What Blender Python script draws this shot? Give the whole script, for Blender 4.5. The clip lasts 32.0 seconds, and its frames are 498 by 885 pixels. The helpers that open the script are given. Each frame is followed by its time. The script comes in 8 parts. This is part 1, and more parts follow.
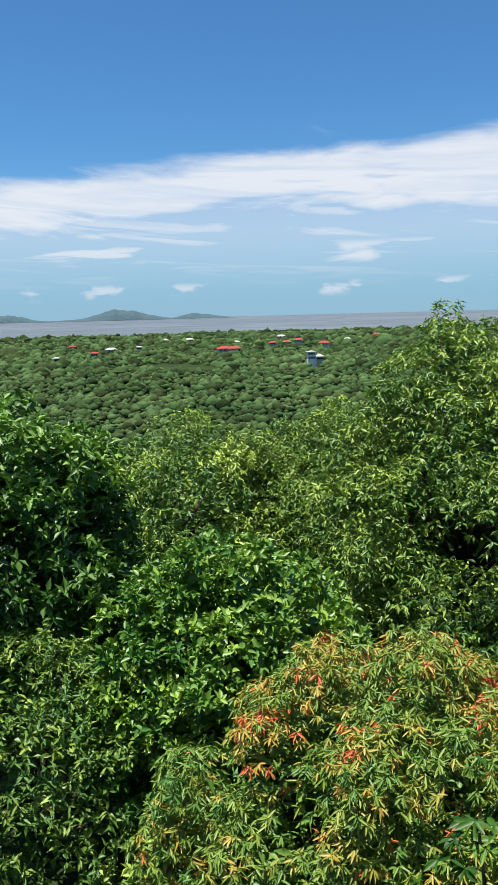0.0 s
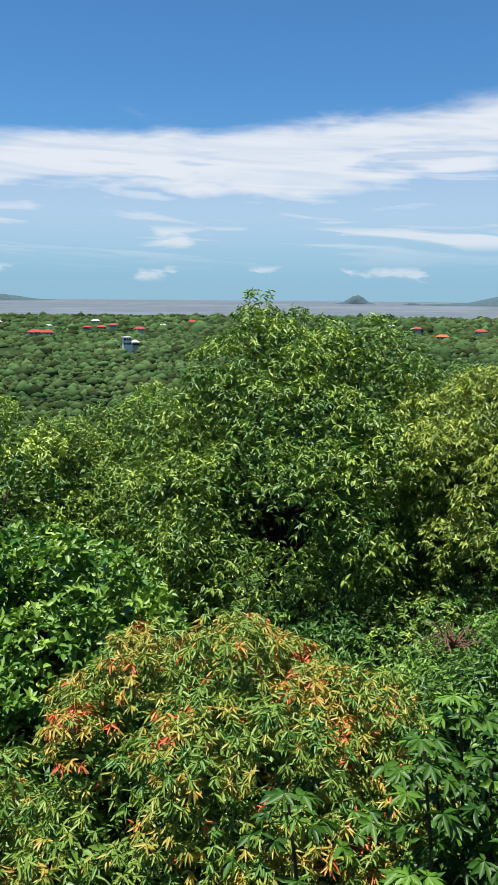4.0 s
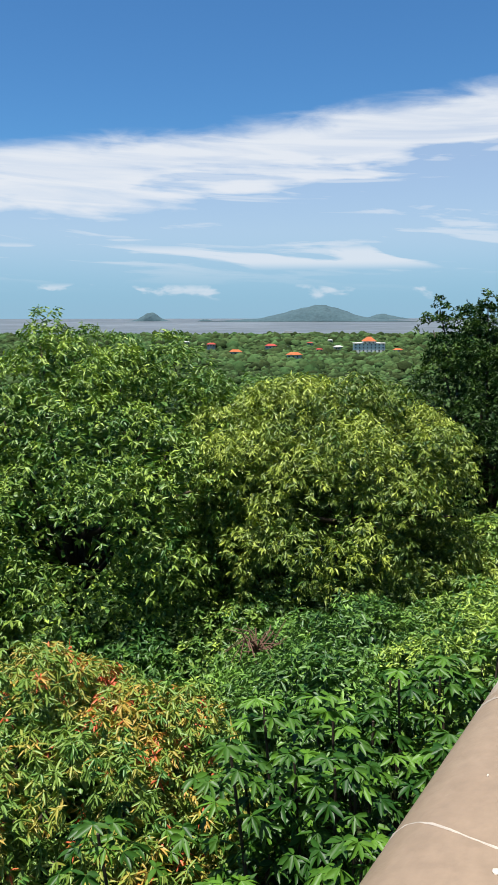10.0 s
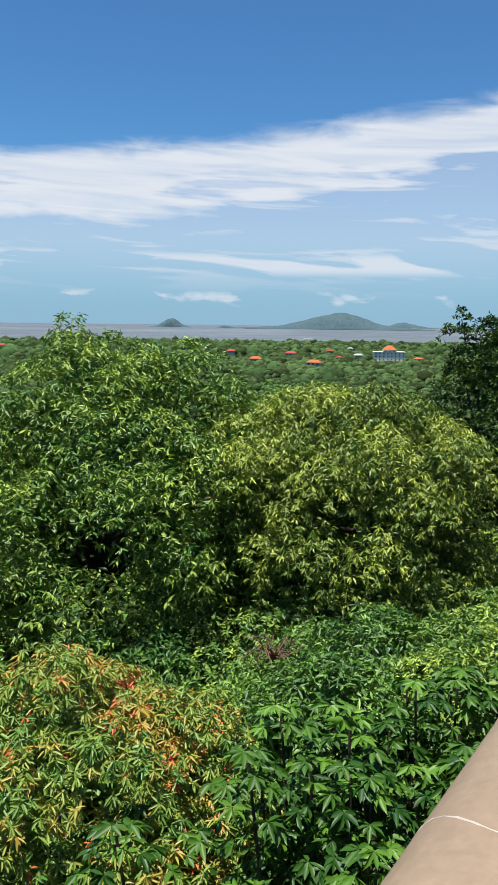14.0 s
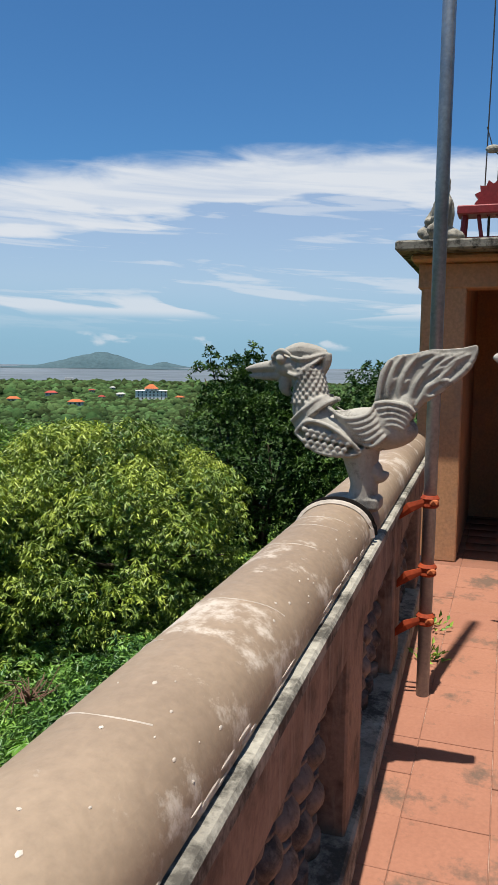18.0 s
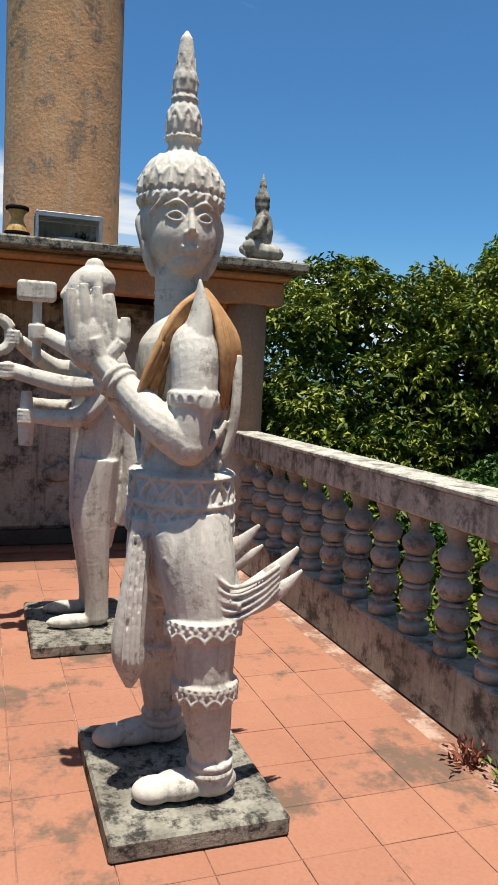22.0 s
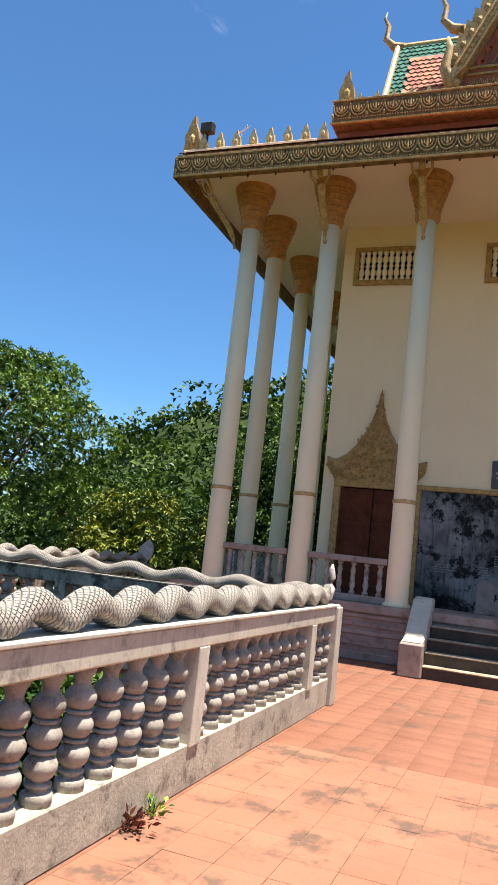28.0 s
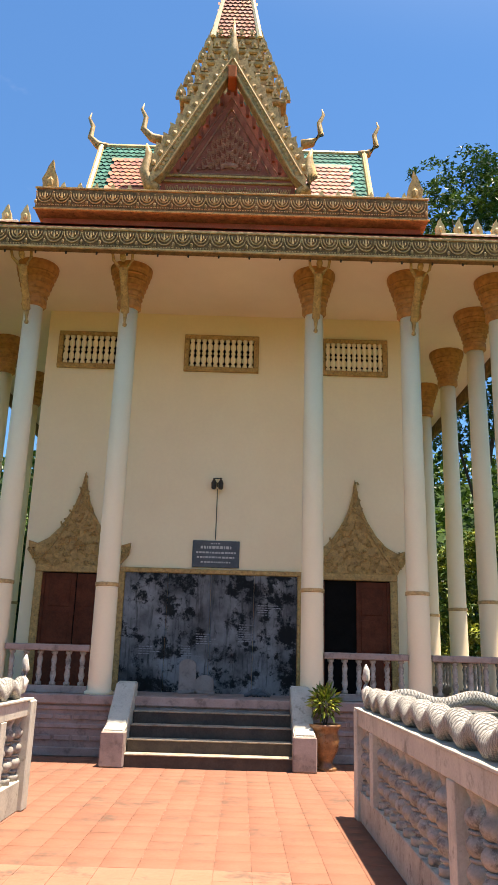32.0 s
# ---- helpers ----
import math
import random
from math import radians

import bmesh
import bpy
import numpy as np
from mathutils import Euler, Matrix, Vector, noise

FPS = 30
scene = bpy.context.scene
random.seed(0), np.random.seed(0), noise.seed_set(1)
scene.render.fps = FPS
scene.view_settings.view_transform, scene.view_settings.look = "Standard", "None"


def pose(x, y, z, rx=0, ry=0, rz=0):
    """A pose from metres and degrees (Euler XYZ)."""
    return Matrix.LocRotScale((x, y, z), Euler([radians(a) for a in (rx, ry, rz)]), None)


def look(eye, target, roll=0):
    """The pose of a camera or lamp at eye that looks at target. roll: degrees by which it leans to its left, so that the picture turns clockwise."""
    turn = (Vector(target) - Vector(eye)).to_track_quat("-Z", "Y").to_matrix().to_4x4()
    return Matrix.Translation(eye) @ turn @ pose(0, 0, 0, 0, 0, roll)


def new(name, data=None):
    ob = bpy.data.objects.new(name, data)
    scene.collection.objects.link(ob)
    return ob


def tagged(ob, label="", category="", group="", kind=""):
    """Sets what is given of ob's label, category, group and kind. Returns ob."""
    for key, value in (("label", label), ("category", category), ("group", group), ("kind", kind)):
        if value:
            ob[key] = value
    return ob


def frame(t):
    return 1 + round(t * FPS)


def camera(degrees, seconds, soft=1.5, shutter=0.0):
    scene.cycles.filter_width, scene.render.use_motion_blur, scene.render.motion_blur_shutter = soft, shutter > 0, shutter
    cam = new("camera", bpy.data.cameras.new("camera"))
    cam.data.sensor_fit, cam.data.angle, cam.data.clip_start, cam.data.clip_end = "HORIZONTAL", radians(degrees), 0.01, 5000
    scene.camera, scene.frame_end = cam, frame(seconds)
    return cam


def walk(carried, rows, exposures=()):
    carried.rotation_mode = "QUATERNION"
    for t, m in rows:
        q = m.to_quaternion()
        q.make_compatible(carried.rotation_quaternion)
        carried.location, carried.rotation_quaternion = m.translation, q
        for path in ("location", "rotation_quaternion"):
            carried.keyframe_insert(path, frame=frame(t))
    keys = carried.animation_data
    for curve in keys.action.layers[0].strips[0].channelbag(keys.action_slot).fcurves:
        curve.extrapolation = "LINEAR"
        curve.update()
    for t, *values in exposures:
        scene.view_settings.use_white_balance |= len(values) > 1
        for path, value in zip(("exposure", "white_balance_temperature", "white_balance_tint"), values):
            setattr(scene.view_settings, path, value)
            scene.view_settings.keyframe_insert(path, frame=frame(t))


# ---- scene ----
cam = camera(36.3, 32.0)
PATH = [
    (0, (0.082, -0.356, 1.615), (-0.782, -2.128, 1.279), -1.53),
    (0.5, (0.078, -0.403, 1.607), (-0.840, -2.147, 1.265), -0.52),
    (1, (0.080, -0.436, 1.601), (-0.892, -2.150, 1.257), 0.60),
    (1.5, (0.066, -0.464, 1.576), (-0.955, -2.149, 1.230), 0.82),
    (2, (0.056, -0.454, 1.583), (-1.009, -2.110, 1.233), 0.33),
    (2.5, (0.075, -0.401, 1.603), (-1.030, -2.029, 1.245), -0.11),
    (3, (0.069, -0.366, 1.611), (-1.081, -1.959, 1.240), -0.53),
    (3.5, (0.040, -0.382, 1.596), (-1.162, -1.935, 1.219), -0.09),
    (4, (-0.003, -0.407, 1.589), (-1.265, -1.913, 1.214), 0.49),
    (4.5, (-0.084, -0.445, 1.584), (-1.405, -1.903, 1.222), 1.51),
    (6.5, (-0.035, -0.359, 1.618), (-1.532, -1.631, 1.245), -1.32),
    (7, (-0.011, -0.350, 1.608), (-1.537, -1.590, 1.243), -1.69),
    (7.5, (0.009, -0.340, 1.604), (-1.547, -1.538, 1.226), -1.48),
    (8, (0.014, -0.339, 1.635), (-1.567, -1.498, 1.240), 0.46),
    (8.5, (-0.045, -0.356, 1.597), (-1.639, -1.510, 1.236), -0.13),
    (9, (-0.080, -0.346, 1.578), (-1.680, -1.506, 1.272), -1.00),
    (9.5, (-0.088, -0.350, 1.569), (-1.697, -1.498, 1.268), -0.74),
    (10, (-0.074, -0.349, 1.576), (-1.691, -1.479, 1.246), -0.10),
    (10.5, (-0.032, -0.340, 1.603), (-1.655, -1.455, 1.253), 0.44),
    (11, (-0.024, -0.344, 1.610), (-1.652, -1.450, 1.253), 0.76),
    (11.5, (-0.038, -0.363, 1.607), (-1.655, -1.482, 1.243), 0.83),
    (12, (-0.038, -0.366, 1.607), (-1.641, -1.501, 1.228), 0.98),
    (12.5, (-0.046, -0.362, 1.601), (-1.646, -1.497, 1.213), 0.93),
    (13, (-0.036, -0.362, 1.613), (-1.628, -1.515, 1.245), 0.81),
    (13.5, (-0.050, -0.344, 1.613), (-1.631, -1.523, 1.282), 0.79),
    (15.5, (0.370, -0.296, 1.590), (-1.311, -1.354, 1.355), 1.20),
    (16, (0.350, -0.263, 1.573), (-1.378, -1.243, 1.340), 1.62),
    (16.5, (0.322, -0.218, 1.569), (-1.462, -1.086, 1.319), 1.40),
    (17, (0.276, -0.165, 1.572), (-1.543, -0.961, 1.332), 0.70),
    (17.5, (0.221, -0.090, 1.580), (-1.627, -0.817, 1.344), 0.70),
    (18, (0.175, -0.015, 1.578), (-1.710, -0.652, 1.374), 0.85),
    (18.5, (0.141, 0.029, 1.581), (-1.794, -0.439, 1.391), 1.04),
    (19, (0.113, 0.025, 1.586), (-1.853, -0.282, 1.388), 1.18),
    (19.5, (0.096, 0.024, 1.587), (-1.883, -0.171, 1.374), 1.40),
    (20, (0.091, 0.028, 1.588), (-1.897, -0.020, 1.376), 1.79),
    (20.5, (0.076, 0.056, 1.587), (-1.911, 0.176, 1.396), 2.32),
    (21, (0.070, 0.098, 1.586), (-1.894, 0.435, 1.406), 2.69),
    (21.5, (0.068, 0.131, 1.582), (-1.853, 0.658, 1.409), 2.75),
    (22, (0.076, 0.176, 1.585), (-1.802, 0.841, 1.413), 2.61),
    (22.5, (0.104, 0.242, 1.586), (-1.721, 1.043, 1.422), 2.69),
    (23, (0.149, 0.307, 1.583), (-1.612, 1.243, 1.433), 2.72),
    (23.5, (0.195, 0.319, 1.584), (-1.503, 1.367, 1.455), 2.57),
    (24, (0.196, 0.309, 1.594), (-1.410, 1.496, 1.494), 1.90),
    (24.5, (0.197, 0.305, 1.589), (-1.299, 1.631, 1.513), 2.27),
    (25, (0.202, 0.305, 1.588), (-1.177, 1.752, 1.536), 2.62),
    (25.5, (0.216, 0.308, 1.597), (-1.029, 1.873, 1.582), 2.65),
    (26, (0.230, 0.304, 1.609), (-0.896, 1.957, 1.632), 2.90),
    (26.5, (0.242, 0.286, 1.621), (-0.772, 2.008, 1.691), 3.27),
    (28.5, (0.286, 0.219, 1.630), (-0.343, 2.081, 2.001), 6.75),
    (29, (0.296, 0.224, 1.634), (-0.244, 2.093, 2.098), 6.21),
    (29.5, (0.315, 0.228, 1.640), (-0.122, 2.106, 2.173), 5.36),
    (30, (0.334, 0.221, 1.637), (-0.022, 2.106, 2.201), 4.63),
    (30.5, (0.365, 0.225, 1.625), (0.084, 2.121, 2.195), 4.14),
    (31, (0.383, 0.244, 1.621), (0.192, 2.154, 2.185), 3.68),
    (31.5, (0.426, 0.245, 1.620), (0.327, 2.162, 2.180), 2.65),
    (32, (0.462, 0.242, 1.616), (0.467, 2.166, 2.160), 1.72),
]
EXPOSURES = ((0.0, 0.68, 6500, 9), (13.0, 0.64, 6500, 9), (15.5, 0.58, 6550, 9), (17.0, 0.53, 6550, 9), (19.0, 0.60, 6600, 8), (23.0, 0.78, 6700, 6), (26.0, 1.00, 6800, 6), (29.0, 1.44, 7300, 16), (32.0, 1.62, 7600, 14))
walk(cam, [(t, look(eye, target, roll)) for t, eye, target, roll in PATH], EXPOSURES)

# ---- world, sun ----
world = bpy.data.worlds.new("world")
scene.world = world
world.use_nodes = True
SUN = Vector((0.185, -0.03, 1.0)).normalized()


def build_sky():
    nt = world.node_tree
    nt.nodes.clear()
    N, L = nt.nodes.new, nt.links.new

    def math(op, a, b=None, clamp=False):
        n = N("ShaderNodeMath")
        n.operation, n.use_clamp = op, clamp
        for i, v in enumerate((a, b)):
            if v is None:
                continue
            if isinstance(v, (int, float)):
                n.inputs[i].default_value = v
            else:
                L(v, n.inputs[i])
        return n.outputs[0]

    def ramp(v, a, b):
        n = N("ShaderNodeMapRange")
        n.interpolation_type = "SMOOTHSTEP"
        L(v, n.inputs[0])
        n.inputs[1].default_value, n.inputs[2].default_value = a, b
        return n.outputs[0]

    tc = N("ShaderNodeTexCoord")
    sep = N("ShaderNodeSeparateXYZ")
    L(tc.outputs["Generated"], sep.inputs[0])
    x, y, z = sep.outputs
    zc = math("MAXIMUM", z, 0.004)
    comb = N("ShaderNodeCombineXYZ")
    L(x, comb.inputs[0]); L(y, comb.inputs[1]); L(zc, comb.inputs[2])
    sky = N("ShaderNodeTexSky")
    sky.sky_type, sky.sun_disc = "NISHITA", False
    sky.sun_elevation = math_asin(SUN.z)
    sky.sun_rotation = math_atan2(SUN.x, SUN.y)
    sky.altitude, sky.air_density, sky.dust_density, sky.ozone_density = 100, 1.0, 0.3, 3.0
    if "Vector" in sky.inputs:
        L(comb.outputs[0], sky.inputs["Vector"])
    # cloud bank over the sea, its top edge by azimuth, streaked below
    yaw = math("ARCTAN2", math("MULTIPLY", x, -1.0), y)
    pos = math("MULTIPLY_ADD", yaw, 1 / 6.28319)
    pos.node.inputs[2].default_value = 0.5
    cr = N("ShaderNodeValToRGB")
    cr.color_ramp.interpolation = "B_SPLINE"
    stops = ((-180, 0.13), (20, 0.0), (50, 0.02), (62, 0.13), (72, 0.20), (90, 0.26), (107, 0.275), (126, 0.225), (154, 0.195), (172, 0.16))
    el = cr.color_ramp.elements
    while len(el) < len(stops):
        el.new(0.5)
    for e, (deg, h) in zip(el, stops):
        e.position = deg / 360 + 0.5
        e.color = (h, h, h, 1)
    L(pos, cr.inputs[0])
    edge = cr.outputs[0]

    def cloud_noise(across, up, tilt, detail, rough, dist, seed):
        uv = N("ShaderNodeCombineXYZ")
        L(math("MULTIPLY", yaw, across), uv.inputs[0])
        rise = math("MULTIPLY_ADD", z, up)
        L(math("MULTIPLY", yaw, -tilt * up), rise.node.inputs[2])
        L(rise, uv.inputs[1])
        uv.inputs[2].default_value = seed
        n = N("ShaderNodeTexNoise")
        n.inputs["Scale"].default_value, n.inputs["Detail"].default_value = 1.0, detail
        n.inputs["Roughness"].default_value, n.inputs["Distortion"].default_value = rough, dist
        L(uv.outputs[0], n.inputs["Vector"])
        return n.outputs[0]

    rag = cloud_noise(9.0, 42, 0.03, 6, 0.55, 0.4, 3.1)
    broad = cloud_noise(3.4, 24, 0.04, 5, 0.50, 0.5, 7.7)
    fine = cloud_noise(4.6, 62, 0.05, 6, 0.56, 0.6, 1.3)
    puff = cloud_noise(16.0, 40, 0.0, 5, 0.5, 0.2, 5.5)
    wob = math("MULTIPLY", math("SUBTRACT", rag, 0.5), 0.046)
    below = math("SUBTRACT", math("ADD", edge, wob), z)
    top = ramp(below, -0.006, 0.022)
    under = math("ADD", below, math("MULTIPLY", math("SUBTRACT", broad, 0.5), 0.20))
    bank = math("SUBTRACT", 1.0, ramp(under, 0.050, 0.085))
    streak = math("MULTIPLY", ramp(math("ADD", math("MULTIPLY", fine, 0.6), math("MULTIPLY", broad, 0.4)), 0.455, 0.60), 0.66)
    veil = math("MULTIPLY", math("MULTIPLY", ramp(z, 0.015, 0.11), ramp(below, 0.0, 0.06)), 0.36)
    band = math("MULTIPLY", math("SUBTRACT", 1.0, ramp(math("ABSOLUTE", math("SUBTRACT", z, 0.074)), 0.005, 0.022)), ramp(broad, 0.48, 0.56))
    heap = math("MULTIPLY", math("SUBTRACT", 1.0, ramp(math("ABSOLUTE", math("SUBTRACT", z, 0.030)), 0.003, 0.013)), ramp(puff, 0.56, 0.68))
    thick = math("ADD", math("MULTIPLY", fine, 1.1), 0.36)
    fill = math("MAXIMUM", math("MULTIPLY", bank, math("MINIMUM", thick, 0.97)), math("MAXIMUM", math("MULTIPLY", streak, ramp(z, 0.02, 0.09)), veil))
    fill = math("MAXIMUM", fill, math("MAXIMUM", math("MULTIPLY", band, 0.8), math("MULTIPLY", heap, 0.6)))
    mask = math("MULTIPLY", top, fill)
    wisp = math("MULTIPLY", math("MULTIPLY", ramp(cloud_noise(3.0, 9, 0.3, 6, 0.6, 0.8, 2.2), 0.66, 0.86), 0.45), ramp(z, 0.05, 0.2))
    mask = math("MAXIMUM", mask, wisp)
    low = math("MULTIPLY", math("SUBTRACT", 1.0, ramp(z, 0.0, 0.20)), 0.8)
    mix = N("ShaderNodeMix")
    mix.data_type = "RGBA"
    L(mask, mix.inputs[0])
    tint = N("ShaderNodeMix")
    tint.data_type, tint.blend_type = "RGBA", "MULTIPLY"
    tint.inputs[0].default_value = 1.0
    L(sky.outputs[0], tint.inputs[6])
    dot = N("ShaderNodeVectorMath")
    dot.operation = "DOT_PRODUCT"
    L(tc.outputs["Generated"], dot.inputs[0])
    dot.inputs[1].default_value = SUN
    glow = N("ShaderNodeMix")
    glow.data_type = "RGBA"
    L(ramp(dot.outputs["Value"], 0.66, 0.96), glow.inputs[0])
    glow.inputs[6].default_value, glow.inputs[7].default_value = SKY_TINT, (2.5, 2.05, 1.6, 1)
    L(glow.outputs[2], tint.inputs[7])
    haze_mix = N("ShaderNodeMix")
    haze_mix.data_type = "RGBA"
    L(low, haze_mix.inputs[0])
    L(tint.outputs[2], haze_mix.inputs[6])
    haze_mix.inputs[7].default_value = HAZE
    L(haze_mix.outputs[2], mix.inputs[6])
    mix.inputs[7].default_value = CLOUD
    bg = N("ShaderNodeBackground")
    bg.inputs["Strength"].default_value = 0.064
    L(mix.outputs[2], bg.inputs[0])
    out = N("ShaderNodeOutputWorld")
    L(bg.outputs[0], out.inputs[0])


math_asin, math_atan2 = math.asin, math.atan2
SKY_TINT, CLOUD, HAZE = (0.51, 0.93, 1.24, 1), (7.8, 8.2, 8.9, 1), (2.9, 4.9, 6.9, 1)
build_sky()
sun = new("sun", bpy.data.lights.new("sun", "SUN"))
sun.data.energy, sun.data.angle, sun.data.color = 4.7, radians(0.6), (1.0, 0.96, 0.9)
sun.matrix_world = look(SUN * 50, (0, 0, 0))

# ---- materials ----


def surf(name, c1, c2, scale=3.0, rough=0.8, bump=0.3, fine=40.0, c3=None, stain=0.5, stain_scale=1.2, metal=0.0, spec=0.3, island=0.0, piece=0.0, bump_d=0.004, grainy=0.2, st=(0.5, 0.68), runs=None, runs_amount=0.7):
    """A weathered surface: two colours mixed by coarse and fine noise, a third as stains, fine relief."""
    m = bpy.data.materials.new(name)
    m.use_nodes = True
    nt = m.node_tree
    N, L = nt.nodes.new, nt.links.new
    bs = nt.nodes["Principled BSDF"]
    tc = N("ShaderNodeTexCoord")
    geo = N("ShaderNodeNewGeometry")

    def noise_(s, d=6, r=0.6, dist=0.0):
        n = N("ShaderNodeTexNoise")
        n.inputs["Scale"].default_value, n.inputs["Detail"].default_value, n.inputs["Roughness"].default_value = s, d, r
        n.inputs["Distortion"].default_value = dist
        L(geo.outputs["Position"], n.inputs["Vector"])
        return n.outputs[0]

    def rng(v, a, b, c=0.0, d=1.0):
        n = N("ShaderNodeMapRange")
        L(v, n.inputs[0])
        for i, q in enumerate((a, b, c, d)):
            n.inputs[i + 1].default_value = q
        return n.outputs[0]

    def mix(f, a, b):
        n = N("ShaderNodeMix")
        n.data_type = "RGBA"
        for s, v in ((n.inputs[0], f), (n.inputs[6], a), (n.inputs[7], b)):
            if isinstance(v, (tuple, list)):
                s.default_value = (*v, 1) if len(v) == 3 else v
            elif isinstance(v, float):
                s.default_value = v
            else:
                L(v, s)
        return n.outputs[2]

    col = mix(rng(noise_(scale), 0.35, 0.65), c1, c2)
    grain = noise_(fine, 4)
    col2 = N("ShaderNodeHueSaturation")
    L(col, col2.inputs["Color"])
    L(rng(grain, 0.25, 0.75, 1 - grainy, 1 + grainy), col2.inputs["Value"])
    col = col2.outputs[0]
    if c3:
        col = mix(rng(noise_(stain_scale, 10, 0.74, 0.05), st[0], st[1], 0.0, stain), col, c3)
    if runs:
        mp = N("ShaderNodeMapping")
        mp.inputs["Scale"].default_value = (9, 9, 0.9)
        L(geo.outputs["Position"], mp.inputs["Vector"])
        rn = N("ShaderNodeTexNoise")
        rn.inputs["Scale"].default_value, rn.inputs["Detail"].default_value, rn.inputs["Roughness"].default_value = 1.6, 8, 0.7
        L(mp.outputs[0], rn.inputs["Vector"])
        col = mix(rng(rn.outputs[0], 0.52, 0.66, 0.0, runs_amount), col, runs)
    if island or piece:
        h = N("ShaderNodeHueSaturation")
        L(col, h.inputs["Color"])
        src = geo.outputs["Random Per Island"] if island else N("ShaderNodeObjectInfo").outputs["Random"]
        a = island or piece
        L(rng(src, 0, 1, 1 - a, 1 + a), h.inputs["Value"])
        L(rng(src, 0, 1, 0.5 - 0.03 * a, 0.5 + 0.03 * a), h.inputs["Hue"])
        col = h.outputs[0]
    L(col, bs.inputs["Base Color"])
    L(rng(noise_(fine * 0.3), 0.3, 0.7, rough - 0.12, min(1.0, rough + 0.1)), bs.inputs["Roughness"])
    bs.inputs["Metallic"].default_value = metal
    bs.inputs["Specular IOR Level"].default_value = spec
    if bump:
        b = N("ShaderNodeBump")
        b.inputs["Strength"].default_value, b.inputs["Distance"].default_value = bump, bump_d
        mixh = N("ShaderNodeMath")
        mixh.operation = "MULTIPLY_ADD"
        L(noise_(scale * 4, 8), mixh.inputs[0])
        mixh.inputs[1].default_value = 1.0
        L(grain, mixh.inputs[2])
        L(mixh.outputs[0], b.inputs["Height"])
        L(b.outputs[0], bs.inputs["Normal"])
    return m


def leafy(name, dark, light, tip=None, tip_amount=0.1, rough=0.42, trans=0.10, gloss=0.35):
    """Leaves: colour by the tone of their tuft and a little by leaf; the highest tones, the youngest tufts, may be red;
    some light comes through.
    """
    m = bpy.data.materials.new(name)
    m.use_nodes = True
    nt = m.node_tree
    N, L = nt.nodes.new, nt.links.new
    bs = nt.nodes["Principled BSDF"]
    geo = N("ShaderNodeNewGeometry")
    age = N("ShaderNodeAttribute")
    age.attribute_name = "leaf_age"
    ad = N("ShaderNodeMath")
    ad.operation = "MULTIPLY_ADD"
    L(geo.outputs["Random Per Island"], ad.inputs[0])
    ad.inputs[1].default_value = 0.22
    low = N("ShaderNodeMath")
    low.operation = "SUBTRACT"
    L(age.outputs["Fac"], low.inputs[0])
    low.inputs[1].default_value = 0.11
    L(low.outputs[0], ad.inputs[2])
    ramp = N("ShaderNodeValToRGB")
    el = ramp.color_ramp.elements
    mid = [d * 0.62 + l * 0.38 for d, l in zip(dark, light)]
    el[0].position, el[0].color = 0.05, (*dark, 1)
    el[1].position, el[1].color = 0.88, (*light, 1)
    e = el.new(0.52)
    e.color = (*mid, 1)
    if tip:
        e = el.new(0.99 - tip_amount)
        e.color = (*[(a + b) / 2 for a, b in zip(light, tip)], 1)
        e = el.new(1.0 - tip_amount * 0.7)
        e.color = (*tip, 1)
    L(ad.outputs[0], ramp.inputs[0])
    col = ramp.outputs[0]
    L(col, bs.inputs["Base Color"])
    bs.inputs["Roughness"].default_value = rough
    bs.inputs["Specular IOR Level"].default_value = gloss
    tr = N("ShaderNodeBsdfTranslucent")
    hs = N("ShaderNodeHueSaturation")
    L(col, hs.inputs["Color"])
    hs.inputs["Value"].default_value, hs.inputs["Saturation"].default_value = 1.6, 1.1
    L(hs.outputs[0], tr.inputs[0])
    ms = N("ShaderNodeMixShader")
    ms.inputs[0].default_value = trans
    L(bs.outputs[0], ms.inputs[1])
    L(tr.outputs[0], ms.inputs[2])
    L(ms.outputs[0], nt.nodes["Material Output"].inputs[0])
    return m


M = {}
M["tile"] = surf("tile", (0.325, 0.150, 0.096), (0.290, 0.130, 0.082), 1.5, 0.75, 0.15, 60, (0.115, 0.082, 0.060), 0.85, 1.7, piece=0.03, spec=0.15, grainy=0.10, st=(0.52, 0.60))
M["grout"] = surf("grout", (0.255, 0.122, 0.080), (0.19, 0.095, 0.064), 4, 0.9, 0.3, 40, (0.44, 0.31, 0.24), 0.8, 5, st=(0.48, 0.6))
M["cement"] = surf("cement", (0.40, 0.375, 0.31), (0.25, 0.23, 0.19), 2.6, 0.9, 0.7, 40, (0.055, 0.05, 0.042), 0.9, 4.5, spec=0.12, grainy=0.16, st=(0.49, 0.60), bump_d=0.007, runs=(0.09, 0.08, 0.068), runs_amount=0.6)
M["white_cement"] = surf("white_cement", (0.56, 0.525, 0.43), (0.44, 0.41, 0.335), 2.5, 0.85, 0.45, 45, (0.15, 0.135, 0.112), 0.65, 4.5, spec=0.15, grainy=0.10, st=(0.555, 0.66), bump_d=0.006, runs=(0.24, 0.21, 0.175), runs_amount=0.32)
M["baluster"] = surf("baluster", (0.40, 0.37, 0.315), (0.27, 0.248, 0.208), 6, 0.85, 0.4, 60, (0.11, 0.095, 0.08), 0.75, 8, spec=0.12, grainy=0.14, st=(0.52, 0.62))
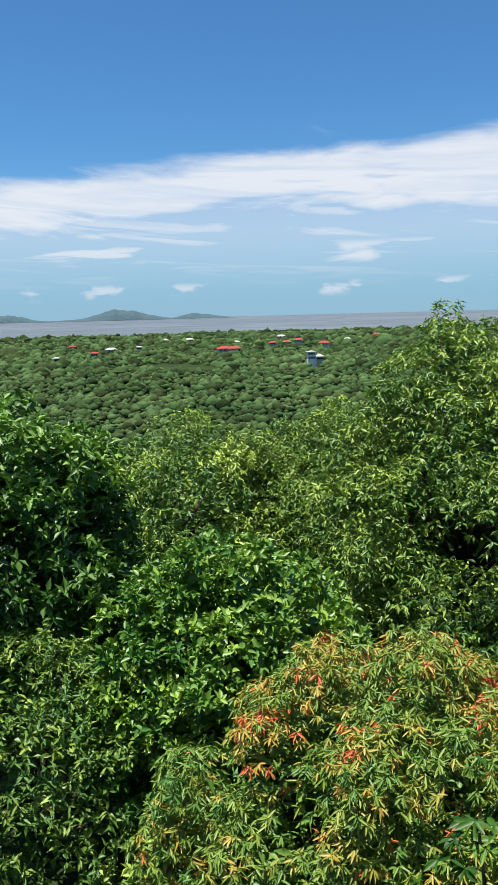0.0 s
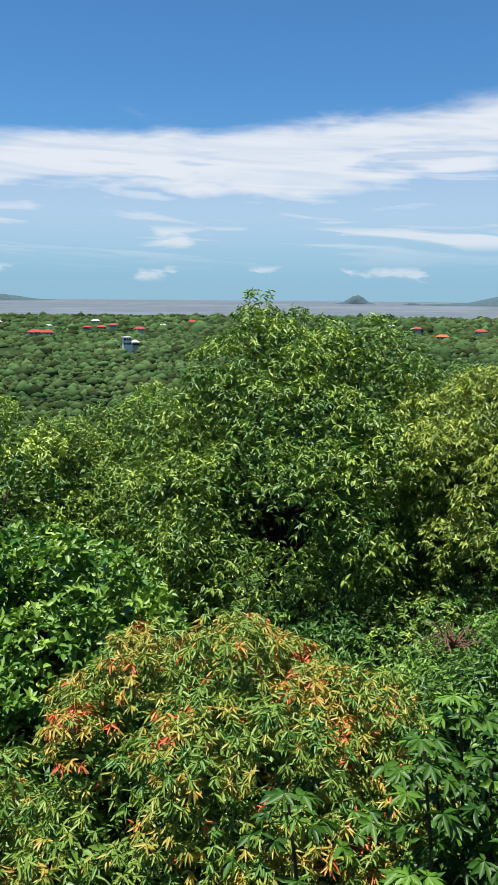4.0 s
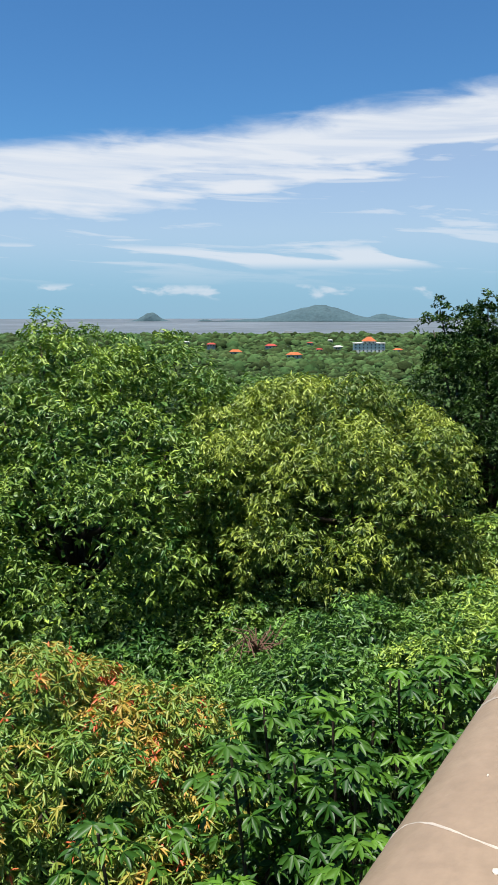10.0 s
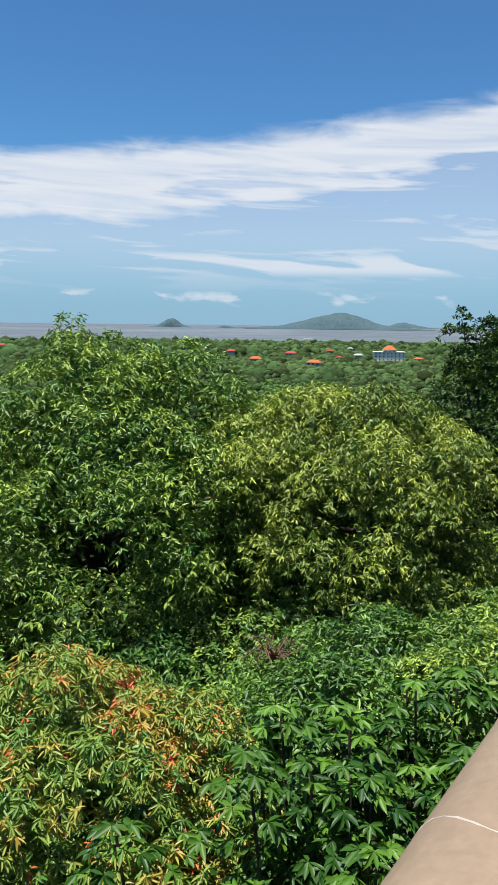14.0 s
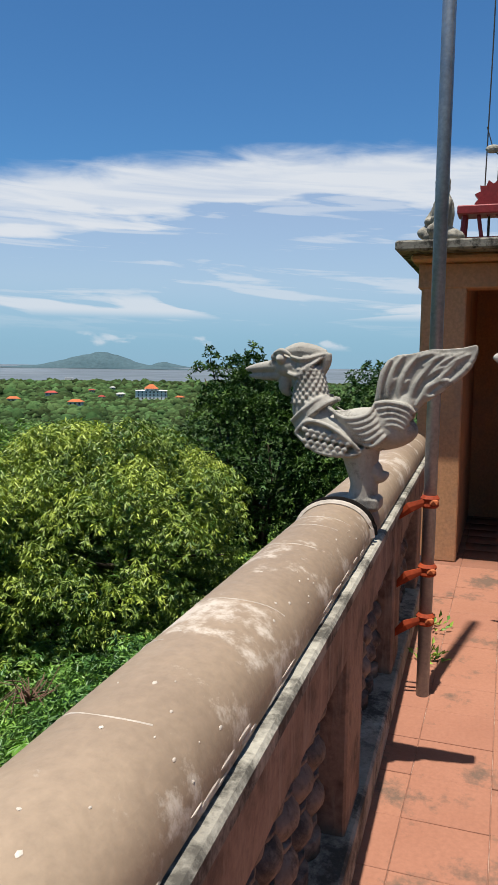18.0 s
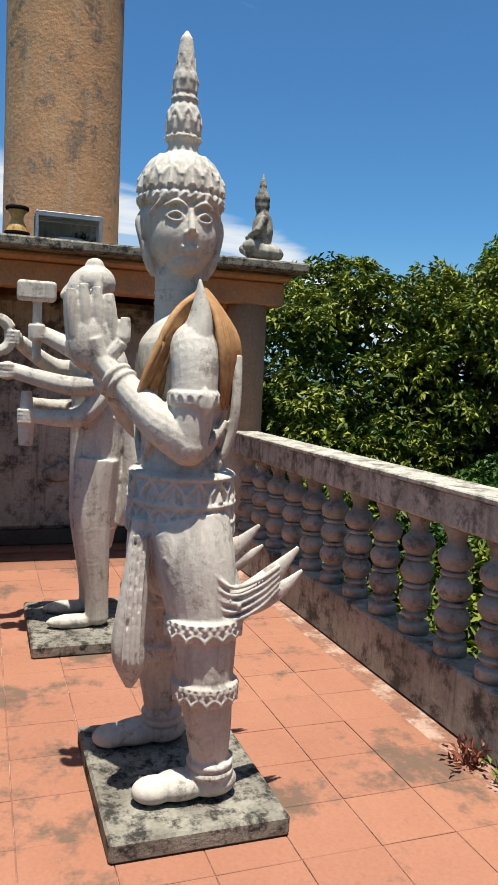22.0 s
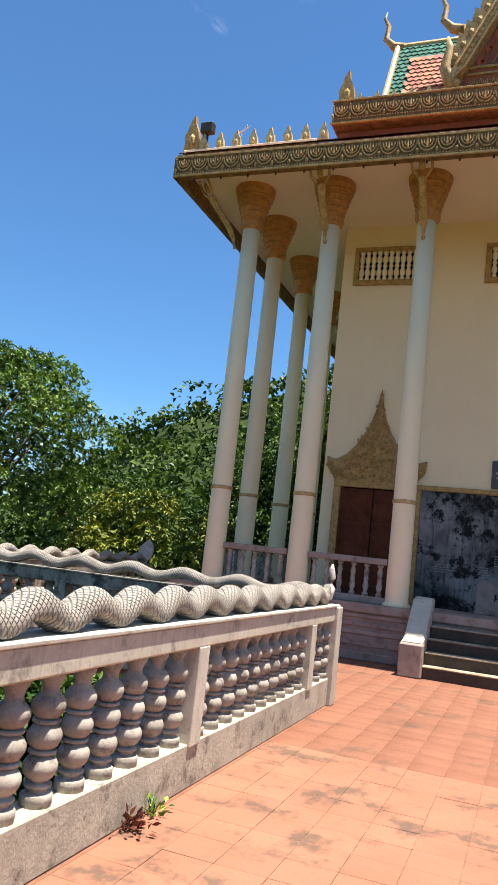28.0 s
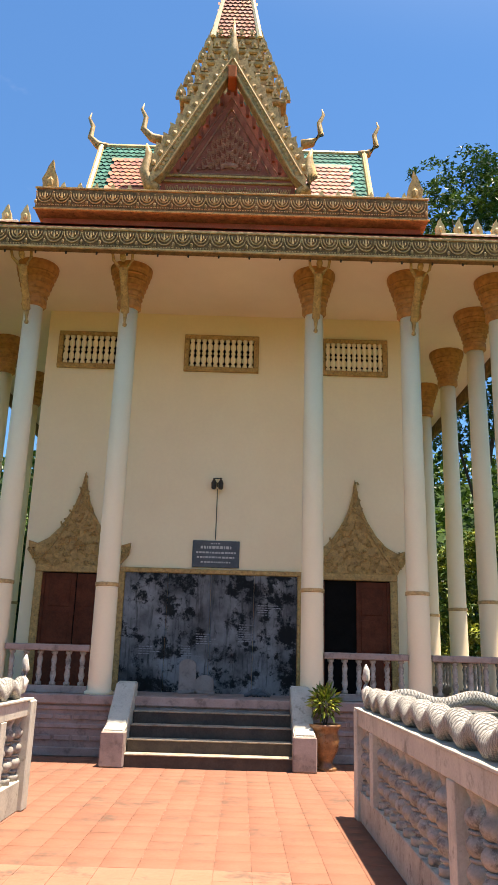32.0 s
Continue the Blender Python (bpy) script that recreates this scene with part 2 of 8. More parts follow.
M["cap"] = surf("cap", (0.315, 0.230, 0.155), (0.215, 0.153, 0.103), 1.1, 0.6, 0.25, 55, (0.55, 0.47, 0.385), 0.8, 4.2, grainy=0.12, st=(0.55, 0.63), spec=0.4)
M["statue"] = surf("statue", (0.56, 0.52, 0.455), (0.42, 0.385, 0.335), 3, 0.85, 0.45, 50, (0.15, 0.13, 0.11), 0.75, 9, grainy=0.13, st=(0.545, 0.64), bump_d=0.005, runs=(0.24, 0.205, 0.17), runs_amount=0.5)
M["ochre"] = surf("ochre", (0.508, 0.27, 0.14), (0.426, 0.221, 0.106), 1.2, 0.85, 0.3, 40, (0.224, 0.154, 0.112), 0.6, 1.8)
M["old_ochre"] = surf("old_ochre", (0.56, 0.31, 0.155), (0.44, 0.25, 0.135), 1.6, 0.9, 0.6, 26, (0.16, 0.135, 0.11), 0.75, 3.2, grainy=0.16, st=(0.54, 0.62), bump_d=0.01, runs=(0.46, 0.345, 0.23), runs_amount=0.8)
M["cream"] = surf("cream", (0.9, 0.742, 0.466), (0.869, 0.7, 0.435), 0.8, 0.8, 0.02, 14, grainy=0.02)
M["column"] = surf("column", (0.88, 0.735, 0.49), (0.85, 0.70, 0.46), 0.9, 0.75, 0.02, 30, spec=0.1, grainy=0.02)
M["gold"] = surf("gold", (0.56, 0.34, 0.115), (0.36, 0.21, 0.07), 9, 0.55, 0.6, 26, (0.11, 0.065, 0.03), 0.65, 24, metal=0.1, st=(0.51, 0.63))
M["frieze"] = surf("frieze", (0.30, 0.165, 0.070), (0.15, 0.095, 0.045), 6, 0.7, 0.8, 22, (0.05, 0.035, 0.022), 0.75, 14, spec=0.12)
M["orange_gold"] = surf("orange_gold", (0.56, 0.26, 0.08), (0.40, 0.175, 0.052), 7, 0.55, 0.6, 28, (0.14, 0.07, 0.03), 0.6, 14)
M["soffit"] = surf("soffit", (0.857, 0.72, 0.586), (0.793, 0.659, 0.529), 0.6, 0.8, 0.05, grainy=0.02)
M["red_panel"] = surf("red_panel", (0.40, 0.125, 0.08), (0.31, 0.09, 0.06), 5, 0.75, 0.5, 30, spec=0.15)
M["roof_red"] = surf("roof_red", (0.46, 0.15, 0.085), (0.36, 0.11, 0.06), 3, 0.7, 0.3, 30, island=0.35, spec=0.3)
M["roof_green"] = surf("roof_green", (0.05, 0.20, 0.15), (0.04, 0.14, 0.11), 3, 0.8, 0.3, 30, island=0.25, spec=0.12)
M["plinth"] = surf("plinth", (0.36, 0.285, 0.245), (0.27, 0.21, 0.18), 3, 0.85, 0.5, 40, (0.10, 0.082, 0.07), 0.6, 5, spec=0.1, grainy=0.1, st=(0.52, 0.64))
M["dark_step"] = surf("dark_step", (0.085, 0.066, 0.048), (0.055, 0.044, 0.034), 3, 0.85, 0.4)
M["wood"] = surf("wood", (0.15, 0.042, 0.02), (0.09, 0.026, 0.013), 4, 0.7, 0.2, spec=0.1)
M["granite"] = surf("granite", (0.055, 0.055, 0.056), (0.26, 0.258, 0.255), 1.3, 0.5, 0.02, 8, (0.006, 0.006, 0.006), 0.97, 2.2, spec=0.12, grainy=0.12, st=(0.50, 0.56), runs=(0.012, 0.012, 0.012), runs_amount=0.7)
M["metal"] = surf("metal", (0.30, 0.33, 0.36), (0.22, 0.25, 0.28), 6, 0.45, 0.1, 60, metal=0.6)
M["red_paint"] = surf("red_paint", (0.26, 0.03, 0.03), (0.18, 0.02, 0.02), 6, 0.5, 0.2)
M["ribbon"] = surf("ribbon", (0.34, 0.055, 0.015), (0.22, 0.03, 0.008), 8, 0.8, 0.2)
M["dark_baluster"] = surf("dark_baluster", (0.23, 0.175, 0.14), (0.11, 0.085, 0.07), 7, 0.65, 0.5, 50, (0.035, 0.03, 0.027), 0.85, 9, st=(0.48, 0.60))
M["weathered_stone"] = surf("weathered_stone", (0.38, 0.355, 0.305), (0.27, 0.25, 0.215), 4, 0.9, 0.4, 60, (0.10, 0.09, 0.078), 0.75, 9, spec=0.12, grainy=0.12, st=(0.53, 0.64))
# Near-black; also used where openings have their inner shade painted in.
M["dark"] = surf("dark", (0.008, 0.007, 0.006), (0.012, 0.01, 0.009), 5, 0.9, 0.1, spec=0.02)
M["black_iron"] = surf("black_iron", (0.03, 0.025, 0.02), (0.05, 0.04, 0.03), 5, 0.6, 0.2)
M["dry_wood"] = surf("dry_wood", (0.20, 0.11, 0.075), (0.12, 0.065, 0.045), 6, 0.9, 0.3)
M["hood_stone"] = surf("hood_stone", (0.50, 0.43, 0.39), (0.36, 0.30, 0.27), 5, 0.9, 0.6, 55, (0.15, 0.115, 0.10), 0.7, 9, spec=0.1, grainy=0.14, st=(0.52, 0.63))
M["pale_gold"] = surf("pale_gold", (0.62, 0.47, 0.22), (0.45, 0.33, 0.14), 9, 0.5, 0.4, 30, (0.16, 0.11, 0.05), 0.5, 20)
M["urn_glaze"] = surf("urn_glaze", (0.28, 0.135, 0.05), (0.17, 0.08, 0.03), 9, 0.35, 0.5, 26, (0.06, 0.035, 0.02), 0.7, 16, spec=0.5)
M["plain_cement"] = surf("plain_cement", (0.47, 0.435, 0.35), (0.34, 0.31, 0.25), 3, 0.88, 0.6, 42, (0.10, 0.09, 0.075), 0.75, 4.5, spec=0.12, grainy=0.14, st=(0.54, 0.64), bump_d=0.006)
M["old_whitewash"] = surf("old_whitewash", (0.50, 0.47, 0.40), (0.33, 0.305, 0.255), 5, 0.9, 0.6, 45, (0.085, 0.075, 0.063), 0.8, 8, spec=0.12, grainy=0.2, st=(0.49, 0.60), bump_d=0.007, runs=(0.13, 0.115, 0.098), runs_amount=0.6)
M["bark"] = surf("bark", (0.085, 0.065, 0.048), (0.05, 0.04, 0.03), 5, 0.9, 0.6, spec=0.1)
M["soil"] = surf("soil", (0.022, 0.042, 0.012), (0.034, 0.055, 0.017), 0.05, 0.95, 0.4, 2, (0.07, 0.055, 0.03), 0.4, 0.05, spec=0.05)
M["sea"] = surf("sea", (0.112, 0.130, 0.140), (0.104, 0.122, 0.133), 0.002, 0.55, 0.0, 0.02, (0.20, 0.23, 0.25), 0.7, 0.0012)
# Wooded islands with the blue of distance haze mixed into their colour.
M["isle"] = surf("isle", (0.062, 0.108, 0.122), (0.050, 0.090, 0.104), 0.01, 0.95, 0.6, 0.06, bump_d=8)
M["house_wall"] = surf("house_wall", (0.52, 0.50, 0.46), (0.40, 0.39, 0.36), 0.2, 0.8, 0.1)
M["white_wall"] = surf("white_wall", (0.80, 0.78, 0.74), (0.70, 0.68, 0.64), 0.2, 0.8, 0.1)
M["house_roof"] = surf("house_roof", (0.42, 0.07, 0.055), (0.33, 0.07, 0.05), 0.3, 0.8, 0.2, spec=0.1)
M["orange_roof"] = surf("orange_roof", (0.50, 0.15, 0.06), (0.38, 0.11, 0.045), 0.3, 0.8, 0.2, spec=0.1)
M["canopy"] = surf("canopy", (0.028, 0.056, 0.018), (0.064, 0.100, 0.034), 0.02, 0.95, 0.7, 0.8, (0.088, 0.126, 0.044), 0.8, 0.03, island=0.6, bump_d=0.6, spec=0.05)
M["mango_leaf"] = leafy("mango_leaf", (0.075, 0.185, 0.034), (0.42, 0.47, 0.070), (0.60, 0.14, 0.057), 0.117, trans=0.12)
M["bright_leaf"] = leafy("bright_leaf", (0.050, 0.150, 0.022), (0.32, 0.48, 0.075), rough=0.40, gloss=0.40)
M["mid_leaf"] = leafy("mid_leaf", (0.050, 0.135, 0.023), (0.37, 0.49, 0.080), trans=0.08)
M["yellow_leaf"] = leafy("yellow_leaf", (0.048, 0.110, 0.017), (0.34, 0.41, 0.062), trans=0.08)
M["stained_beam"] = surf("stained_beam", (0.30, 0.205, 0.15), (0.17, 0.112, 0.08), 2.5, 0.85, 0.5, 45, (0.05, 0.04, 0.035), 0.85, 5, runs=(0.36, 0.29, 0.23), runs_amount=0.6)
M["dark_leaf"] = leafy("dark_leaf", (0.028, 0.088, 0.018), (0.20, 0.36, 0.060))
M["broad_leaf"] = leafy("broad_leaf", (0.012, 0.055, 0.006), (0.090, 0.20, 0.018), rough=0.45, gloss=0.28, trans=0.06)

# ---- mesh helpers ----


def part(name, bm, material, parent=None, label="", smooth=False):
    me = bpy.data.meshes.new(name)
    if smooth:
        for f in bm.faces:
            f.smooth = True
    bm.to_mesh(me)
    bm.free()
    me.materials.append(M[material])
    ob = new(name, me)
    ob.parent = parent
    if label:
        ob["label"] = label
    return ob


def thing(name, label, category, at=(0, 0, 0), group="", kind="", turn=0.0):
    ob = new(name)
    ob.empty_display_size = 0.1
    ob.matrix_world = pose(*at, 0, 0, turn)
    return tagged(ob, label, category, group, kind)


def box(x0, x1, y0, y1, z0, z1, bev=0.0, bm=None):
    own = bm is None
    b = bmesh.new()
    bmesh.ops.create_cube(b, size=1, matrix=Matrix.Translation(((x0 + x1) / 2, (y0 + y1) / 2, (z0 + z1) / 2)) @ Matrix.Diagonal((x1 - x0, y1 - y0, z1 - z0, 1)))
    if bev:
        bmesh.ops.bevel(b, geom=list(b.edges), offset=bev, segments=1, affect="EDGES")
    if own:
        return b
    join(bm, b)
    return bm


def join(bm, other, m=None):
    me = bpy.data.meshes.new("tmp")
    other.to_mesh(me)
    other.free()
    if m is not None:
        me.transform(m)
    bm.from_mesh(me)
    bpy.data.meshes.remove(me)
    return bm


def lathe(profile, n=16, m=None, bm=None, fx=1.0, fy=1.0):
    bm = bm or bmesh.new()
    rings = []
    for r, z in profile:
        rings.append([bm.verts.new((max(r, 1e-4) * math.cos(a) * fx, max(r, 1e-4) * math.sin(a) * fy, z)) for a in (2 * math.pi * k / n for k in range(n))])
    for a, b in zip(rings, rings[1:]):
        for k in range(n):
            bm.faces.new((a[k], a[(k + 1) % n], b[(k + 1) % n], b[k]))
    bm.faces.new(rings[0][::-1])
    bm.faces.new(rings[-1])
    if m is not None:
        vs = [v for ring in rings for v in ring]
        bmesh.ops.transform(bm, matrix=m, verts=vs)
    return bm


def tube(pts, radii, n=8, bm=None, flat=1.0):
    """A round bar along points; flat squeezes it sideways."""
    bm = bm or bmesh.new()
    pts = [Vector(p) for p in pts]
    if not isinstance(radii, (list, tuple)):
        radii = [radii] * len(pts)
    rings = []
    for i, p in enumerate(pts):
        d = (pts[min(i + 1, len(pts) - 1)] - pts[max(i - 1, 0)]).normalized()
        ref = Vector((0, 0, 1)) if abs(d.z) < 0.9 else Vector((1, 0, 0))
        s = d.cross(ref).normalized()
        u = s.cross(d)
        rings.append([bm.verts.new(p + radii[i] * (math.cos(a) * s * flat + math.sin(a) * u)) for a in (2 * math.pi * k / n for k in range(n))])
    for a, b in zip(rings, rings[1:]):
        for k in range(n):
            bm.faces.new((a[k], a[(k + 1) % n], b[(k + 1) % n], b[k]))
    bm.faces.new(rings[0][::-1])
    bm.faces.new(rings[-1])
    return bm


def blob(c, r, bm=None, sub=2, rot=None):
    bm = bm or bmesh.new()
    m = Matrix.Translation(c) @ (rot or Matrix.Identity(4)) @ Matrix.Diagonal((*(r if isinstance(r, (tuple, list)) else (r, r, r)), 1))
    bmesh.ops.create_icosphere(bm, subdivisions=sub, radius=1, matrix=m)
    return bm


def prism(outline, y0, y1, bm=None):
    """A flat outline in x, z given depth along y."""
    bm = bm or bmesh.new()
    a = [bm.verts.new((x, y0, z)) for x, z in outline]
    b = [bm.verts.new((x, y1, z)) for x, z in outline]
    n = len(a)
    bm.faces.new(a)
    bm.faces.new(b[::-1])
    for k in range(n):
        bm.faces.new((a[k], b[k], b[(k + 1) % n], a[(k + 1) % n]))
    bmesh.ops.recalc_face_normals(bm, faces=bm.faces)
    return bm


def array_mesh(name, verts, faces, material):
    """A mesh from arrays of equal-sided faces."""
    me = bpy.data.meshes.new(name)
    k = faces.shape[1]
    me.vertices.add(len(verts))
    me.vertices.foreach_set("co", np.ascontiguousarray(verts, dtype=np.float32).ravel())
    me.loops.add(faces.size)
    me.loops.foreach_set("vertex_index", np.ascontiguousarray(faces, dtype=np.int32).ravel())
    me.polygons.add(len(faces))
    me.polygons.foreach_set("loop_start", np.arange(len(faces), dtype=np.int32) * k)
    me.update(calc_edges=True)
    me.materials.append(M[material])
    return me


def unit(v):
    return v / np.maximum(np.linalg.norm(v, axis=-1, keepdims=True), 1e-9)


def leaves(name, at, way, length, width, material, rng, parent, fold=0.25, age=None, fine=False):
    """Many small folded leaves in one mesh: at each place one leaf that points along way. fine: a rounder leaf of four faces."""
    n = len(at)
    up = rng.normal(size=(n, 3)) * 0.6 + (0, 0, 1)
    side = unit(np.cross(way, up))
    nor = np.cross(side, way)
    ln = length * rng.uniform(0.7, 1.25, (n, 1))
    wd = width * rng.uniform(0.75, 1.2, (n, 1))
    tip = at + way * ln - nor * wd * 0.35
    if fine:
        l1, l2 = at + way * ln * 0.26 + nor * (wd * fold), at + way * ln * 0.64 + nor * (wd * fold * 0.8)
        verts = np.stack([at, l1 - side * wd * 0.42, l2 - side * wd * 0.42, tip, l2 + side * wd * 0.42, l1 + side * wd * 0.42], 1)
        tris = ((0, 1, 2), (0, 2, 3), (0, 3, 4), (0, 4, 5))
    else:
        mid = at + way * ln * 0.45 + nor * (wd * fold)
        verts = np.stack([at, mid - side * wd / 2, tip, mid + side * wd / 2], 1)
        tris = ((0, 1, 2), (0, 2, 3))
    k = verts.shape[1]
    i = np.arange(n)[:, None] * k
    me = array_mesh(name, verts.reshape(-1, 3), np.concatenate([i + t for t in tris], 0), material)
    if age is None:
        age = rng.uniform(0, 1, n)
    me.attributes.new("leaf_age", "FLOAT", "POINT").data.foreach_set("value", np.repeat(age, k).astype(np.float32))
    ob = new(name, me)
    ob.parent = parent
    return ob


def lobes_on(rng, c, r, size, low):
    """Middles and radii of the leaf masses that make up a crown."""
    c, r = np.array(c, float), np.array(r, float)
    area = 4 * math.pi * ((r[0] * r[1]) ** 1.6 / 3 + (r[0] * r[2]) ** 1.6 / 3 + (r[1] * r[2]) ** 1.6 / 3) ** (1 / 1.6)
    n = max(7, int(area / (size * size * 1.9)))
    k = np.arange(n)
    zz = 1 - 2 * (k + 0.5) / n
    ph = k * 2.39996 + rng.uniform(0, 6.28)
    d = np.stack([np.sqrt(1 - zz**2) * np.cos(ph), np.sqrt(1 - zz**2) * np.sin(ph), zz], 1)
    d = unit(d + rng.normal(size=d.shape) * 0.13)
    d = d[d[:, 2] > low]
    rad = size * rng.uniform(0.62, 1.35, len(d))
    mean = r.mean()
    inset = np.clip(1 - rad / mean * 0.8 + rng.normal(size=len(d)) * 0.07, 0.2, 1.0)
    return c + d * r * inset[:, None], rad, d


def crown(rng, lobe_c, lobe_r, d, spacing, per, length, droop, tint_lean, stretch=0.85):
    """Tufts of drooping leaves over the outer and upper side of each leaf mass: places, ways and tones."""
    out_p, out_q, out_a = [], [], []
    for c, r, w in zip(lobe_c, lobe_r, d):
        m = max(8, int(7.5 * r * r / (spacing * spacing)))
        q = unit(rng.normal(size=(m, 3)) + w * 0.75 + (0, 0, 0.65))
        out_p.append(c + q * r * rng.uniform(0.72, 1.06, (m, 1)) * (1, 1, stretch))
        out_q.append(q)
        out_a.append(np.clip(rng.normal(size=m) * 0.20 + rng.normal() * 0.13 + 0.46 + tint_lean, 0.02, 1.0))
    p, q, age = np.concatenate(out_p), np.concatenate(out_q), np.concatenate(out_a)
    n = len(p)
    axis = unit(q + (0, 0, 0.55) + rng.normal(size=q.shape) * 0.30)
    side = unit(np.cross(axis, rng.normal(size=axis.shape)))
    other = np.cross(axis, side)
    phi = rng.uniform(0, 0.6, (n, 1)) + 2 * np.pi * np.arange(per)[None] / per * 2.618
    lift = np.radians(rng.uniform(28, 92, (n, per)))
    way = axis[:, None] * np.cos(lift)[..., None] + (side[:, None] * np.cos(phi)[..., None] + other[:, None] * np.sin(phi)[..., None]) * np.sin(lift)[..., None]
    way = unit(way - np.array((0, 0, 1.0)) * droop * rng.uniform(0.6, 1.3, (n, per, 1)))
    at = p[:, None] + axis[:, None] * (rng.uniform(-0.5, 0.35, (n, per, 1)) * length)
    return at.reshape(-1, 3), way.reshape(-1, 3), np.repeat(age, per)


def tree(name, label, foot, c, r, leaf, length, width, size=0.8, spacing=0.2, per=10, droop=0.4, seed=1, low=-0.5, limbs=7, trunk_r=0.16, extra=(), age=0.0, fine=False, fill=0.35, gaps=0.0):
    """A tapered trunk, limbs and a crown of leaf masses. c: the crown's middle, r: its half sizes; extra: leaf masses that stand out, (middle, radius)."""
    rng = np.random.default_rng(seed)
    ob = thing(name, label, "tree", foot)
    f0 = np.array(foot)
    c0 = np.array(c) - f0
    bm = bmesh.new()
    top = c0 + (0, 0, r[2] * 0.3)
    pts = [np.zeros(3) + rng.normal(size=3) * (0.12, 0.12, 0) * k + top * k / 5 for k in range(6)]
    tube([tuple(p) for p in pts], [trunk_r * (1 - 0.14 * k) for k in range(6)], 8, bm)
    part("trunk", bm, "bark", ob, smooth=True)
    for k in range(limbs):
        a = 6.283 * (k + rng.uniform(0, 0.6)) / limbs
        s = pts[2 + k % 3]
        e = c0 + np.array((math.cos(a), math.sin(a), rng.uniform(-0.2, 0.7))) * np.array(r) * rng.uniform(0.6, 0.85)
        m1 = s + (e - s) * 0.5 + rng.normal(size=3) * 0.1 * r[0]
        part("limb", tube([tuple(s), tuple(m1), tuple(e)], [trunk_r * 0.45, trunk_r * 0.28, trunk_r * 0.1], 6), "bark", ob, smooth=True)
    lc, lr, d = lobes_on(rng, c0, r, size, low)
    if gaps:
        keep = rng.uniform(size=len(lc)) > gaps
        lc, lr, d = lc[keep], lr[keep], d[keep]
    for e, rad in extra:
        e = np.array(e) - f0
        part("limb", tube([tuple(pts[3]), tuple((pts[3] + e) / 2), tuple(e)], [trunk_r * 0.5, trunk_r * 0.25, 0.012], 6), "bark", ob, smooth=True)
        lc, lr, d = np.concatenate([lc, [e]]), np.append(lr, rad), np.concatenate([d, [(0, 0, 1.0)]])
    at, way, leaf_tints = crown(rng, lc, lr, d, spacing, per, length, droop, age)
    leaves("crown", at, way, length, width, leaf, rng, ob, 0.25, leaf_tints, fine)
    # Large inner leaves block light; their dark tones paint the crown's inner shade.
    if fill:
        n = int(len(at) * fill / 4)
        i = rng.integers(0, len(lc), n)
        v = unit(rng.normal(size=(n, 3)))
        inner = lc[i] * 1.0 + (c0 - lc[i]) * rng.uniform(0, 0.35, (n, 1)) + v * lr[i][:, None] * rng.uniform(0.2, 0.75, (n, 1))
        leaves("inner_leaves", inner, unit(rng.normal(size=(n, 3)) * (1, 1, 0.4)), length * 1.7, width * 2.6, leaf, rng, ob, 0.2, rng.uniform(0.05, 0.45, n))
    return ob


M["wood_leaf"] = leafy("wood_leaf", (0.008, 0.028, 0.006), (0.085, 0.14, 0.026), gloss=0.15)
M["sign_grey"] = surf("sign_grey", (0.10, 0.11, 0.12), (0.07, 0.08, 0.085), 4, 0.6, 0.1)
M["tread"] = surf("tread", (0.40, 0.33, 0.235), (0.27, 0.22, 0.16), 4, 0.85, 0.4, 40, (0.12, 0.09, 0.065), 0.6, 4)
M["silver_gilt"] = surf("silver_gilt", (0.55, 0.37, 0.16), (0.34, 0.22, 0.095), 8, 0.6, 0.6, 26, (0.12, 0.085, 0.045), 0.65, 12, st=(0.50, 0.62), spec=0.2)
M["pink_gilt"] = surf("pink_gilt", (0.44, 0.19, 0.115), (0.33, 0.125, 0.075), 8, 0.65, 0.5, 30, (0.50, 0.32, 0.18), 0.5, 20)
M["mango_green"] = leafy("mango_green", (0.06, 0.11, 0.015), (0.28, 0.30, 0.04))
M["tile_far"] = surf("tile_far", (0.255, 0.118, 0.076), (0.222, 0.101, 0.064), 1.5, 0.8, 0.12, 60, (0.12, 0.08, 0.056), 0.8, 1.4, island=0.03, spec=0.12, grainy=0.09, st=(0.53, 0.65))
M["back_leaf"] = leafy("back_leaf", (0.018, 0.050, 0.009), (0.27, 0.30, 0.046), gloss=0.15, trans=0.06)
M["airy_leaf"] = leafy("airy_leaf", (0.016, 0.055, 0.010), (0.14, 0.24, 0.035), trans=0.12)
M["night_leaf"] = leafy("night_leaf", (0.010, 0.036, 0.008), (0.095, 0.165, 0.032), gloss=0.15)
M["moss_cement"] = surf("moss_cement", (0.27, 0.25, 0.205), (0.15, 0.135, 0.11), 5, 0.95, 0.9, 70, (0.025, 0.023, 0.02), 0.92, 14, spec=0.1, st=(0.47, 0.59))
M["pale_scratch"] = surf("pale_scratch", (0.54, 0.47, 0.39), (0.40, 0.34, 0.28), 8, 0.8, 0.2)
M["scarf"] = surf("scarf", (0.42, 0.24, 0.11), (0.30, 0.15, 0.06), 12, 0.8, 0.3, 50)
M["bronze"] = surf("bronze", (0.62, 0.40, 0.17), (0.42, 0.265, 0.11), 8, 0.6, 0.5, 30, (0.12, 0.08, 0.042), 0.55, 12, spec=0.2)

# ---- land, sea and distance ----


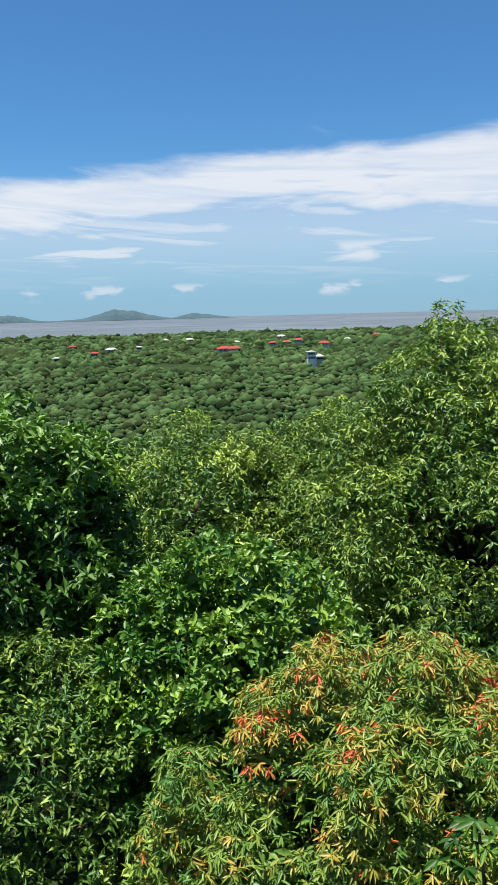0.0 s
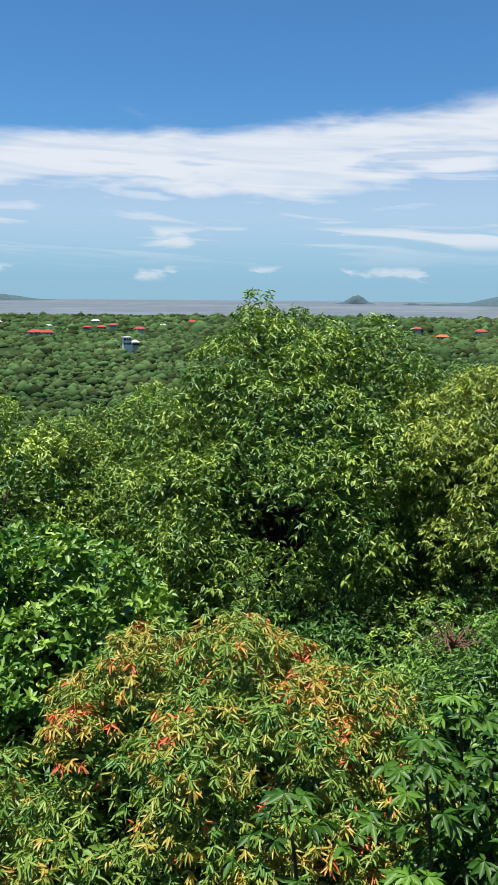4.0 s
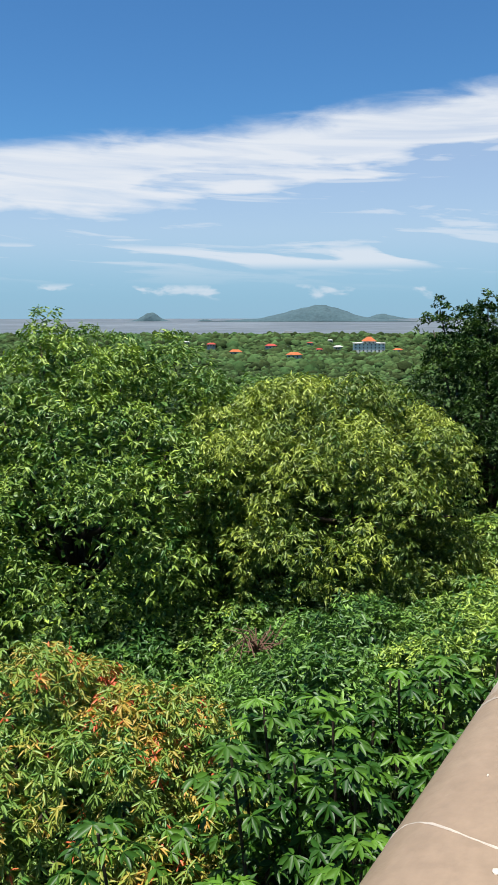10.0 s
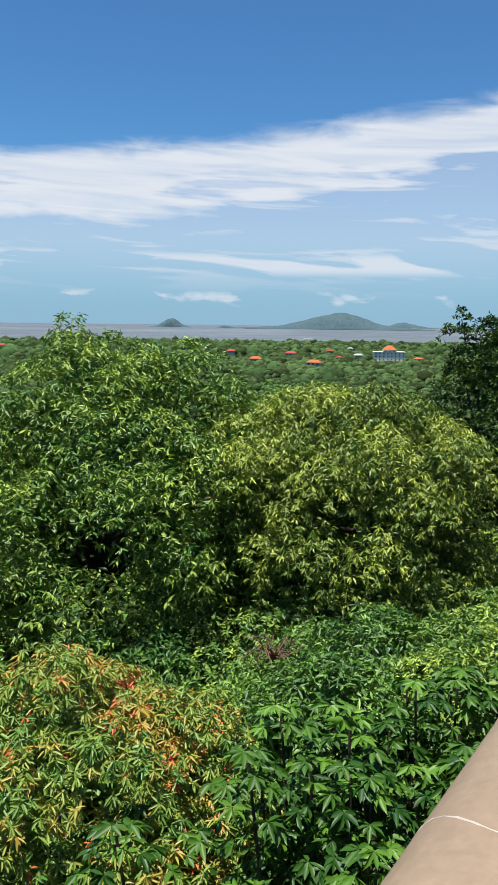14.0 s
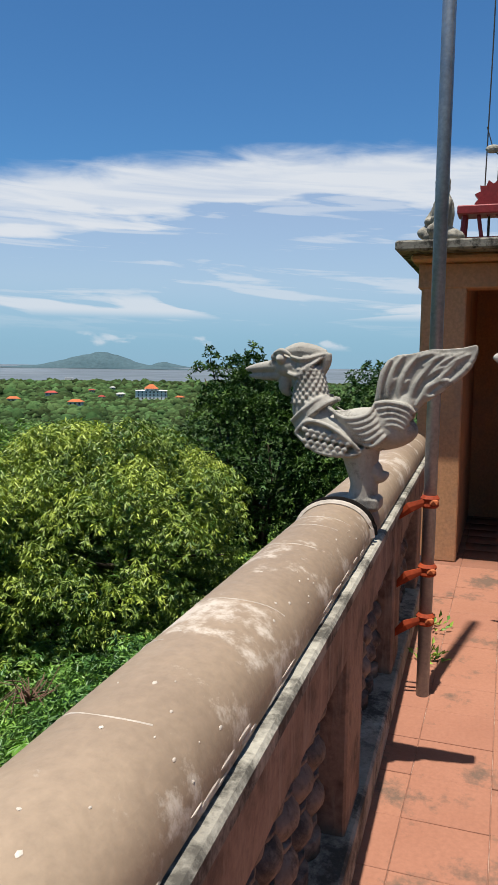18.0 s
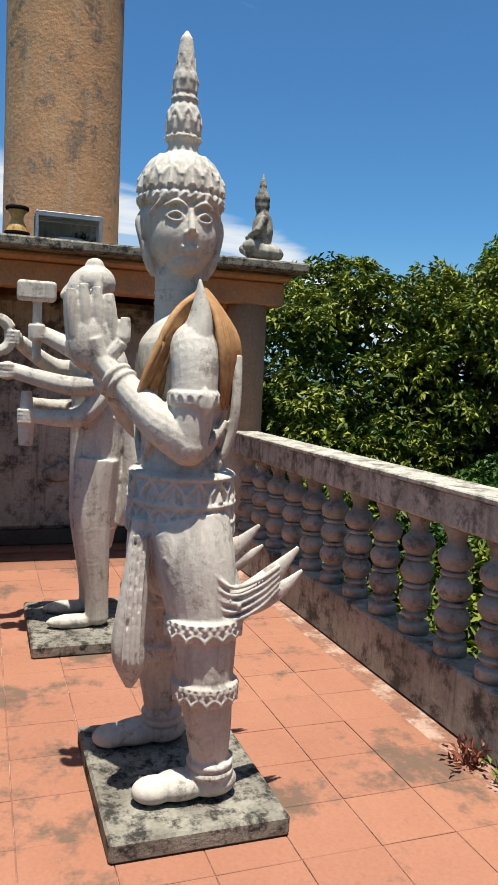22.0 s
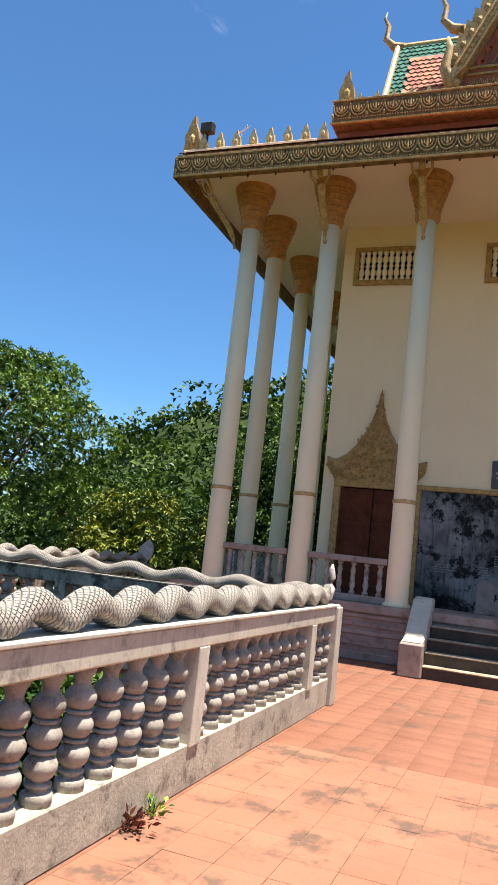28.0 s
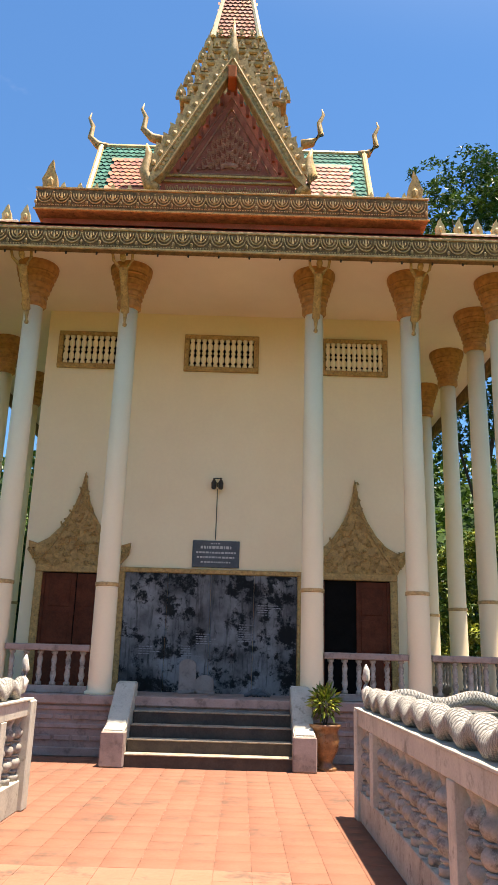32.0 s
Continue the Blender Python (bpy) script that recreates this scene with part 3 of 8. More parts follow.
def land_z(x, y):
    """Height of the ground: a shelf under the terrace, a slope to the coastal plain, a wooded hill behind the temple."""
    r = np.hypot(x, y)
    sea_side = np.clip((-0.62 * x - 0.78 * y) / np.maximum(r, 1) * 1.4 + 0.55, 0, 1)
    plain = -6.5 - 34.5 * np.clip((r - 14) / 190, 0, 1) ** 0.8
    hill = -5.5 + 36 * np.clip((r - 34) / 130, 0, 1) ** 1.2 * np.clip((y + 0.9 * x + 20) / 110, 0.12, 1.25)
    return plain * sea_side + hill * (1 - sea_side)


SEA = ((1400, -41.6), (2500, -38.0), (3800, -31.0), (4950, -18.0))


def sea_z(d):
    return float(np.interp(d, [q[0] for q in SEA], [q[1] for q in SEA]))


def build_land():
    rad = np.r_[0.1, 6, 12, np.geomspace(18, 1640, 48)]
    ang = np.linspace(0, 2 * np.pi, 145)[:-1]
    R, A = np.meshgrid(rad, ang, indexing="ij")
    wob = 1 + 0.10 * np.sin(3 * A + 1) * (R > 1100) + 0.04 * np.sin(11 * A)
    X, Y = R * wob * np.cos(A), R * wob * np.sin(A)
    Z = np.where(R > 1600, -42.5, land_z(X, Y) + 0.3 * np.sin(X * 0.21) * np.cos(Y * 0.17))
    n, k = R.shape
    i = np.arange(n - 1)[:, None] * k + np.arange(k)[None]
    j = np.arange(n - 1)[:, None] * k + (np.arange(k)[None] + 1) % k
    faces = np.stack([i, i + k, j + k, j], -1).reshape(-1, 4)
    g = new("ground", array_mesh("ground", np.stack([X, Y, Z], -1).reshape(-1, 3), faces, "soil"))
    tagged(g, "wooded slope and flat coastal plain below the temple", "ground", kind="structure")
    ring = np.linspace(0, 2 * np.pi, 97)[:-1]
    v = np.concatenate([[(0, 0, -41.6)]] + [np.stack([q * np.cos(ring), q * np.sin(ring), 0 * ring + h], -1) for q, h in SEA])
    j = np.arange(96)
    f = [np.stack([np.zeros(96, int), j + 1, (j + 1) % 96 + 1], -1)]
    for k in range(len(SEA) - 1):
        p, q = 1 + 96 * k, 97 + 96 * k
        f += [np.stack([p + j, q + j, q + (j + 1) % 96], -1), np.stack([p + j, q + (j + 1) % 96, p + (j + 1) % 96], -1)]
    w = new("water", array_mesh("water", v, np.concatenate(f), "sea"))
    tagged(w, "calm grey-brown shallow sea off the coast", "sea", kind="structure")


build_land()


def bearing(yaw, d, z=0.0):
    """A place d metres off in the direction yaw (degrees to the left from +y)."""
    return (-d * math.sin(radians(yaw)), d * math.cos(radians(yaw)), z)


def island(name, label, yaw, d, width, height, seed, peak=0.0, spread=0.42, uneven=1.0):
    rng = np.random.default_rng(seed)
    u, v = np.meshgrid(np.linspace(-1, 1, 61), np.linspace(-1, 1, 13), indexing="ij")
    ph = rng.uniform(0, 6, 5)
    prof = np.clip(1 - np.abs(u) ** 1.7, 0, 1) * (0.22 + 0.78 * np.exp(-((u - peak) / spread) ** 2))
    prof = prof * (1 + uneven * (0.10 * np.sin(9 * u + ph[0]) + 0.05 * np.sin(23 * u + ph[1]) + 0.03 * np.sin(51 * u + ph[2])))
    z = prof * np.clip(1 - v**2, 0, 1) ** 0.7 * height * (1 + 0.06 * np.sin(14 * v + 6 * u)) - 1.0
    p = np.stack([u * width / 2, v * width * 0.16, z + 0.6], -1).reshape(-1, 3)
    i = (np.arange(60)[:, None] * 13 + np.arange(12)[None]).ravel()
    f = np.stack([i, i + 13, i + 14, i + 1], -1)
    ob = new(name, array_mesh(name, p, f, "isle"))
    x, y, _ = bearing(yaw, d)
    ob.matrix_world = pose(x, y, sea_z(d), 0, 0, yaw)
    return tagged(ob, label, "island")


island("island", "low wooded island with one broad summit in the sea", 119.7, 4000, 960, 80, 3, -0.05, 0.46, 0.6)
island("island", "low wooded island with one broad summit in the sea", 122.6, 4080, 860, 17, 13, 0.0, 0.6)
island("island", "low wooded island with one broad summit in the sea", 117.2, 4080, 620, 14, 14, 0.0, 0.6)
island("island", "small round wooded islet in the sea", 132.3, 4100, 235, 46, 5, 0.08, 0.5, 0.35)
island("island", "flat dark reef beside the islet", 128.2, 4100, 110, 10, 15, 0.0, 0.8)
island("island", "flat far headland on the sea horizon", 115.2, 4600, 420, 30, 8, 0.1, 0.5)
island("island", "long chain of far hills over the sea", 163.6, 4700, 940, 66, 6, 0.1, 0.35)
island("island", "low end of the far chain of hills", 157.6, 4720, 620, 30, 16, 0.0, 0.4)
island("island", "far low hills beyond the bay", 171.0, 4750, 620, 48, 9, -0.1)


def clumps(v0, f0, far, rng):
    n = len(far)
    jit = 1 + rng.normal(size=(n, len(v0), 1)) * 0.15
    flat = np.concatenate([rng.uniform(0.75, 1.35, (n, 2)), rng.uniform(0.55, 1.05, (n, 1))], 1)[:, None]
    v = v0[None] * jit * flat * far[:, None, 3:] + far[:, None, :3]
    f = f0[None] + (np.arange(n) * len(v0))[:, None, None]
    ob = new("far_woods", array_mesh("far_woods", v.reshape(-1, 3), f.reshape(-1, 3), "canopy"))
    tagged(ob, "dense green tropical woods over the coastal plain", "woods", kind="stuff")


def build_canopy():
    """The woods of the plain and the hill: crowns of leaf tufts near by, rough clumps far off, each in one mesh."""
    rng = np.random.default_rng(11)
    def spots_in(r0, r1, n, size, a0, a1):
        r = np.sqrt(rng.uniform(r0**2, r1**2, n))
        a = np.radians(rng.uniform(a0, a1, n))
        x, y = -r * np.sin(a), r * np.cos(a)
        s = size * np.clip(np.exp(rng.normal(size=n) * 0.38), 0.45, 2.4)
        gap = np.sin(x * 0.012 + 1) * np.sin(y * 0.017 + 2) + 0.4 * np.sin(x * 0.05) > 0.93
        keep = ~(gap & (r > 250))
        return np.stack([x, y, land_z(x, y) + s * 0.5, s], 1)[keep]

    b = bmesh.new()
    bmesh.ops.create_icosphere(b, subdivisions=1, radius=1)
    v1 = np.array([v.co[:] for v in b.verts])
    f1 = np.array([[v.index for v in f.verts] for f in b.faces])
    b.free()
    v2 = np.array([(1, 0, 0), (0, 1, 0), (-1, 0, 0), (0, -1, 0), (0, 0, 1), (0.6, 0.6, 0.55), (-0.6, 0.6, 0.55), (-0.6, -0.6, 0.55), (0.6, -0.6, 0.55)])
    f2 = np.array([(0, 1, 5), (1, 2, 6), (2, 3, 7), (3, 0, 8), (5, 1, 6), (6, 2, 7), (7, 3, 8), (8, 0, 5), (4, 5, 6), (4, 6, 7), (4, 7, 8), (4, 8, 5)])
    for v0, f0, zones in ((v1, f1, ((165, 330, 9000, 1.25, 90, 180), (330, 560, 12000, 1.6, 92, 178))), (v2, f2, ((560, 900, 15000, 2.3, 92, 178), (900, 1620, 15000, 3.4, 94, 176)))):
        clumps(v0, f0, np.concatenate([spots_in(*q) for q in zones]), rng)
    for label, leaf, zones, size, per in (("dense green woods on the slope below", "mid_leaf", ((30, 80, 330, 2.0, 95, 185), (80, 180, 1000, 2.4, 92, 182)), 0.66, 62),
                                          ("dark wooded hillside behind the temple", "wood_leaf", ((36, 90, 420, 2.6, -62, 60), (90, 175, 760, 3.2, -62, 60)), 1.2, 74)):
        sp = np.concatenate([spots_in(*q) for q in zones])
        d = unit(rng.normal(size=(len(sp), per, 3)) + (0, 0, 0.5))
        lob = 1 + 0.22 * np.sin(5 * d[..., :1] + sp[:, None, :1]) * np.sin(4 * d[..., 1:2] + sp[:, None, 1:2])
        at = sp[:, None, :3] + d * sp[:, None, 3:] * lob * rng.uniform(0.75, 1.02, (len(sp), per, 1)) * (1, 1, 0.85)
        way = unit(d + rng.normal(size=d.shape) * 0.7)
        ob = leaves("near_woods", at.reshape(-1, 3), way.reshape(-1, 3), size, size * 0.75, leaf, rng, None)
        tagged(ob, label, "woods", kind="stuff")


build_canopy()


def house(yaw, d, w, dep, h, roof, label, turn=0.0, name="house", storeys=1, pitch=0.38, base=3.6, wall="house_wall"):
    x, y, _ = bearing(yaw, d)
    ob = thing(name, label, "house", (x, y, -41.2 + base), turn=yaw + turn)
    part("wall", box(-w / 2, w / 2, -dep / 2, dep / 2, -7, h), wall, ob)
    o = 1.0
    bm = bmesh.new()
    lo = [bm.verts.new(p) for p in ((-w / 2 - o, -dep / 2 - o, h), (w / 2 + o, -dep / 2 - o, h), (w / 2 + o, dep / 2 + o, h), (-w / 2 - o, dep / 2 + o, h))]
    hi = [bm.verts.new(p) for p in ((-w / 2 + dep * 0.4, 0, h + dep * pitch), (w / 2 - dep * 0.4, 0, h + dep * pitch))]
    for q in ((lo[0], lo[1], hi[1], hi[0]), (lo[1], lo[2], hi[1]), (lo[2], lo[3], hi[0], hi[1]), (lo[3], lo[0], hi[0]), lo[::-1]):
        bm.faces.new(q)
    part("roof", bm, roof, ob)
    k = max(3, int(w / 4))
    for s in range(storeys):
        z0 = h - 3.2 * (s + 1) + 0.8
        for i in range(k):
            xx = -w / 2 + w * (i + 0.5) / k
            # A near-black box on the wall, the unlit room put into its colour.
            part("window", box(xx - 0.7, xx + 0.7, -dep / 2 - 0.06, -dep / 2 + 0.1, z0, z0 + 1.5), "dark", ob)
    return ob


house(116.05, 830, 33, 13, 8.5, "white_wall", "white hotel block with rows of windows", 6, "hotel", 3, 0.04, 5.0, "white_wall")
house(116.05, 829, 13, 11, 10.5, "orange_roof", "raised middle wing with an orange hipped roof", 6, "hotel_wing", 1, 0.42, 5.0, "white_wall")
rngh = random.Random(4)
for yaw, d, w, roof in ((127.76, 960, 20, "house_roof"), (123.3, 905, 24, "house_roof"), (125.96, 760, 22, "orange_roof"), (121.56, 700, 24, "orange_roof"), (113.93, 815, 16, "orange_roof"), (118.9, 1120, 14, "house_wall"), (118.3, 880, 18, "house_wall"),
                        (155.7, 792, 26, "house_roof"), (154.9, 788, 24, "house_roof"), (152.04, 925, 16, "house_roof"), (150.98, 930, 20, "house_roof"), (150.14, 990, 20, "house_roof"), (148.23, 880, 22, "house_roof"), (144.34, 1140, 22, "house_roof"),
                        (165.26, 785, 14, "house_roof"), (164.05, 856, 20, "house_wall"), (168.0, 715, 10, "house_wall"), (158.25, 1115, 22, "house_wall"), (154.78, 975, 16, "house_wall"), (151.41, 1150, 24, "house_wall"), (160.1, 1119, 20, "house_wall"),
                        (146.5, 1000, 14, "house_wall"), (129.6, 1050, 14, "house_wall"), (120.4, 1010, 14, "house_roof"), (166.8, 980, 14, "house_roof"), (162.0, 905, 12, "house_wall"), (119.7, 820, 12, "house_roof")):
    house(yaw, d, w * 0.50, w * 0.26, 3.0 + 0.03 * w, roof, "village house with a red roof among trees" if roof != "house_wall" else "pale village house among trees", rngh.uniform(-25, 25))
house(149.2, 590, 6.0, 5.5, 7, "house_wall", "tall narrow white house in the woods", 12, "house", 2, 0.1, 5.5, "white_wall")
house(148.6, 600, 5.0, 5.0, 4.5, "house_wall", "tall narrow white house in the woods", 12, "house", 1)
ship = thing("ship", "white passenger ship moored close to the shore", "ship", bearing(121.9, 1690, sea_z(1690)), turn=121.9)
part("hull", prism([(-19, 4), (-16, 0), (15, 0), (20, 5), (8, 4)], -3, 3), "house_wall", ship)
part("cabin", box(-13, 6, -2.2, 2.2, 4, 8.5, 0.3), "house_wall", ship)

# ---- trees below and round the terrace ----
def ground_foot(x, y):
    return (x, y, float(land_z(np.array(x), np.array(y))) - 0.2)


tree("mango_tree", "round mango tree with yellow-green leaves and red young shoots", ground_foot(-4.8, -6.3), (-4.6, -6.35, -4.45), (2.65, 2.55, 2.4), "mango_leaf", 0.112, 0.025, size=0.55, spacing=0.175, per=12, droop=0.95, seed=21, low=-0.3, age=0.05, fine=True, fill=0.3)
tree("broadleaf_tree", "dense tree with glossy bright green leaves", ground_foot(-4.2, -10.2), (-4.25, -10.2, -4.2), (2.35, 2.3, 2.4), "bright_leaf", 0.134, 0.0708, size=0.62, spacing=0.241, per=7, droop=0.05, seed=22, low=-0.55, fine=True, gaps=0.1)
tree("broadleaf_tree", "dark shaded tree with large glossy leaves", ground_foot(-1.7, -13.2), (-1.75, -13.4, -2.5), (2.15, 2.2, 2.9), "dark_leaf", 0.182, 0.0854, size=0.7, spacing=0.305, per=7, droop=0.25, seed=23, low=-0.62, gaps=0.12)
tree("broadleaf_tree", "leafy tree with fine feathery leaves in the shade", ground_foot(-0.9, -10), (-0.9, -10.4, -4.8), (2.0, 2.0, 2.1), "mid_leaf", 0.117, 0.0378, size=0.55, spacing=0.241, per=8, droop=0.5, seed=24, low=-0.3, age=-0.12)
tree("broadleaf_tree", "tall leafy tree reaching up to the horizon", ground_foot(-11.2, -11.9), (-11.1, -11.9, -3.0), (3.7, 3.6, 3.75), "mid_leaf", 0.149, 0.044, size=0.78, spacing=0.273, per=8, droop=0.75, seed=25, low=-0.62, gaps=0.06, extra=[((-9.9, -12.2, 0.45), 0.75), ((-10.15, -12.45, 1.0), 0.5), ((-10.5, -12.1, 0.45), 0.85), ((-9.3, -12.6, -0.4), 0.8), ((-8.8, -12.9, -1.2), 0.8), ((-11.5, -11.5, 0.35), 0.75), ((-12.2, -11.0, 0.35), 0.75), ((-12.8, -10.4, -0.1), 0.7)])
tree("broadleaf_tree", "tall leafy tree reaching up to the horizon", ground_foot(-15.6, -11), (-15.4, -10.9, -3.5), (3.2, 3.2, 3.5), "mid_leaf", 0.149, 0.0462, size=0.8, spacing=0.305, per=7, droop=0.7, seed=26, low=-0.62, age=-0.05, extra=[((-11.95, -14.4, 1.35), 0.5), ((-12.1, -14.2, 0.7), 0.8), ((-12.6, -13.8, 0.85), 0.6), ((-13.3, -13.2, 0.65), 0.65), ((-14.2, -12.6, 0.75), 0.6), ((-14.5, -12.3, 0.2), 0.8), ((-13.6, -13.0, -0.2), 0.9), ((-12.8, -13.6, -0.1), 0.9)])
tree("broadleaf_tree", "rounded tree with yellowish green drooping leaves", ground_foot(-13.6, -7.7), (-13.5, -7.7, -2.75), (3.15, 3.0, 3.3), "yellow_leaf", 0.135, 0.0357, size=0.7, spacing=0.241, per=9, droop=0.95, seed=27, low=-0.62, age=0.06)
tree("broadleaf_tree", "leafy tree on the slope above the plain", ground_foot(-6.6, -17.5), (-6.6, -17.6, -4.0), (3.1, 3.0, 3.0), "mid_leaf", 0.149, 0.0462, size=0.78, spacing=0.305, per=8, droop=0.65, seed=28, low=-0.55, age=0.04)
tree("broadleaf_tree", "leafy tree on the slope above the plain", ground_foot(-10.6, -17.2), (-10.6, -17.0, -3.9), (3.0, 3.0, 3.1), "mid_leaf", 0.149, 0.0462, size=0.78, spacing=0.305, per=8, droop=0.65, seed=29, low=-0.55)
tree("dark_tree", "tall dark evergreen tree with small leaves", ground_foot(-19.2, -6.2), (-19.1, -6.0, -1.7), (2.3, 2.6, 3.5), "night_leaf", 0.112, 0.0488, size=0.66, spacing=0.229, per=8, droop=0.2, seed=30, low=-0.65, extra=[((-18.3, -7.5, 1.2), 0.5), ((-18.4, -7.4, 1.75), 0.3), ((-18.9, -6.6, 1.4), 0.6), ((-19.0, -6.4, 1.9), 0.3), ((-19.2, -5.3, 1.0), 0.6)])
tree("dark_tree", "tall dark evergreen tree with small leaves", ground_foot(-19, -2.6), (-19.0, -2.8, -2.0), (2.4, 2.5, 3.3), "night_leaf", 0.112, 0.0488, size=0.66, spacing=0.254, per=7, droop=0.2, seed=31, low=-0.55)
tree("shrub", "light green shrub under the taller trees", ground_foot(-8.6, -4.6), (-8.7, -4.8, -3.7), (2.1, 1.6, 1.15), "dark_leaf", 0.118, 0.0366, size=0.5, spacing=0.216, per=8, droop=0.5, seed=32, low=-0.3, trunk_r=0.07, age=0.0)
tree("shrub", "light green shrub under the taller trees", ground_foot(-9, -2.6), (-9.0, -2.8, -3.35), (1.9, 1.7, 1.4), "mid_leaf", 0.0991, 0.0315, size=0.5, spacing=0.216, per=8, droop=0.5, seed=33, low=-0.3, trunk_r=0.07, age=0.12)
tree("shrub", "light green shrub under the taller trees", ground_foot(-6.9, -4.1), (-6.9, -4.2, -3.1), (1.1, 1.0, 1.0), "dark_leaf", 0.118, 0.039, size=0.42, spacing=0.203, per=8, droop=0.55, seed=95, low=-0.3, trunk_r=0.06, age=-0.05)
tree("leafy_tree", "dense bushy tree with yellow-green leaf tips", ground_foot(-12, 6), (-12.0, 6.4, 0.5), (2.9, 2.7, 3.2), "back_leaf", 0.123, 0.0512, size=0.6, spacing=0.229, per=8, droop=0.5, seed=34, low=-0.75)
tree("leafy_tree", "dense bushy tree with yellow-green leaf tips", ground_foot(-10.3, 8.2), (-10.4, 8.5, 0.6), (2.3, 2.3, 3.2), "back_leaf", 0.123, 0.0512, size=0.6, spacing=0.229, per=8, droop=0.5, seed=35, low=-0.75)
tree("leafy_tree", "dense bushy tree with yellow-green leaf tips", ground_foot(-14.6, 3.2), (-14.6, 3.2, -0.6), (2.5, 2.3, 3.0), "back_leaf", 0.123, 0.0512, size=0.6, spacing=0.229, per=8, droop=0.5, seed=36, low=-0.75)
tree("airy_tree", "spreading tree with an airy crown and dark limbs", ground_foot(-12.8, 14), (-13.0, 13.9, 3.2), (4.0, 3.6, 3.1), "airy_leaf", 0.107, 0.0512, size=0.75, spacing=0.254, per=7, droop=0.12, seed=37, low=-0.5, limbs=16, trunk_r=0.2, gaps=0.06, fill=0.25, age=0.05, extra=[((-12.6, 13.7, 6.95), 0.30), ((-12.6, 13.7, 6.45), 0.42), ((-12.7, 13.8, 5.9), 0.55), ((-14.1, 11.4, 6.4), 0.28), ((-14.0, 11.7, 6.0), 0.40), ((-13.9, 12.2, 5.4), 0.5), ((-10.1, 15.1, 5.1), 0.32), ((-10.6, 14.9, 4.8), 0.5), ((-11.4, 14.4, 5.2), 0.5)])
tree("leafy_tree", "mixed leafy trees beyond the court", ground_foot(-9.6, 19), (-9.6, 19.0, -0.2), (3.0, 3.0, 3.2), "back_leaf", 0.155, 0.0732, size=0.85, spacing=0.413, per=7, droop=0.4, seed=38, low=-0.7)
tree("leafy_tree", "mixed leafy trees beyond the court", ground_foot(-13, 22), (-13, 22, 0.5), (3.4, 3.4, 3.4), "night_leaf", 0.182, 0.0708, size=0.85, spacing=0.413, per=7, droop=0.4, seed=39, low=-0.7)
tree("leafy_tree", "mixed leafy trees beyond the court", ground_foot(-8, 27.5), (-8, 27.5, 1.6), (3.6, 3.4, 4.2), "night_leaf", 0.203, 0.0805, size=0.85, spacing=0.413, per=7, droop=0.4, seed=40, low=-0.7)
tree("leafy_tree", "mixed leafy trees beyond the court", ground_foot(8.6, 24), (8.6, 24, 2.0), (3.2, 3.2, 4.0), "back_leaf", 0.166, 0.0732, size=0.85, spacing=0.413, per=7, droop=0.4, seed=42, low=-0.7)
tree("leafy_tree", "tall leafy trees behind the temple", ground_foot(10.2, 29), (10.2, 29.0, 15.5), (3.8, 3.8, 7.4), "night_leaf", 0.203, 0.0805, size=1.0, spacing=0.508, per=7, droop=0.4, seed=41, low=-0.9)
tree("shrub", "dark undergrowth shrub between the taller trees", ground_foot(-8.5, -9.2), (-8.5, -9.2, -5.2), (1.9, 1.9, 1.5), "dark_leaf", 0.15, 0.0549, size=0.55, spacing=0.279, per=7, droop=0.45, seed=70, low=-0.3, trunk_r=0.06, age=-0.08)
tree("shrub", "dark undergrowth shrub between the taller trees", ground_foot(-8, -13.5), (-8, -13.5, -5.4), (2, 2, 1.5), "mid_leaf", 0.126, 0.0472, size=0.55, spacing=0.279, per=7, droop=0.45, seed=71, low=-0.3, trunk_r=0.06, age=-0.08)
tree("shrub", "dark undergrowth shrub between the taller trees", ground_foot(-2.6, -7.6), (-2.6, -7.6, -5.9), (1.6, 1.6, 1.5), "mid_leaf", 0.126, 0.0472, size=0.55, spacing=0.279, per=7, droop=0.45, seed=72, low=-0.3, trunk_r=0.06, age=-0.08)
tree("shrub", "dark undergrowth shrub between the taller trees", ground_foot(-10.2, -7.2), (-10.2, -7.2, -5), (1.9, 1.9, 1.5), "mid_leaf", 0.126, 0.0472, size=0.55, spacing=0.279, per=7, droop=0.45, seed=73, low=-0.3, trunk_r=0.06, age=-0.08)
tree("shrub", "dark undergrowth shrub between the taller trees", ground_foot(-5.4, -13.6), (-5.4, -13.6, -5.2), (2, 2, 1.5), "dark_leaf", 0.15, 0.0549, size=0.55, spacing=0.279, per=7, droop=0.45, seed=74, low=-0.3, trunk_r=0.06, age=-0.08)
tree("shrub", "dark undergrowth shrub between the taller trees", ground_foot(-12.4, -4.2), (-12.4, -4.2, -4.6), (1.9, 1.9, 1.5), "mid_leaf", 0.126, 0.0472, size=0.55, spacing=0.279, per=7, droop=0.45, seed=75, low=-0.3, trunk_r=0.06, age=-0.08)
tree("shrub", "dark undergrowth shrub between the taller trees", ground_foot(-7.2, -6.9), (-7.2, -6.9, -4.9), (1.5, 1.5, 1.5), "dark_leaf", 0.15, 0.0549, size=0.55, spacing=0.279, per=7, droop=0.45, seed=76, low=-0.3, trunk_r=0.06, age=-0.08)
tree("shrub", "dark undergrowth shrub between the taller trees", ground_foot(-16.5, -5), (-16.5, -5, -4.2), (2, 2, 1.5), "mid_leaf", 0.126, 0.0472, size=0.55, spacing=0.279, per=7, droop=0.45, seed=77, low=-0.3, trunk_r=0.06, age=-0.08)
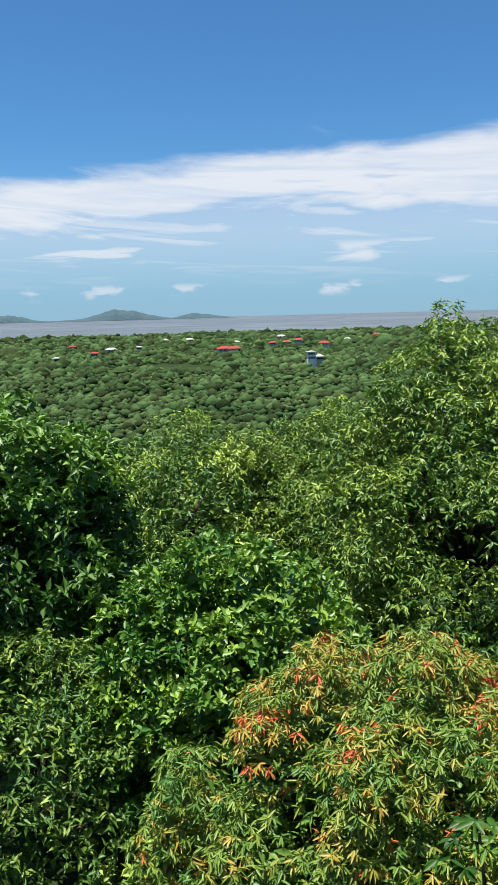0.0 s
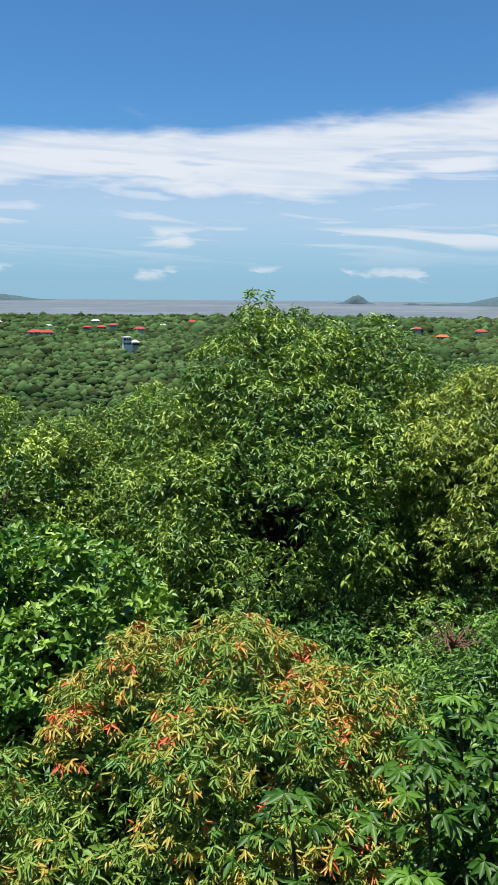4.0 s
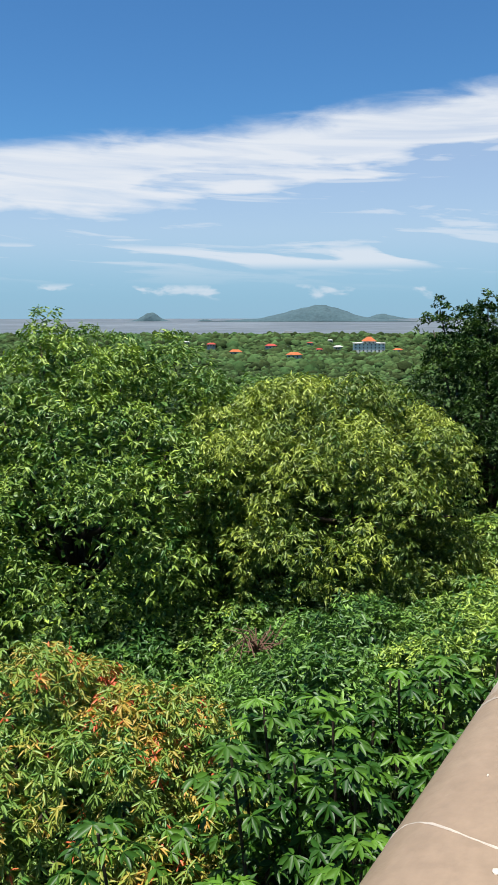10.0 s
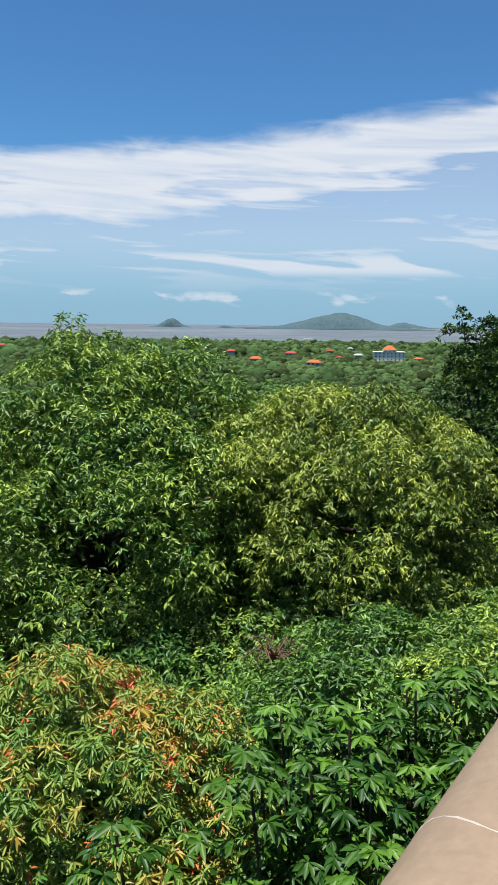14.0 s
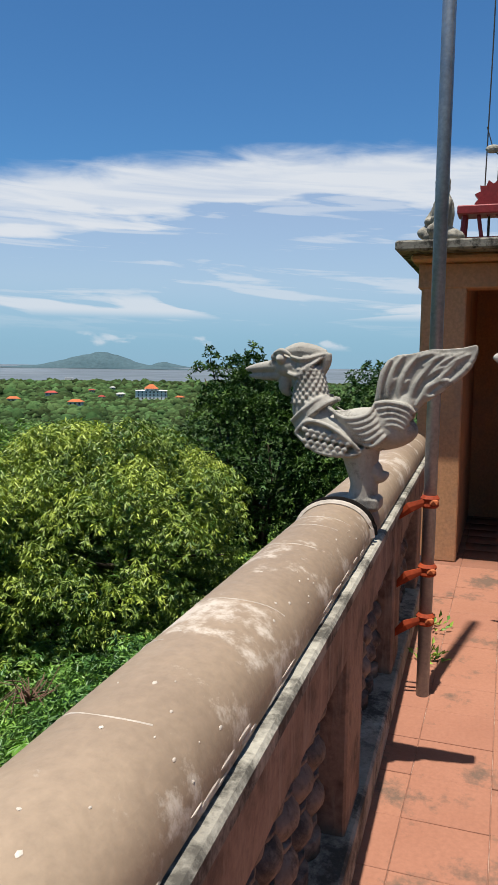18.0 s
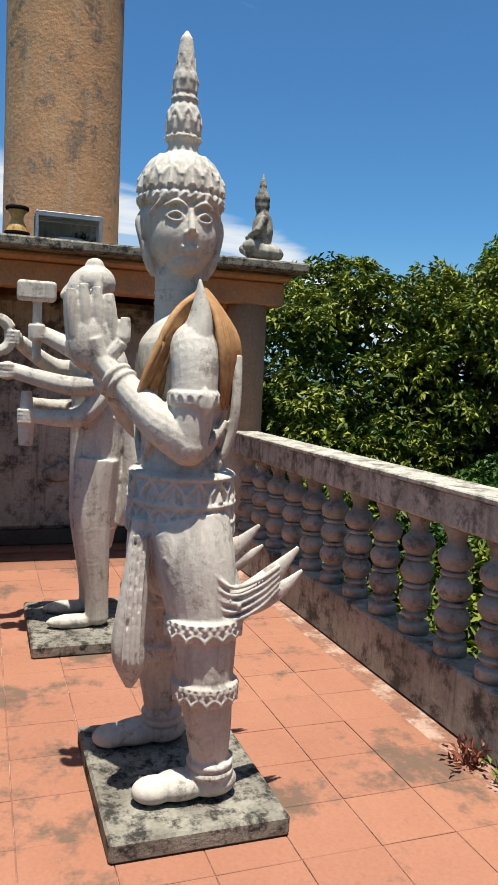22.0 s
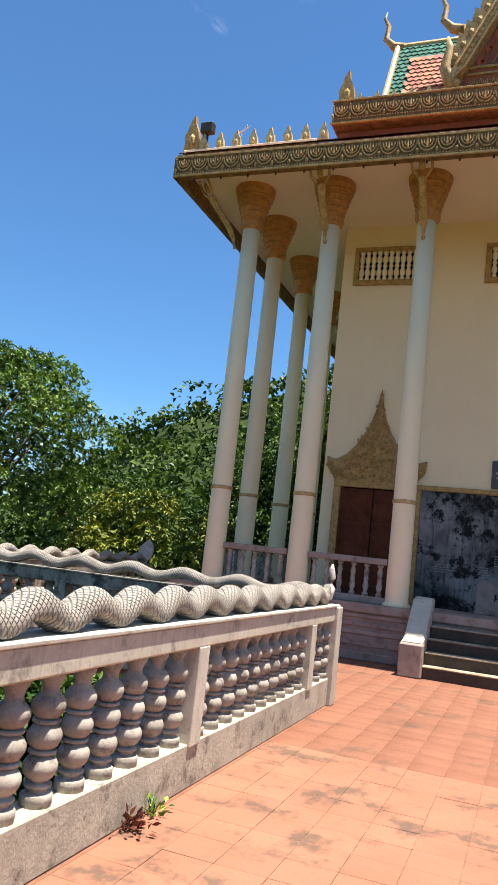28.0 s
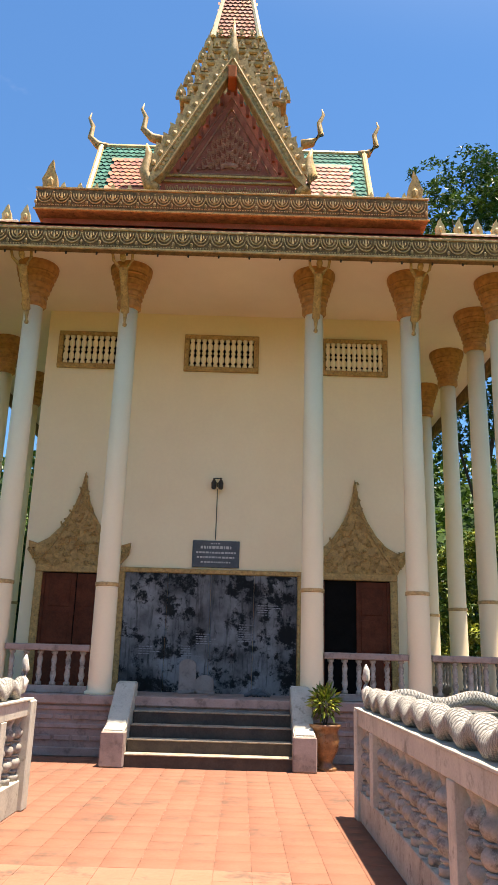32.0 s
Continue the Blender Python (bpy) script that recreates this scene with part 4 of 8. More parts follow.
tree("shrub", "dark undergrowth shrub between the taller trees", ground_foot(-0.4, -7.4), (-0.4, -7.4, -6.3), (1.5, 1.5, 1.5), "dark_leaf", 0.15, 0.0549, size=0.55, spacing=0.279, per=7, droop=0.45, seed=78, low=-0.3, trunk_r=0.06, age=-0.08)
tree("shrub", "dark undergrowth shrub between the taller trees", ground_foot(-15.5, -15.2), (-15.5, -15.2, -4.6), (2.4, 2.4, 1.5), "mid_leaf", 0.126, 0.0472, size=0.55, spacing=0.279, per=7, droop=0.45, seed=79, low=-0.3, trunk_r=0.06, age=-0.08)
tree("shrub", "dark undergrowth shrub between the taller trees", ground_foot(-8.6, -21.5), (-8.6, -21.5, -6), (3, 3, 1.5), "dark_leaf", 0.15, 0.0549, size=0.55, spacing=0.279, per=7, droop=0.45, seed=80, low=-0.3, trunk_r=0.06, age=-0.08)
tree("shrub", "dark undergrowth shrub between the taller trees", ground_foot(-2.5, -19.5), (-2.5, -19.5, -5.6), (3, 3, 1.5), "mid_leaf", 0.126, 0.0472, size=0.55, spacing=0.279, per=7, droop=0.45, seed=81, low=-0.3, trunk_r=0.06, age=-0.08)
tree("shrub", "leafy shrub close behind the balustrade", ground_foot(-9, 5.6), (-9, 5.6, -1.2), (1.8, 1.8, 1.5), "back_leaf", 0.123, 0.0512, size=0.5, spacing=0.229, per=7, droop=0.5, seed=90, low=-0.5, trunk_r=0.06)
tree("shrub", "leafy shrub close behind the balustrade", ground_foot(-7.6, 6.8), (-7.6, 6.8, -0.8), (1.7, 1.7, 1.5), "night_leaf", 0.123, 0.0512, size=0.5, spacing=0.229, per=7, droop=0.5, seed=91, low=-0.5, trunk_r=0.06)
tree("shrub", "leafy shrub close behind the balustrade", ground_foot(-5.2, 5.2), (-5.2, 5.2, -1), (1.5, 1.5, 1.5), "back_leaf", 0.123, 0.0512, size=0.5, spacing=0.229, per=7, droop=0.5, seed=92, low=-0.5, trunk_r=0.06)
tree("shrub", "leafy shrub close behind the balustrade", ground_foot(-3.6, 5.6), (-3.6, 5.6, -0.9), (1.2, 1.2, 1.5), "night_leaf", 0.123, 0.0512, size=0.5, spacing=0.229, per=7, droop=0.5, seed=93, low=-0.5, trunk_r=0.06)

dry = thing("dry_branch", "bare brown dead branch among the shrubs", "branch", ground_foot(-7.9, -5.8))
rr = random.Random(41)
z0 = -2.75 - dry.matrix_world.translation.z
part("stem", tube([(0, 0, 0), (0.05, 0.05, z0 * 0.6), (0.0, 0.1, z0)], [0.03, 0.026, 0.02], 6), "bark", dry)
for k in range(26):
    a, b = rr.uniform(0, 6.28), rr.uniform(0.15, 0.55)
    part("twig", tube([(0, 0.1, z0 - 0.1 * rr.random()), (b * 0.5 * math.cos(a), 0.1 + b * 0.5 * math.sin(a), z0 + rr.uniform(0, 0.2)), (b * math.cos(a + 0.4), 0.1 + b * math.sin(a + 0.4), z0 + rr.uniform(-0.15, 0.4))], [0.012, 0.009, 0.004], 5), "dry_wood", dry)


def palmate_plant(foot, c, seed, stems):
    """Upright stems with large hand-shaped leaves of seven lobes."""
    rng = np.random.default_rng(seed)
    ob = thing("cassava_plant", "tall plant with large hand-shaped bright green leaves", "plant", foot)
    c = np.array(c) - np.array(foot)
    at, way = [], []
    leaf_tints = []
    for k in range(stems):
        top = c + rng.normal(size=3) * (0.62, 0.62, 0.22)
        part("stem", tube([(top[0] * 0.5, top[1] * 0.5, 0), tuple(top * (0.8, 0.8, 0.6)), tuple(top)], [0.03, 0.02, 0.012], 6), "bark", ob)
        for j in range(17):
            a = 2.4 * j + rng.uniform(-0.3, 0.3)
            u = j / 17
            hub = top + np.array((math.cos(a), math.sin(a), 0)) * (0.08 + 0.42 * u) * rng.uniform(0.8, 1.2) + (0, 0, 0.12 - 0.75 * u * rng.uniform(0.7, 1.2))
            ax = np.array((math.cos(a), math.sin(a), -0.15 - 0.5 * u))
            sd = np.array((-math.sin(a), math.cos(a), 0))
            # Leaves lower on the stem get a darker tone.
            tone = rng.uniform(0.1, 0.95) * (1.0 - 0.3 * u)
            for q in np.radians((-112, -70, -34, 0, 34, 70, 112)):
                at.append(hub)
                way.append((ax * math.cos(q) + sd * math.sin(q)) * (1.0 - 0.25 * abs(q)) - (0, 0, 0.12))
                leaf_tints.append(tone)
    leaves("crown", np.array(at), unit(np.array(way)), 0.145, 0.050, "broad_leaf", rng, ob, 0.12, np.array(leaf_tints), True)


palmate_plant(ground_foot(-5.3, -2.9), (-5.2, -2.9, -1.95), 51, 15)
palmate_plant(ground_foot(-4.5, -3.6), (-4.6, -3.5, -2.7), 52, 12)
palmate_plant(ground_foot(-6.6, -2.7), (-6.6, -2.6, -2.1), 53, 12)

# ---- terrace ----
bm = bmesh.new()
for x0, x1, y0, y1 in ((-9.2, 2.3, -0.75, 2.62), (-2.2, 2.2, 2.62, 9.3), (-8.0, 8.0, 9.3, 30.0)):
    box(x0, x1, y0, y1, -0.3, -0.006, 0, bm)
tagged(part("floor", bm, "grout"), "terracotta tiled temple terrace floor with pale joints", "floor", kind="structure")
bm = bmesh.new()
for x0, x1, y0, y1 in ((-9.1, 2.2, -0.65, 2.5), (-2.1, 2.1, 2.5, 9.4), (-7.9, 7.9, 9.4, 29.9)):
    box(x0, x1, y0, y1, -9, -0.3, 0, bm)
tagged(part("wall_below", bm, "cement"), "rough cement retaining walls under the terrace", "wall", kind="structure")

BALUSTER = [(0.080, 0.0), (0.080, 0.052), (0.076, 0.056), (0.050, 0.062), (0.048, 0.082), (0.068, 0.088), (0.070, 0.092), (0.068, 0.104), (0.048, 0.108)]
for z in (0.178, 0.322, 0.466):
    BALUSTER += [(0.050, z - 0.062), (0.070, z - 0.044), (0.084, z - 0.020), (0.088, z), (0.084, z + 0.020), (0.068, z + 0.044), (0.050, z + 0.056)]
    if z < 0.4:
        BALUSTER += [(0.048, z + 0.060), (0.069, z + 0.064), (0.071, z + 0.068), (0.071, z + 0.076), (0.069, z + 0.080), (0.048, z + 0.082)]
BALUSTER += [(0.044, 0.545), (0.050, 0.575), (0.066, 0.600), (0.068, 0.63)]


def rail(name, label, p, q, posts, spacing, snake=False, beam="white_cement", base=0.30, top=1.10, width=0.19, bal="baluster", shape=None, kerb="cement"):
    """A balustrade from p to q on plan: kerb, turned balusters, posts, top beam. Local x runs along it."""
    length = math.hypot(q[0] - p[0], q[1] - p[1])
    turn = math.degrees(math.atan2(q[1] - p[1], q[0] - p[0]))
    ob = thing(name, label, "balustrade", (p[0], p[1], 0), turn=turn, kind="structure")
    w = width / 2
    part("kerb", box(0, length, -w, w, 0, base, 0.008), kerb, ob)
    part("top_beam", box(0, length, -w - 0.012, w + 0.012, top - 0.165, top, 0.012), beam, ob)
    part("top_ledge", box(0, length, -w - 0.03, w + 0.03, top - 0.004, top + 0.022, 0.006), beam, ob)
    for s in posts:
        part("post", box(s - 0.085, s + 0.085, -w - 0.018, w + 0.018, base - 0.02, top - 0.16, 0.006), beam, ob)
    k = (top - 0.165 - base) / 0.63
    edges = sorted([0] + list(posts) + [length])
    first = None
    for a, b in zip(edges, edges[1:]):
        n = int((b - a - 0.12) / spacing)
        for i in range(n):
            s = a + 0.06 + (b - a - 0.12) * (i + 0.5) / n
            if first is None:
                first = part("baluster", lathe([(r, z * k) for r, z in (shape or BALUSTER)], 14), bal, ob, smooth=True)
                o = first
            else:
                o = new("baluster", first.data)
                o.parent = ob
            o.location = (s, 0, base)
    return ob


rail("balustrade", "weathered cement balustrade with turned balusters beside the terrace", (-6.1, 2.30), (-2.08, 2.33), (), 0.325, beam="old_whitewash")
rail("balustrade", "whitewashed balustrade of the walkway with turned balusters", (-1.92, 2.5), (-1.92, 9.1), (2.72, 5.6), 0.262, kerb="plain_cement")
rail("balustrade", "whitewashed balustrade of the walkway with turned balusters", (1.86, 9.1), (1.86, 2.5), (1.0, 3.9), 0.262, kerb="plain_cement")
rail("balustrade", "dark weathered balustrade along the temple court", (-2.0, 9.0), (-7.3, 9.0), (1.7, 3.5), 0.28, beam="cement")
rail("balustrade", "dark weathered balustrade along the temple court", (2.0, 9.0), (7.3, 9.0), (1.7, 3.5), 0.28, beam="cement")
rail("balustrade", "dark weathered balustrade along the temple court", (-7.3, 9.1), (-7.3, 14.6), (1.7, 3.5), 0.28, beam="cement")
post = thing("corner_post", "square plastered corner post of the balustrade", "post", (-1.97, 2.37, 0), kind="structure")
part("shaft", box(-0.085, 0.135, -0.125, 0.14, 0, 1.10, 0.014), "white_cement", post)
part("cap_slab", box(-0.15, 0.15, -0.15, 0.16, 1.10, 1.13, 0.008), "white_cement", post)
for x, y in ((-1.90, 9.03), (1.86, 9.03)):
    post = thing("end_post", "square end post of the walkway balustrade", "post", (x, y, 0), kind="structure")
    part("shaft", box(-0.13, 0.13, -0.1, 0.1, 0, 1.10, 0.012), "white_cement", post)

# front balustrade with the round cap
front = thing("front_balustrade", "terrace balustrade with a broad round cement cap over dark balusters", "balustrade", (2.3, -0.42, 0), turn=182.0, kind="structure")
LEN = 8.0
part("kerb", box(0, LEN, -0.175, 0.13, 0, 0.14, 0.01), "cement", front)
part("top_beam", box(0, LEN, -0.150, 0.12, 0.72, 0.90, 0.01), "stained_beam", front)
part("ledge", box(0, LEN, -0.165, 0.135, 0.90, 0.945, 0.008), "cement", front)
n = 22
outline = [(-0.135 * math.cos(a), 0.955 + 0.13 * math.sin(a) ** 0.8) for a in (math.pi * k / n for k in range(n + 1))]
bm = bmesh.new()
ringa = [[bm.verts.new((s, -y - 0.003, z)) for y, z in outline] for s in np.linspace(0, LEN, 41)]
for a, b in zip(ringa, ringa[1:]):
    for k in range(n):
        bm.faces.new((a[k], b[k], b[k + 1], a[k + 1]))
bmesh.ops.contextual_create(bm, geom=ringa[0])
bmesh.ops.recalc_face_normals(bm, faces=bm.faces)
part("round_cap", bm, "cap", front, "round weathered cement cap with pale scratches", smooth=True)
k = 0.60 / 0.63
first = part("baluster", lathe([(r * 1.12, z * k) for r, z in BALUSTER], 16), "dark_baluster", front, smooth=True)
first.location = (0.3, 0.0, 0.14)
for i in range(1, 44):
    o = new("baluster", first.data)
    o.parent, o.location = front, (0.3 + i * 0.17, 0.0, 0.14)
for s in (0.1, 1.5, 2.95, 4.45, 5.75, 7.2):
    part("post", box(s - 0.15, s + 0.15, -0.147, 0.12, 0.13, 0.73, 0.008), "stained_beam", front)

for s, w in ((1.6, 0.9), (2.55, 0.6), (3.05, 0.9), (3.36, 0.5), (3.62, 0.9), (4.15, 0.7), (4.42, 0.9), (4.55, 0.8), (5.6, 0.7), (6.4, 0.9)):
    rr = random.Random(int(s * 100))
    a0 = rr.uniform(0.2, 0.9)
    arc = [(s + 0.02 * math.sin(3 * a), -0.003 + 0.1345 * math.cos(a), 0.9555 + 0.1295 * math.sin(a) ** 0.8) for a in (a0 + w * 1.9 * k / 10 for k in range(11)) if 0.05 < a < 3.09]
    part("scratch", tube(arc, [0.0016 * (0.3 + rr.random()) for _ in arc], 5), "pale_scratch", front)
rr = random.Random(17)
chips = bmesh.new()
for k in range(110):
    s, a = rr.uniform(0.9, 6.5), rr.uniform(0.25, 1.9)
    r = rr.uniform(0.0012, 0.0045)
    m = Matrix.Translation((s, -0.003 - 0.135 * math.cos(a), 0.955 + 0.13 * math.sin(a) ** 0.8)) @ Matrix.Rotation(math.pi / 2 - a, 4, "X")
    blob((0, 0, 0), (r * rr.uniform(0.8, 2.2), r, 0.0015), chips, 1, None)
    chips.verts.ensure_lookup_table()
    bmesh.ops.transform(chips, matrix=m, verts=chips.verts[-12:])
part("lime_spots", chips, "pale_scratch", front, "small pale lime spots")["kind"] = "stuff"
crust = bmesh.new()
for k in range(75):
    s = rr.uniform(0.8, 4.7)
    blob((s, -0.136, 0.956 + 0.02 * rr.random() ** 2), (rr.uniform(0.02, 0.09), 0.0035, rr.uniform(0.003, 0.009)), crust, 1)
part("lime_crust", crust, "pale_scratch", front, "white lime crust along the cap's lower edge")["kind"] = "stuff"
part("collar", tube([(4.78, -0.003 + 0.137 * math.cos(a), 0.957 + 0.132 * math.sin(a) ** 0.8) for a in (math.pi * (0.02 + 0.96 * k / 16) for k in range(17))], 0.012, 6), "pale_scratch", front)
part("collar", tube([(4.83, -0.003 + 0.137 * math.cos(a), 0.957 + 0.132 * math.sin(a) ** 0.8) for a in (math.pi * (0.02 + 0.96 * k / 16) for k in range(17))], 0.016, 6), "dark", front)

# ---- temple ----
temple = thing("temple", "cream temple hall with tall columns and tiered ornate roof", "temple", (0, 0, 0))
AX = -0.08
part("plinth", box(-6.1, 5.95, 13.42, 29, 0.0, 0.93, 0.01), "plinth", temple)
for z0, z1, o in ((0.0, 0.14, 0.05), (0.42, 0.50, 0.025), (0.70, 0.78, 0.03), (0.80, 0.95, 0.07)):
    part("moulding", box(-6.1 - o, 5.95 + o, 13.42 - o, 13.6, z0, z1, 0.015), "plinth", temple)
part("wall", box(-3.95, 3.79, 15.65, 28, 0.93, 8.95), "cream", temple)
part("soffit", box(-6.5, 6.35, 12.55, 29.5, 8.86, 9.0), "soffit", temple)
part("fascia", box(-6.6, 6.45, 12.42, 12.56, 8.56, 9.00, 0.015), "frieze", temple)
part("fascia", box(-6.64, -6.52, 12.42, 29.5, 8.56, 9.00, 0.015), "frieze", temple)
part("fascia", box(6.37, 6.49, 12.42, 29.5, 8.56, 9.00, 0.015), "frieze", temple)
part("tier_band", box(-3.8, 3.85, 13.22, 28, 9.84, 10.36, 0.02), "frieze", temple)
part("tier_wall", box(-3.7, 3.75, 13.5, 28, 9.1, 9.95), "red_panel", temple)
COLS = (-5.40, -3.74, -1.90, 1.68, 3.52, 5.24)


def column(x, y):
    ob = thing("column", "tall cream round column with a flared golden capital", "column", (x, y, 0.93), group="temple columns")
    part("shaft", lathe([(0.25, 0), (0.25, 0.06), (0.205, 0.09), (0.20, 0.2), (0.19, 3.5), (0.175, 7.1)], 24), "column", ob, smooth=True)
    prof = [(0.19, 7.05), (0.235, 7.1), (0.235, 7.2), (0.215, 7.23), (0.27, 7.45), (0.36, 7.75), (0.40, 7.82), (0.41, 7.92), (0.40, 7.95)]
    capital = part("capital", lathe(prof, 24), "orange_gold", ob, smooth=False)
    for z, r in ((7.30, 0.232), (7.40, 0.258), (7.51, 0.290), (7.62, 0.322), (7.73, 0.356)):
        part("leaf_ring", lathe([(r - 0.01, z - 0.03), (r + 0.018, z - 0.012), (r + 0.006, z + 0.012), (r - 0.01, z + 0.02)], 20), "orange_gold", capital)
    part("band", lathe([(0.2, 1.80), (0.213, 1.81), (0.213, 1.86), (0.2, 1.87)], 24), "bronze", ob)
    return ob


for x in COLS:
    column(x, 13.7)
for y in (15.2, 17.4, 19.8, 22.2):
    column(-5.40, y)
    column(5.24, y)

# ---- pavilion at the end of the terrace ----
pav = thing("pavilion", "ochre plastered stair pavilion with a flat concrete roof", "pavilion", (-6.1, 0.9, 0))
part("side_wall", box(-2.2, -0.004, -1.60, -1.25, 0, 2.43, 0.01), "ochre", pav)
part("back_wall", box(-2.3, -2.1, -1.6, 1.7, 0, 2.43), "ochre", pav)
part("side_wall", box(-2.2, -0.6, 1.30, 1.45, 0, 2.43, 0.01), "ochre", pav)
part("beam", box(-0.22, 0.008, -1.625, 1.72, 2.20, 2.397, 0.01), "ochre", pav)
part("beam", box(-2.3, -0.22, 1.3, 1.72, 2.20, 2.40, 0.01), "ochre", pav)
part("roof_slab", box(-2.5, 0.30, -1.78, 1.82, 2.46, 2.54, 0.015), "moss_cement", pav, "weathered grey concrete roof slab")
part("cornice", box(-2.4, 0.12, -1.68, 1.74, 2.40, 2.46, 0.02), "ochre", pav)
part("column", lathe([(0.19, 0), (0.19, 1.08), (0.175, 1.09), (0.175, 2.2)], 28, Matrix.Translation((-0.16, 1.44, 0))), "ochre", pav, smooth=True)
part("column_foot", lathe([(0.20, 0), (0.195, 1.05), (0.19, 1.07)], 28, Matrix.Translation((-0.16, 1.44, 0))), "white_cement", pav, "whitewashed lower column", smooth=True)
# Panel and relief take the darker cement to paint in the interior's shade.
part("relief_panel", box(-1.05, -0.80, -0.62, 1.3, 0.12, 2.2, 0.05), "cement", pav, "plaster panel with worn relief, greyed for the shade inside")
for k in range(9):
    rr = random.Random(k)
    part("relief", blob((-0.79, -0.4 + rr.random() * 1.4, 0.5 + rr.random() * 1.3), (0.03, 0.10 + 0.1 * rr.random(), 0.06 + 0.1 * rr.random()), None, 2), "cement", pav, smooth=True)
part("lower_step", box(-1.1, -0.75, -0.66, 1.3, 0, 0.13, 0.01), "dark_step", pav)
tower = thing("round_tower", "tall round tower with blotched ochre plaster", "tower", (-7.85, 0.9, 0))
prof = [(0.56, 0), (0.56, 2.6), (0.555, 4.0), (0.55, 7.5), (0.57, 7.6)]
part("shaft", lathe(prof, 48), "old_ochre", tower, smooth=True)
wires = thing("wire", "thin wires hung over the pavilion roof", "wire", (-7.4, -0.3, 2.54))
for dy, zt in ((0.0, 4.3), (0.11, 4.6)):
    part("strand", tube([(0, dy, 0.55), (0, dy + 0.02, 2.0), (0, dy + 0.03, zt)], 0.006, 6), "black_iron", wires)
part("knot", blob((0, 0.06, 1.05), (0.03, 0.07, 0.04), None, 2), "cement", wires)
part("stay", tube([(0, 0.0, 1.25), (0, 0.06, 1.05), (0, 0.24, 0.85)], 0.006, 6), "black_iron", wires)
part("post_foot", tube([(0, 0.05, 0), (0, 0.05, 0.6)], 0.012, 6), "black_iron", wires)

# gong stand
st = thing("gong_stand", "dark red wooden stand with a toothed wheel on the roof", "stand", (-7.4, -0.22, 2.54))
for sy in (-0.24, 0.24):
    part("leg", tube([(0.12, sy * 1.12, 0), (0.05, sy, 0.52)], 0.028, 6), "red_paint", st)
    part("leg", tube([(-0.12, sy * 1.12, 0), (-0.05, sy, 0.52)], 0.028, 6), "red_paint", st)
part("table", box(-0.14, 0.14, -0.31, 0.31, 0.45, 0.53, 0.01), "red_paint", st)
part("brace", box(-0.02, 0.02, -0.26, 0.26, 0.22, 0.26), "red_paint", st)
part("cross_brace", tube([(0.09, -0.05, 0.0), (0.06, -0.12, 0.45)], 0.018, 6), "red_paint", st)
teeth = [((0.17 if k % 2 else 0.13) * math.cos(math.pi * k / 12), 0.60 + (0.17 if k % 2 else 0.13) * math.sin(math.pi * k / 12)) for k in range(24)]
bm = bmesh.new()
join(bm, prism(teeth, -0.04, 0.04), Matrix.Rotation(math.pi / 2, 4, "Z"))
part("wheel", bm, "red_paint", st, "red toothed wheel")
vs = thing("vase", "small painted vase with dark and yellow bands", "vase", (-6.6, 0.43, 2.54))
part("belly", lathe([(0.05, 0), (0.06, 0.02), (0.095, 0.08), (0.10, 0.13), (0.075, 0.19), (0.05, 0.24), (0.05, 0.27), (0.085, 0.33), (0.08, 0.335)], 20), "gold", vs, smooth=True)
part("rim", lathe([(0.09, 0.32), (0.095, 0.335), (0.09, 0.35)], 20), "dark", vs)
part("band", lathe([(0.101, 0.115), (0.104, 0.13), (0.101, 0.145)], 20), "dark", vs)
gb = thing("glass_case", "glass case with a bright metal frame on the roof", "case", (-6.6, 0.84, 2.54))
for sy in (-0.26, 0.26):
    for sx in (-0.12, 0.12):
        part("corner_bar", box(sx - 0.012, sx + 0.012, sy - 0.012, sy + 0.012, 0, 0.30), "metal", gb)
for z in (0.0, 0.28):
    for sx in (-0.12, 0.12):
        part("rim_bar", box(sx - 0.013, sx + 0.013, -0.248, 0.248, z, z + 0.024), "metal", gb)
part("lid", box(-0.13, 0.13, -0.27, 0.27, 0.303, 0.32, 0.004), "metal", gb)
part("content", blob((0, 0.02, 0.09), (0.08, 0.18, 0.06), None, 2), "statue", gb, smooth=True)
part("back_pane", box(-0.105, -0.10, -0.247, 0.247, 0.03, 0.275), "granite", gb)


def fused(name, label, category, at, bm, material="statue", voxel=0.010, turn=0.0, smooth=3):
    """One plain mesh fused from overlapping forms."""
    ob = part(name, bm, material, None, smooth=True)
    ob.matrix_world = pose(*at, 0, 0, turn)
    m = ob.modifiers.new("fuse", "REMESH")
    m.mode, m.voxel_size, m.use_smooth_shade = "VOXEL", voxel, True
    if smooth:
        s = ob.modifiers.new("soft", "SMOOTH")
        s.factor, s.iterations = 0.5, smooth
    return tagged(ob, label, category)


def ring_of(bm, c, rx, ry, z, r, n, tilt=0.0):
    """A row of beads round an oval."""
    for k in range(n):
        a = 2 * math.pi * k / n
        blob((c[0] + rx * math.cos(a), c[1] + ry * math.sin(a), z + tilt * math.sin(a)), r, bm, 1)


def oval(bm, c, prof, fx, fy, n=28):
    zz = np.linspace(0, len(prof) - 1, len(prof) * 4)
    k = np.arange(len(prof))
    r, z = np.interp(zz, k, [q[0] for q in prof]), np.interp(zz, k, [q[1] for q in prof])
    r[1:-1] = (r[:-2] + 2 * r[1:-1] + r[2:]) / 4
    lathe(list(zip(r, z)), n, Matrix.Translation(c), bm, fx, fy)


